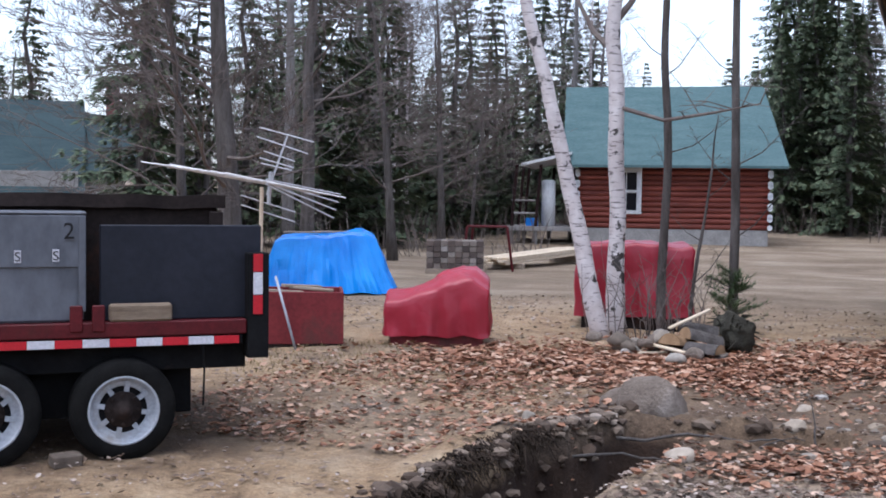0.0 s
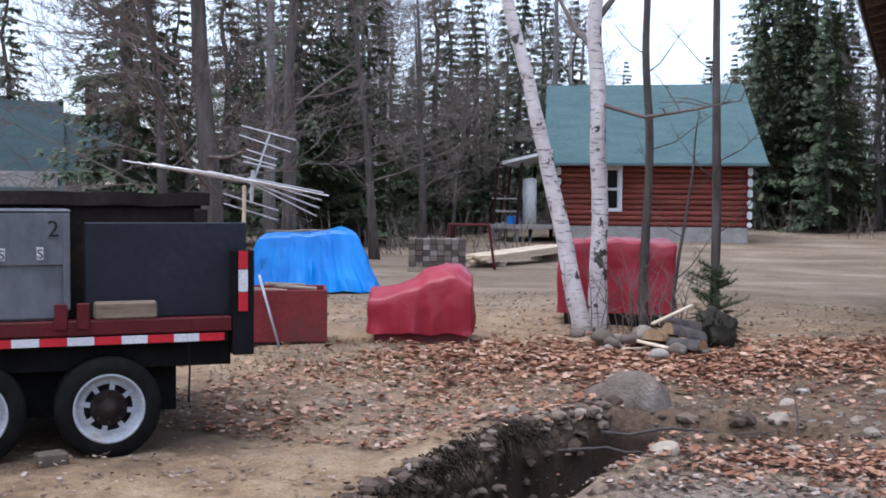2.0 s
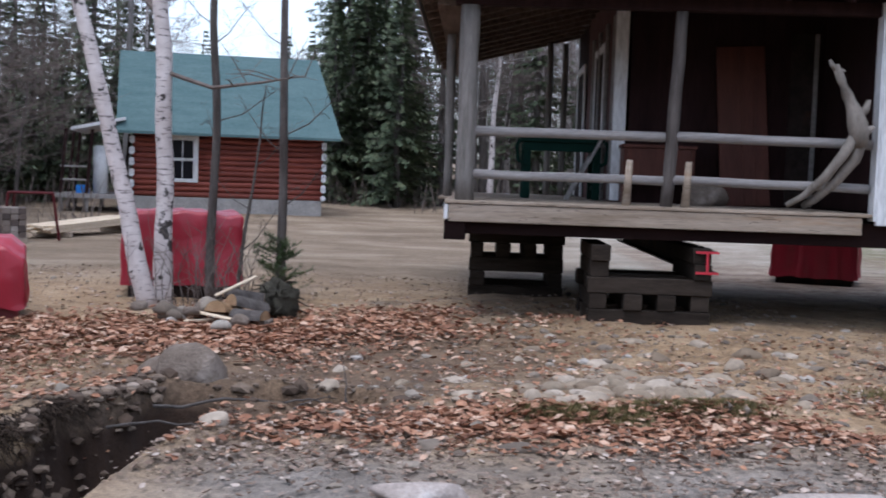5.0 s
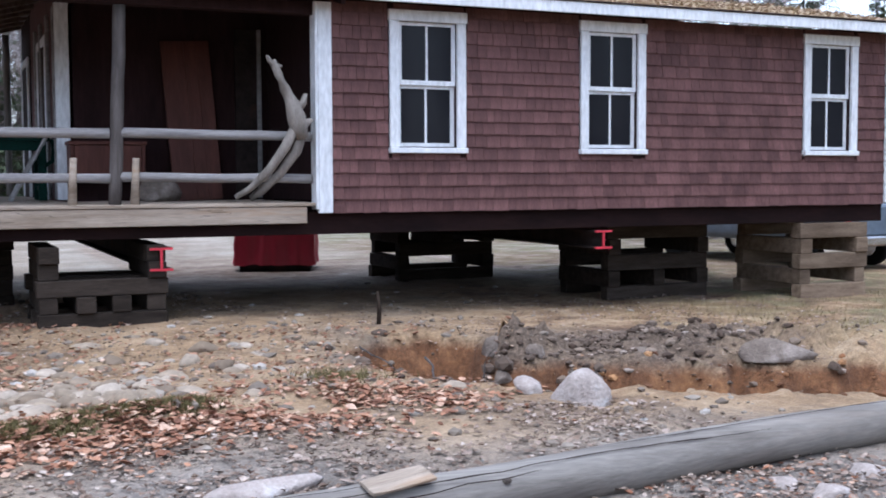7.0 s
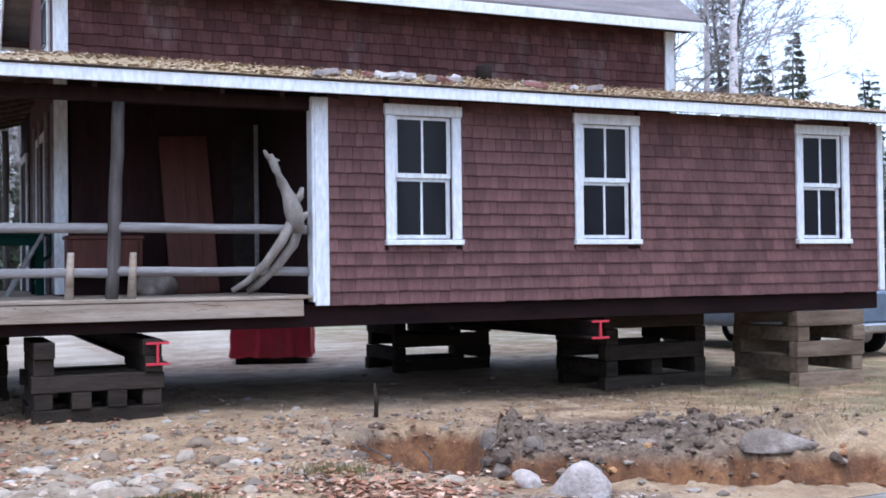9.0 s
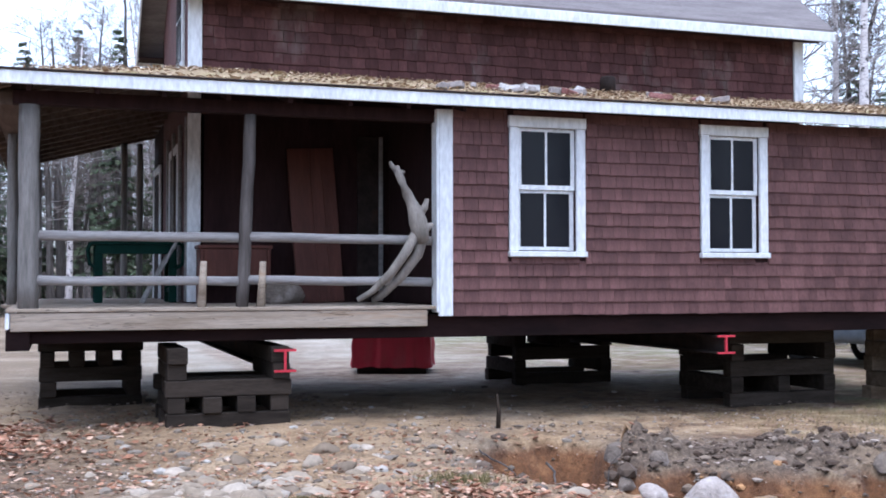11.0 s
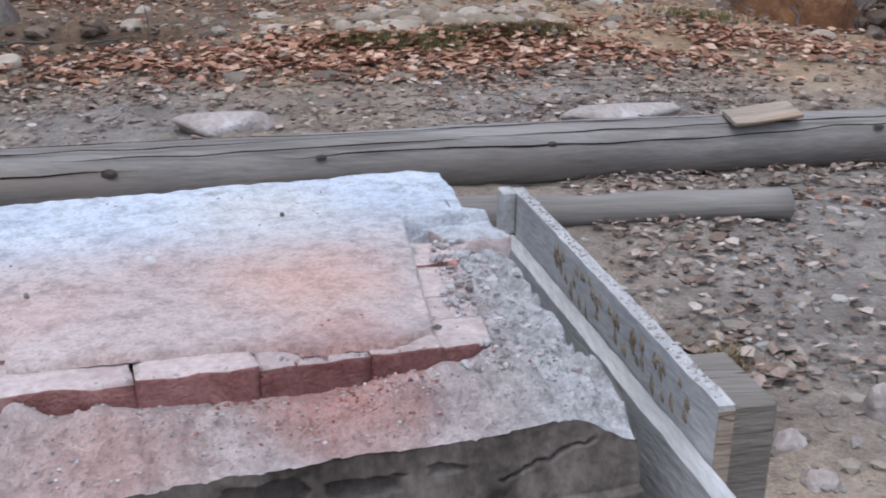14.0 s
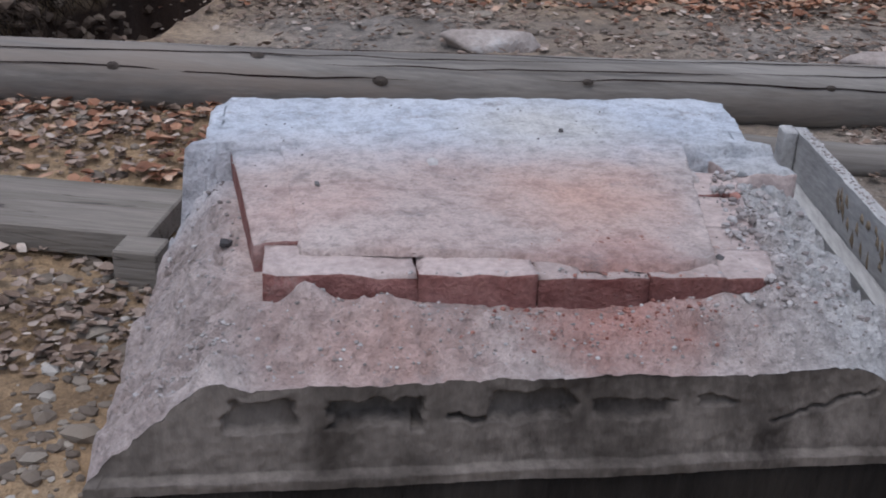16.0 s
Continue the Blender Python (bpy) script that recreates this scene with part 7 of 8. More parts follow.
# young pine
pn = root("young_pine", pose(-1.95, 13.3, bz(-1.95, 13.3)), "small soft green pine seedling", "pine")
pv, pf = [], []
stems = [tube([(0, 0, 0), (0.0, 0, 0.4), (0.02, 0, 0.85)], [0.015, 0.01, 0.005], 5)]
for b in range(44):
    z = rr.uniform(0.08, 0.82)
    a = rr.uniform(0, 6.28)
    L = rr.uniform(0.2, 0.5) * (1.15 - z)
    tip = Vector((math.cos(a) * L, math.sin(a) * L, z + L * 0.45))
    stems.append(tube([(0, 0, z), tip], [0.006, 0.003], 3, False))
    for t in range(5):
        c = Vector((0, 0, z)).lerp(tip, 0.35 + 0.16 * t)
        for q in range(16):
            d = Vector((rr.uniform(-1, 1), rr.uniform(-1, 1), rr.uniform(-0.3, 1))).normalized() * rr.uniform(0.06, 0.11)
            o = len(pv)
            w = d.cross(Vector((0.3, 0.5, 1))).normalized() * 0.0035
            pv += [tuple(c - w), tuple(c + w), tuple(c + d)]
            pf.append((o, o + 1, o + 2))
part("stem", mesh_of(join(*stems)), BARK, pn)
part("needles", (pv, [], pf), PINE, pn)


# ---- stones, pile and roots ----
def stone(name, x, y, sx, sy, sz, seed, mt, label, group="", turn=0, sink=0.0, category="stone", sub=3):
    ob = part(name, rock_mesh(sx, sy, sz, seed, sub), mt, None, "", True)
    ob.matrix_basis = pose(x, y, ground_z(x, y) + 0.45 * sz - 0.02 - sink, 0, 0, turn)
    return tagged(ob, label, category, group)


stone("boulder", -1.66, 7.9, 0.33, 0.28, 0.25, 3.3, GREY_STONE, "large rounded grey granite boulder beside the trench", "", 20, 0.05, "boulder")
stone("boulder", 4.2, 7.05, 0.13, 0.11, 0.10, 2.9, PALE_STONE, "small pale chipped stone against the boulder", "", 10, 0.0, "boulder")
stone("boulder", 4.42, 6.72, 0.33, 0.24, 0.21, 8.1, PALE_STONE, "pale chipped granite boulder at the dug runnel", "", 40, 0.04, "boulder")
stone("boulder", 6.75, 7.5, 0.38, 0.2, 0.13, 6.1, GREY_STONE, "flat grey granite boulder among the spoil", "", -15, 0.03, "boulder")
stone("boulder", -1.95, 8.1, 0.2, 0.16, 0.17, 6.7, GREY_STONE, "brown grey stone half buried beside the boulder", "", 20, 0.04, "boulder")
for x, y, sx, sy, sz, turn, lb in (
        (-2.44, 7.45, 0.10, 0.06, 0.10, 40, "brown upright stone at the trench edge"), (0.44, 5.95, 0.32, 0.13, 0.07, 8, "flat blue-grey slate slab among the leaves"), (-0.05, 6.02, 0.17, 0.11, 0.06, 30, "flat grey slate among the leaves"),
        (-1.27, 6.28, 0.15, 0.12, 0.11, 15, "pale rounded stone at the trench rim"), (-0.81, 7.72, 0.13, 0.10, 0.10, 0, "pale fieldstone on the bare dirt"), (0.57, 7.4, 0.12, 0.1, 0.11, 60, "yellowish fieldstone above the moss"),
        (0.1, 7.22, 0.15, 0.09, 0.06, 25, "flat pale fieldstone on the dirt"), (-0.32, 7.92, 0.10, 0.07, 0.06, 0, "small pale fieldstone on the dirt"), (2.12, 9.95, 0.17, 0.12, 0.08, 10, "pale fieldstone near the crib"),
        (2.66, 10.8, 0.13, 0.1, 0.07, 0, "pale fieldstone near the crib"), (2.45, 6.3, 0.13, 0.1, 0.07, 30, "bluish fieldstone in the litter"), (2.38, 7.5, 0.14, 0.11, 0.09, 0, "round grey fieldstone in the litter"),
        (1.75, 5.2, 0.62, 0.2, 0.09, 12, "long flat ledge stone behind the pole"), (-0.06, 5.02, 0.40, 0.2, 0.12, 5, "flat pale stone behind the pole"), (2.98, 4.1, 0.36, 0.2, 0.17, 0, "flat stone propping the pole"),
        (1.72, 2.47, 0.085, 0.06, 0.12, 20, "pale cobble on the dirt"), (1.44, 2.35, 0.10, 0.07, 0.06, 50, "pale flat cobble on the dirt"), (1.43, 2.17, 0.08, 0.06, 0.06, 0, "pale cobble beside the form boards"),
        (-0.75, 4.75, 0.3, 0.14, 0.05, 12, "flat stone at the trench lip"), (-2.47, 5.0, 0.30, 0.2, 0.14, 8, "pale flat stone at the trench lip"), (4.3, 4.2, 0.3, 0.16, 0.07, 20, "flat broken slab beside the pole"), (4.75, 4.45, 0.26, 0.17, 0.08, 45, "flat broken slab beside the pole"), (4.2, 4.42, 0.22, 0.13, 0.06, 70, "flat broken slab beside the pole"), (4.9, 7.25, 0.12, 0.1, 0.09, 0, "small stone by the runnel"), (4.35, 7.35, 0.14, 0.1, 0.1, 0, "pale stone by the runnel")):
    stone("fieldstone", x, y, sx * 0.68, sy * 0.68, sz * 0.7, x * 3 + y, PALE_STONE if "cobble" in lb or "ledge" in lb or "slab beside" in lb or "behind the pole" in lb else GREY_STONE if "propping" in lb else TAN_STONE if "pale" in lb or "yellow" in lb else STONE, lb, "fieldstones", turn)
for x, y, r, tn in ((4.75, 8.7, 0.16, 10), (4.95, 8.35, 0.12, 50), (4.6, 8.25, 0.11, 80), (5.3, 8.0, 0.13, 20), (5.0, 9.0, 0.13, 0), (5.75, 8.0, 0.1, 35)):
    stone("fieldstone", x, y, r, r * 0.8, r * 0.8, x * 7, GREY_STONE, "dirty grey stone turned up by the digging", "fieldstones", tn)
rr = random.Random(21)
for k in range(130):
    x, y = (1.15 + rr.gauss(0, 0.4), 7.85 + rr.gauss(0, 0.35)) if k < 60 else (1.6 + rr.gauss(0, 0.95), 8.6 + rr.gauss(0, 0.9))
    if y < 7.25:
        y = 7.25 + rr.random() * 0.4
    s = rr.uniform(0.04, 0.125)
    stone("fieldstone", x, y, s * rr.uniform(1, 1.8), s, s * rr.uniform(0.4, 0.75), k, TAN_STONE, "pale fieldstone in a scattered heap", "fieldstones", rr.uniform(0, 180), 0.08 * s, "stone", 2)


def in_hole(x, y):
    return ground_z(x, y) < -0.12


def pebbles(n, region, lo, hi, seed, name, mt, label):
    rr = random.Random(seed)
    bm = bmesh.new()
    bmesh.ops.create_icosphere(bm, subdivisions=1, radius=1.0)
    base = np.array([v.co[:] for v in bm.verts])
    faces = [tuple(v.index for v in f.verts) for f in bm.faces]
    bm.free()
    vs, fs = [], []
    for k in range(n):
        x, y = region(rr)
        s = lo + (hi - lo) * rr.random() ** 3
        q = base * np.array([s * rr.uniform(0.8, 1.6), s * rr.uniform(0.7, 1.2), s * rr.uniform(0.4, 0.8)]) * (1 + 0.25 * np.random.RandomState(k + seed).randn(len(base), 1) * 0.6)
        a = rr.uniform(0, 6.28)
        c, si = math.cos(a), math.sin(a)
        z = ground_z(x, y) + s * 0.12
        o = len(vs)
        vs += [(x + c * p[0] - si * p[1], y + si * p[0] + c * p[1], z + p[2]) for p in q]
        fs += [tuple(i + o for i in f) for f in faces]
    ob = part(name, (vs, [], fs), mt)
    return tagged(ob, label, "gravel", kind="stuff")


pebbles(800, lambda r: (r.uniform(-1.2, 5.5), r.uniform(5.2, 11.0)), 0.01, 0.055, 5, "gravel", STONE, "small pale stones strewn over the bare dirt")
pebbles(1500, lambda r: (r.uniform(-1.6, 3.6), r.uniform(1.8, 4.0)), 0.005, 0.035, 6, "gravel", STONE, "grit and small stones round the hearth")
pebbles(500, lambda r: (r.uniform(-0.95, -0.5), r.uniform(1.7, 2.7)), 0.006, 0.024, 8, "gravel", STONE, "grey broken mortar beside the hearth")
pebbles(1500, lambda r: (r.uniform(1.15, 4.2), r.uniform(1.9, 4.1)), 0.004, 0.024, 19, "clods", DRY_CLOD, "crumbled brown dirt beyond the form boards")
pebbles(350, lambda r: (r.uniform(-6, 9), r.uniform(9, 16)), 0.01, 0.05, 7, "gravel", STONE, "small stones strewn over the yard")
pebbles(1100, lambda r: (r.gauss(6.1, 1.0), r.gauss(8.45, 0.45)), 0.01, 0.055, 12, "clods", DIRT_CLOD, "dark clods of dug earth")

pebbles(900, lambda r: (-2.52 + 0.5 * (q := r.random()) + r.gauss(0, 0.07), 5.1 + 2.5 * q + r.gauss(0, 0.12)), 0.01, 0.065, 13, "clods", DIRT_CLOD, "dark clods on the trench lip")
pebbles(420, lambda r: (4.55 + 3.0 * (q := r.random()) + r.gauss(0, 0.12), 7.85 - 1.4 * q + r.gauss(0, 0.2)), 0.012, 0.075, 31, "clods", DIRT_CLOD, "dark clods fallen into the runnel")
pebbles(260, lambda r: (r.gauss(4.2, 0.28), r.gauss(8.6, 0.45)), 0.012, 0.08, 32, "clods", DIRT_CLOD, "dark clods fallen into the dug hole")
pebbles(420, lambda r: (4.6 + 3.0 * (q := r.random()) + r.gauss(0, 0.15), 7.8 - 1.4 * q + r.gauss(0, 0.25)), 0.012, 0.07, 33, "clods", RUST_CLOD, "rusty clods of subsoil in the runnel")
pebbles(160, lambda r: (r.gauss(-1.2, 0.4), r.gauss(7.45, 0.2)), 0.015, 0.07, 14, "clods", DIRT_CLOD, "dark clods round the boulder")

# ---- leaves ----
def leaves(n, where, seed, mt, label, lo=0.03, hi=0.075):
    rr = random.Random(seed)
    vs, fs = [], []
    made = 0
    while made < n:
        x, y = where(rr)
        if rr.random() < 0.9 and in_hole(x, y):
            continue
        if noise.noise(Vector((x * 1.1, y * 1.1, seed))) + 0.5 * noise.noise(Vector((x * 3.7, y * 3.7, seed))) < rr.uniform(-0.55, 0.35):
            continue
        s = rr.uniform(lo, hi) * (0.62 * rr.random() + 0.42)
        a = rr.uniform(0, 6.283)
        c, si = math.cos(a), math.sin(a)
        tx, ty = rr.uniform(-0.5, 0.5), rr.uniform(-0.5, 0.5)
        curl = rr.uniform(-0.3, 0.9)
        z = ground_z(x, y) + rr.uniform(0.004, 0.02)
        w = rr.uniform(0.5, 1.0)
        o = len(vs)
        for u, v, k in ((-1, 0, 0.4), (-0.3, -w, 0.7), (0, 0, 0), (-0.25, w, 0.7), (0.45, -w * 0.8, 0.8), (1, 0, 0.5), (0.5, w * 0.75, 0.8)):
            g = rr.uniform(0.65, 1.25)
            u, v = u * g, v * g
            vs.append((x + s * (c * u - si * v) * 0.5, y + s * (si * u + c * v) * 0.5, z + s * (curl * k + 0.6 * (tx * u + ty * v) + 0.3) * 0.5))
        fs += [(o, o + 1, o + 2), (o, o + 2, o + 3), (o + 1, o + 4, o + 5, o + 2), (o + 2, o + 5, o + 6, o + 3)]
        made += 1
    ob = part("leaf_litter", (vs, [], fs), mt)
    return tagged(ob, label, "leaves", kind="stuff")


def band(x0, x1, y0, y1):
    return lambda r: (r.uniform(x0, x1), r.uniform(y0, y1))


def blob(cx, cy, sx, sy):
    return lambda r: (cx + r.gauss(0, sx), cy + r.gauss(0, sy))


def along(ax, ay, bx, by, s):
    def f(r):
        t = r.random()
        return ax + (bx - ax) * t + r.gauss(0, s), ay + (by - ay) * t + r.gauss(0, s)
    return f


leaves(8320, along(-4.0, 9.6, -1.4, 10.6, 0.75), 1, LEAF, "drift of rusty dead leaves under the birches", 0.05, 0.11)
leaves(3520, blob(-0.9, 11.2, 1.0, 0.8), 2, LEAF, "rusty dead leaves near the stump", 0.05, 0.10)
leaves(5760, along(-1.0, 6.4, 3.4, 6.9, 0.34), 3, LEAF, "band of rusty leaves along the mossy ridge", 0.04, 0.09)
leaves(8800, band(-2.0, 5.0, 4.5, 6.6), 4, OLD_LEAF, "grey brown leaf litter behind the pole", 0.02, 0.06)
leaves(2600, band(-6.5, -2.4, 4.2, 9.8), 5, OLD_LEAF, "scattered dull leaves on the drive", 0.025, 0.06)
leaves(2720, band(-5.0, -2.0, 6.0, 9.0), 15, LEAF, "scattered rusty leaves on the drive", 0.035, 0.085)
leaves(4160, band(-1.8, 0.0, 2.2, 4.1), 6, OLD_LEAF, "brown leaf litter between the hearth and the pole", 0.022, 0.06)
leaves(800, band(-1.8, -0.4, 2.9, 4.1), 16, LEAF, "rusty leaves between the hearth and the pole", 0.04, 0.08)
leaves(5200, band(1.3, 4.8, 2.6, 4.5), 7, OLD_LEAF, "grey leaf litter beyond the form boards", 0.02, 0.06)
leaves(700, along(2.7, 3.75, 4.7, 4.3, 0.28), 17, LEAF, "brown leaves drifted against the pole", 0.025, 0.06)
leaves(1600, along(2.7, 3.7, 4.9, 4.3, 0.3), 19, OLD_LEAF, "dull brown leaf litter drifted against the pole", 0.025, 0.06)
leaves(6720, band(-1.5, 9.5, 7.2, 12.6), 8, OLD_LEAF, "sparse leaf litter in front of the house", 0.022, 0.055)
leaves(2080, band(-1.2, 5.0, 7.0, 10.5), 18, LEAF, "sparse rusty leaves in front of the house", 0.03, 0.08)
leaves(4800, band(-9, 3.5, 11.5, 17), 9, OLD_LEAF, "scattered leaf litter across the yard", 0.03, 0.07)

# moss and grass tufts
def blades(n, where, seed, mt, label, h0, h1, name="grass"):
    rr = random.Random(seed)
    vs, fs = [], []
    for k in range(n):
        x, y = where(rr)
        z = ground_z(x, y) - 0.005
        h, a = rr.uniform(h0, h1), rr.uniform(0, 6.28)
        w = 0.003 + 0.03 * h
        dx, dy = rr.uniform(-0.7, 0.7) * h, rr.uniform(-0.7, 0.7) * h
        o = len(vs)
        vs += [(x - w * math.cos(a), y - w * math.sin(a), z), (x + w * math.cos(a), y + w * math.sin(a), z), (x + dx, y + dy, z + h)]
        fs.append((o, o + 1, o + 2))
    ob = part(name, (vs, [], fs), mt)
    return tagged(ob, label, "grass", kind="stuff")


for mx, my, sx, sy, n in ((0.78, 6.75, 0.20, 0.06, 6000), (1.28, 6.95, 0.10, 0.05, 2500), (1.68, 7.04, 0.14, 0.06, 4500)):
    blades(n, blob(mx, my, sx, sy), 31 + n, MOSS, "low clump of olive moss among the leaves", 0.02, 0.06, "moss")
blades(5000, band(7.0, 13.0, 7.5, 11.8), 32, DRY_GRASS, "thin dry grass in front of the house corner", 0.02, 0.07)
blades(2600, band(-5.8, -2.8, 8.2, 10.6), 33, DRY_GRASS, "thin yellowing grass by the loads", 0.02, 0.06)
blades(500, blob(3.1, 7.9, 0.18, 0.15), 34, MOSS, "green tuft at the rim of the hole", 0.03, 0.08)
blades(160, blob(1.42, 2.75, 0.03, 0.03), 35, DRY_GRASS, "dry orange grass tuft beside the form boards", 0.03, 0.09)

# roots hanging from the trench rim
rr = random.Random(61)
rt = []
for k in range(800):
    t = rr.random()
    x, y = -2.60 + 0.42 * t + rr.uniform(-0.05, 0.06), 4.9 + 2.4 * t + rr.uniform(-0.08, 0.08)
    z = ground_z(x - 0.12, y) - 0.01
    h = rr.uniform(0.03, 0.26)
    p = [Vector((x - 0.05, y, z + 0.01))]
    for q in range(3):
        p.append(p[-1] + Vector((rr.uniform(-0.02, 0.07), rr.uniform(-0.09, 0.09), -h / 3 * rr.uniform(0.2, 1.6))))
    rt.append(tube(p, [rr.uniform(0.002, 0.007), 0.004, 0.003, 0.001], 3, False))
roots = part("roots", mesh_of(join(*rt)), ROOT_WOOD)
tagged(roots, "torn dark roots hanging from the trench wall", "roots", kind="stuff")
for pts, r in (([(-1.7, 7.0, 0.02), (-1.3, 7.1, 0.06), (-0.85, 7.2, 0.04), (-0.65, 7.45, 0.0)], 0.012), ([(-1.9, 6.6, -0.05), (-1.5, 6.7, -0.02), (-1.2, 6.75, -0.08)], 0.01), ([(-1.15, 6.9, -0.1), (-0.95, 7.25, 0.02), (-0.7, 7.3, 0.05)], 0.009), ([(-0.62, 7.35, 0.0), (-0.66, 7.45, 0.14), (-0.72, 7.5, 0.3)], 0.008),
               ([(4.2, 8.9, 0.0), (4.12, 8.5, -0.12), (4.18, 8.2, -0.18)], 0.012), ([(3.9, 9.8, 0.05), (4.05, 9.4, -0.1), (4.2, 9.0, -0.3)], 0.01), ([(4.1, 7.5, -0.05), (4.05, 7.45, 0.15), (4.12, 7.4, 0.3)], 0.008)):
    rb = root("tree_root", pose(*pts[0]), "pale broken tree root sticking out of the dirt", "root", "torn roots")
    b = Vector(pts[0])
    way = []
    for p, q in zip(pts, pts[1:]):
        for k in range(5):
            c = Vector(p).lerp(Vector(q), k / 5)
            way.append(c - b + noise.noise_vector(c * 4) * 0.05 + noise.noise_vector(c * 11) * 0.02)
    way.append(Vector(pts[-1]) - b)
    part("root_body", mesh_of(tube(way, [r * (1 - 0.75 * k / len(way)) for k in range(len(way))], 7)), BARK, rb, "", True)
rp = [(4.6, 9.55), (4.66, 9.3), (4.72, 9.0), (4.84, 8.7), (4.9, 8.45)]
bare_root = part("bare_root", mesh_of(tube([(x, y, ground_z(x, y) + 0.015 + 0.03 * (k % 2)) for k, (x, y) in enumerate(rp)], [0.012, 0.016, 0.015, 0.018, 0.010], 6)), SPLIT_WOOD, None, "", True)
tagged(bare_root, "pale torn root hanging into the dug hole", "root")
stk = root("survey_stake", pose(4.42, 10.6, ground_z(4.42, 10.6) - 0.05), "short rusty stake driven into the ground", "stake")
part("stake_body", mesh_of(tube([(0, 0, 0), (0.01, 0, 0.2), (-0.01, 0, 0.38)], [0.025, 0.022, 0.012], 7)), ROOT_WOOD, stk, "", True)

# firewood and stump
stump = root("root_stump", pose(-1.72, 11.75, ground_z(-1.72, 11.75) - 0.03), "dark torn tree stump tipped on its side", "stump")
bm = rock_mesh(0.27, 0.24, 0.32, 9.9, 4, 0.6)
for v in bm.verts:
    v.co += noise.noise_vector(v.co * 9) * 0.06
part("stump_body", bm, STUMP_WOOD, stump, "", True)
stump.location.z += 0.17
bits = []
for k in range(34):
    d = Vector((rr.uniform(-1, 1), rr.uniform(-1, 1), rr.uniform(-0.2, 0.8))).normalized()
    e = d * rr.uniform(0.24, 0.38) + Vector((rr.uniform(-0.1, 0.1), rr.uniform(-0.1, 0.1), -0.03))
    bits.append(tube([d * 0.18, d * 0.25 + Vector((0, 0, 0.02)), e], [0.012, 0.009, 0.003], 5, False))
part("root_tangle", mesh_of(join(*bits)), STUMP_WOOD, stump)["kind"] = "stuff"
rr = random.Random(71)
for k, (x, y, z, a, tilt, ln, r) in enumerate(((-2.12, 11.15, 0.08, 70, 12, 0.36, 0.12), (-1.92, 11.25, 0.13, 40, 14, 0.38, 0.12), (-2.0, 11.45, 0.2, 15, 8, 0.4, 0.11), (-1.85, 10.98, 0.06, -20, 0, 0.34, 0.10))):
    fw = root("firewood_log", pose(x, y, ground_z(x, y) + z + 0.05, 0, tilt, a), "split firewood log with pale tan cut face", "firewood", "pile of split wood")
    n = 10
    prof = [(r * math.cos(math.pi * i / n), r * 0.9 * math.sin(math.pi * i / n) - 0.3 * r) for i in range(n + 1)]
    vs = [(-ln / 2, p, q) for p, q in prof] + [(ln / 2, p, q) for p, q in prof]
    m = n + 1
    fs = [(i, i + 1, m + i + 1, m + i) for i in range(n)] + [(n, 0, m, m + n)]
    part("bark_side", (jitter(vs, 0.01, 8), [], fs), SPLIT_WOOD if k == 0 else BARK, fw)
    part("cut_face", ([(-ln / 2 - 0.003, p, q) for p, q in prof], [], [tuple(range(m))]), SPLIT_WOOD, fw, "pale cut face")
    part("cut_face", ([(ln / 2 + 0.003, p, q) for p, q in prof], [], [tuple(range(m))]), SPLIT_WOOD, fw, "pale cut face")
for x, y, z, a, t, ln in ((-2.05, 11.3, 0.36, 25, -25, 0.45), (-2.2, 10.95, 0.1, -35, 3, 0.5), (-2.35, 11.0, 0.05, 40, 0, 0.3)):
    sl = root("kindling_slat", pose(x, y, ground_z(x, y) + z, 0, t, a), "pale split slat on the wood pile", "slat", "pile of split wood")
    part("slat_body", boxed(-ln / 2, ln / 2, -0.035, 0.035, -0.01, 0.012), NEW_WOOD, sl)
for k in range(28):
    x, y = -2.4 + rr.gauss(0, 0.24), 11.3 + rr.gauss(0, 0.24)
    s = rr.uniform(0.07, 0.15)
    ob = stone("fieldstone", x, y, s * 1.4, s, s * 0.7, 40 + k, STONE if k % 2 else GREY_STONE, "grey stone in the pile by the birches", "fieldstones", rr.uniform(0, 180), -0.06 * (k % 3), "stone", 2)

# near boards and log
l2 = root("short_log", pose(0, 0, 0), "short grey log lying behind the form boards", "log")
vf = tube([(0.75 + 0.130 * k, 3.80 + 0.006 * k, 0.058 + 0.003 * math.sin(k)) for k in range(11)], [0.060 + 0.004 * math.sin(k * 1.3) for k in range(11)], 14)
part("log_body", (jitter(vf[0], 0.006, 6), [], vf[1]), POLE_WOOD, l2, "", True)
pl = root("loose_plank", pose(-1.25, 2.95, 0.03, 0, 0, -1), "weathered grey plank lying beside the hearth", "plank")
part("plank_body", boxed(-0.9, 0.42, -0.19, 0.15, -0.05, 0.03, None, 0.006), PLANK_WOOD, pl)
part("plank_cleat", boxed(0.36, 0.48, -0.30, -0.195, -0.08, 0.028, None, 0.005), PLANK_WOOD, pl)
chip = root("bark_chip", pose(2.17, 4.455, 0.247, 16, -3, 14), "thin flat slab of wood lying on the pole", "wood chip")
bm = boxed(-0.16, 0.16, -0.06, 0.06, -0.008, 0.008, None, 0.002)
bmesh.ops.subdivide_edges(bm, edges=bm.edges, cuts=3)
for v in bm.verts:
    v.co += noise.noise_vector(v.co * 11) * 0.010
part("chip_body", bm, DECK_WOOD, chip)
stakeb = root("ground_board", pose(1.18, 1.52, -0.02, 0, 0, -22), "weathered board on edge by the form", "board")
part("board_body", boxed(-0.1, 0.8, -0.03, 0.03, -0.02, 0.16), DECK_WOOD, stakeb)

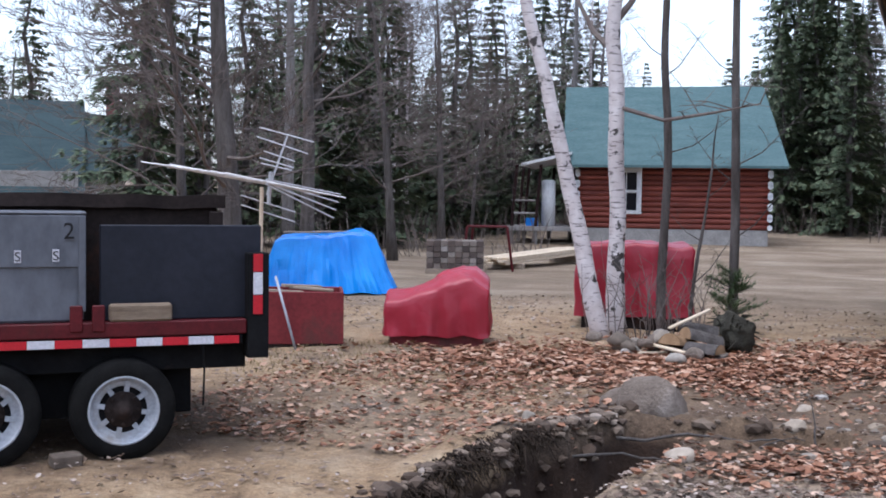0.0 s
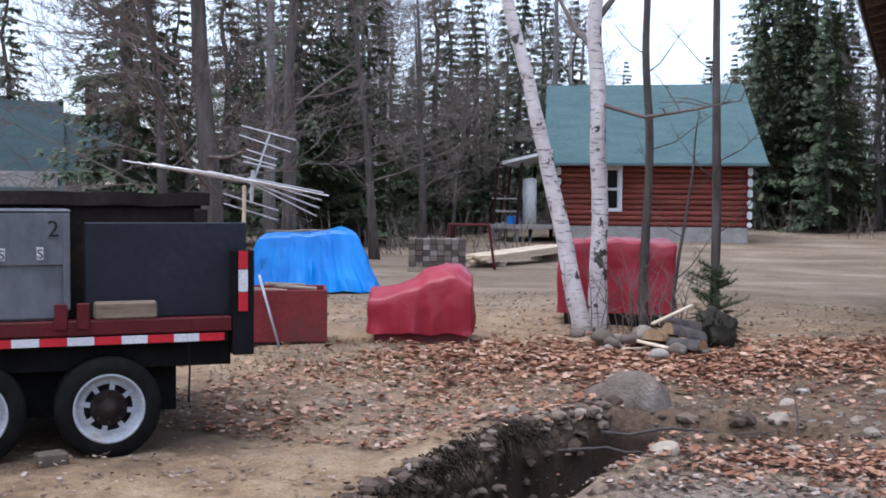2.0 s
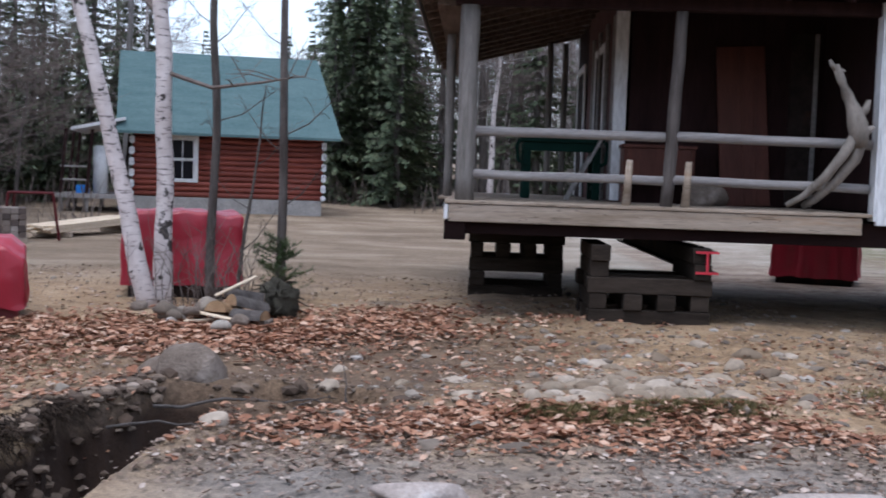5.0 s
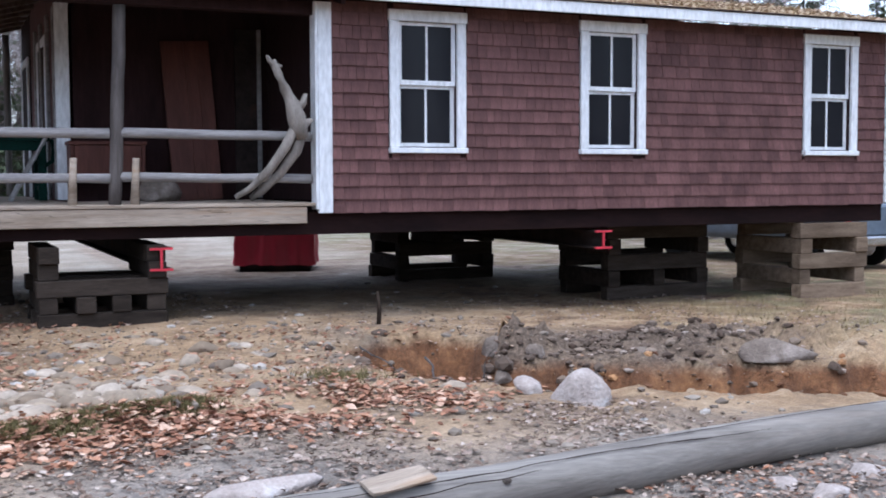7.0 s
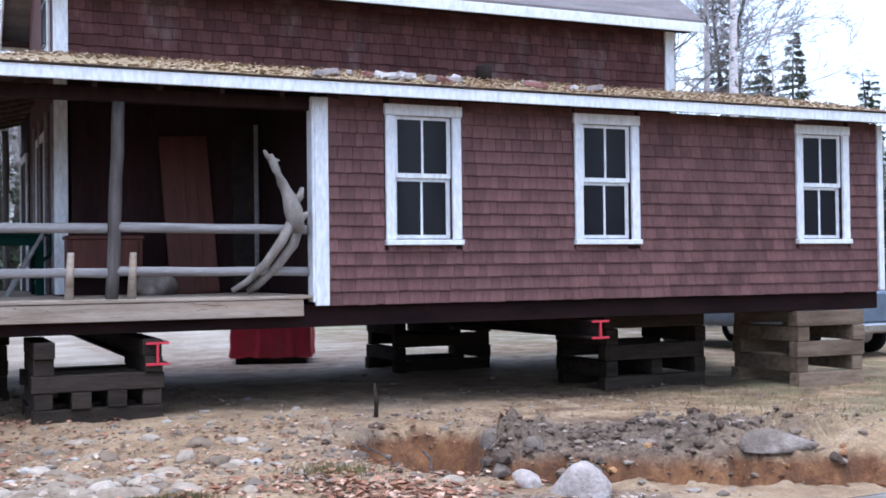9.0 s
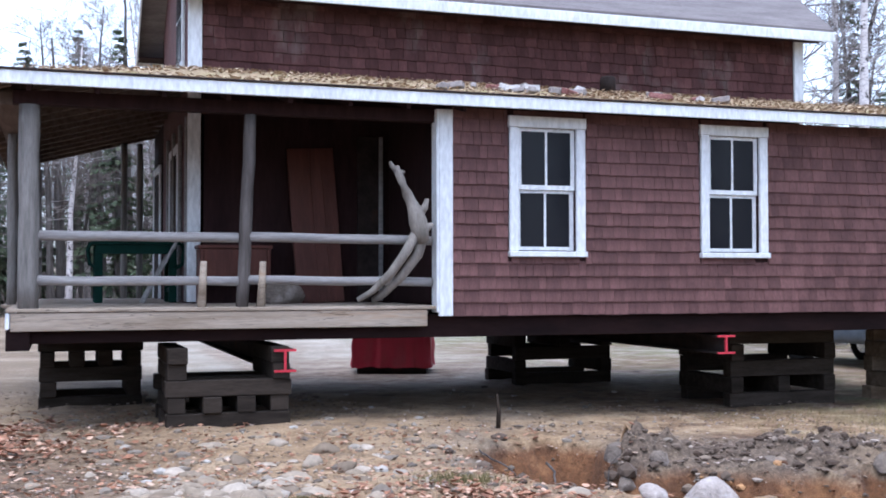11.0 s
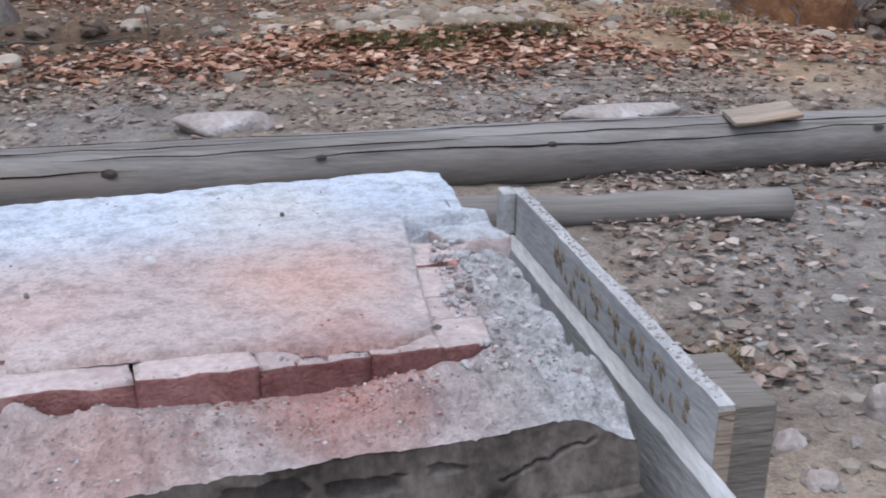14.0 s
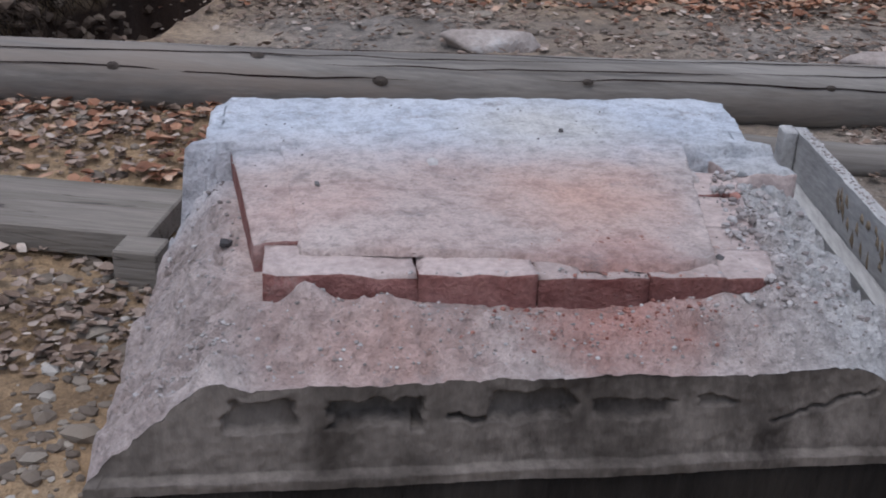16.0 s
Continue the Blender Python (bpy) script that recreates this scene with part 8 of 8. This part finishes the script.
# rubble on the porch roof
def roof_z(y):
    return EZ + (WZ - EZ) * (y - EY) / (BY - EY)


rr = random.Random(91)
for k in range(26):
    g = rr.choice(((5.0, 12.0), (5.5, 12.1), (7.2, 11.9), (5.3, 12.2)))
    x, y = g[0] + rr.gauss(0, 0.35), min(12.9, max(11.2, g[1] + rr.gauss(0, 0.2)))
    br = root("brick_bit", pose(x, y, roof_z(y) + 0.02, rr.uniform(-8, 8) + 13, rr.uniform(-10, 10), rr.uniform(0, 180)), "broken brick bit lying on the mossy roof", "brick", "rubble on the roof")
    s = rr.uniform(0.6, 1.1)
    part("brick_body", boxed(-0.1 * s, 0.1 * s, -0.05 * s, 0.05 * s, -0.02, 0.05 * s, None, 0.01), rr.choice((FIREBRICK, STONE_PALE, STONE_PALE)), br)
vent = root("roof_vent", pose(6.95, 13.2, roof_z(13.2) - 0.02), "dark rusty vent pipe by the upper wall", "vent pipe")
part("pipe", mesh_of(tube([(0, 0, 0), (0, 0, 0.2), (0, 0, 0.22)], [0.1, 0.1, 0.085], 14)), STEEL_DARK, vent, "", True)
rl_v, rl_f = [], []
for k in range(9000):
    x, y = rr.uniform(LX + 0.1, RX), rr.uniform(EY + 0.02, BY)
    if x < MX0 and y > EY + (BY - EY) * (x - LX) / (MX0 - LX):
        continue
    if noise.noise(Vector((x * 0.8, y * 1.5, 0))) + 0.25 * (x > 4.5) + 0.1 < rr.uniform(-0.3, 0.5):
        continue
    s, a = rr.uniform(0.016, 0.04), rr.uniform(0, 6.28)
    z = roof_z(y) + rr.uniform(0.003, 0.025)
    o = len(rl_v)
    c, si = math.cos(a), math.sin(a)
    rl_v += [(x + s * c, y + s * si, z + rr.uniform(-0.01, 0.02)), (x - s * si * 0.6, y + s * c * 0.6, z + rr.uniform(-0.005, 0.02)), (x - s * c, y - s * si, z + rr.uniform(-0.01, 0.02)), (x + s * si * 0.6, y - s * c * 0.6, z + rr.uniform(0, 0.02))]
    rl_f.append((o, o + 1, o + 2, o + 3))
rl = part("leaf_litter", (rl_v, [], rl_f), ROOF_LEAF)
tagged(rl, "brown leaves and needles lying on the low roof", "leaves", kind="stuff")

# ---- wall shingles ----
def shingle_mesh(w, h):
    t0, t1 = 0.004, 0.026
    vs = [(0, -t1, 0), (w, -t1, 0), (w, -t0, h), (0, -t0, h), (0, 0, 0), (w, 0, 0), (w, 0, h), (0, 0, h)]
    fs = [(0, 1, 2, 3), (5, 4, 7, 6), (4, 5, 1, 0), (1, 5, 6, 2), (4, 0, 3, 7), (3, 2, 6, 7)]
    return vs, fs


WIDTHS = (0.09, 0.115, 0.14, 0.165, 0.19)
SHEETS = []
for w in WIDTHS:
    me = bpy.data.meshes.new("shingle")
    vf = shingle_mesh(w - 0.004, 0.158)
    me.from_pydata(vf[0], [], vf[1])
    me.materials.append(SHINGLE)
    SHEETS.append(me)


def shingle_wall(x0, x1, z0, z1, y, rowh, holes, mt, parent, singles, seed, wave=0.004):
    rr = random.Random(seed)
    vs, fs = [], []
    made = 0
    k = 0
    z = z0
    while z < z1 - 0.03:
        x = x0 + rr.uniform(-0.06, 0)
        while x < x1 - 0.02:
            i = rr.randrange(len(WIDTHS))
            w = WIDTHS[i]
            a, b = max(x, x0), min(x + w, x1)
            zz = z + rr.uniform(-wave, wave)
            hh = min(rowh + 0.022, z1 - zz)
            cut = [h for h in holes if a < h[1] and b > h[0] and zz + rowh > h[2] and zz + 0.02 < h[3]]
            whole = a == x and b == x + w and not cut and hh > 0.155
            for h in cut:
                if a < h[0] < b:
                    b = h[0]
                elif a < h[1] < b:
                    a = h[1]
                elif h[2] > zz + 0.03:
                    hh = min(hh, h[2] - zz)
                elif h[3] < zz + rowh - 0.03:
                    zz2 = h[3]
                    hh = zz + hh - zz2
                    zz = zz2
                else:
                    a = b
            x += w
            if b - a < 0.015:
                continue
            if whole and made < singles and x < x0 + 2.9:
                ob = new("shingle", SHEETS[i])
                ob.parent = parent
                ob.location = (a, y, zz)
                made += 1
                continue
            v2, f2 = shingle_mesh(b - a - 0.004, hh)
            o = len(vs)
            vs += [(p[0] + a, p[1] + y, p[2] + zz) for p in v2]
            fs += [tuple(q + o for q in f) for f in f2]
        z += rowh
        k += 1
    ob = part("shingles", (vs, [], fs), mt, parent, "courses of painted wood shingles")
    ob["kind"] = "stuff"


shingle_wall(X0 + 0.065, X1 - 0.045, HB - 0.02, HT, FY - 0.002, 0.138, [(a - 0.012, b + 0.012, WZ0, WZ1) for a, b in WINS], SHINGLE, house, 300, 3)
shingle_wall(MX0 + 0.115, MX1 - 0.105, 4.0, MT + 0.05, BY - 0.002, 0.133, [], OLD_SHINGLE, house, 0, 4, 0.01)


# the west side of the yard lies a little further round than first laid out
swing = Matrix.Rotation(radians(0.75), 4, 'Z')
for ob in list(scene.objects):
    if ob.parent is None and ob.type in {'EMPTY', 'MESH'} and ob.location.x < -1.3 and ob.location.y > 5.0:
        ob.matrix_basis = swing @ ob.matrix_basis
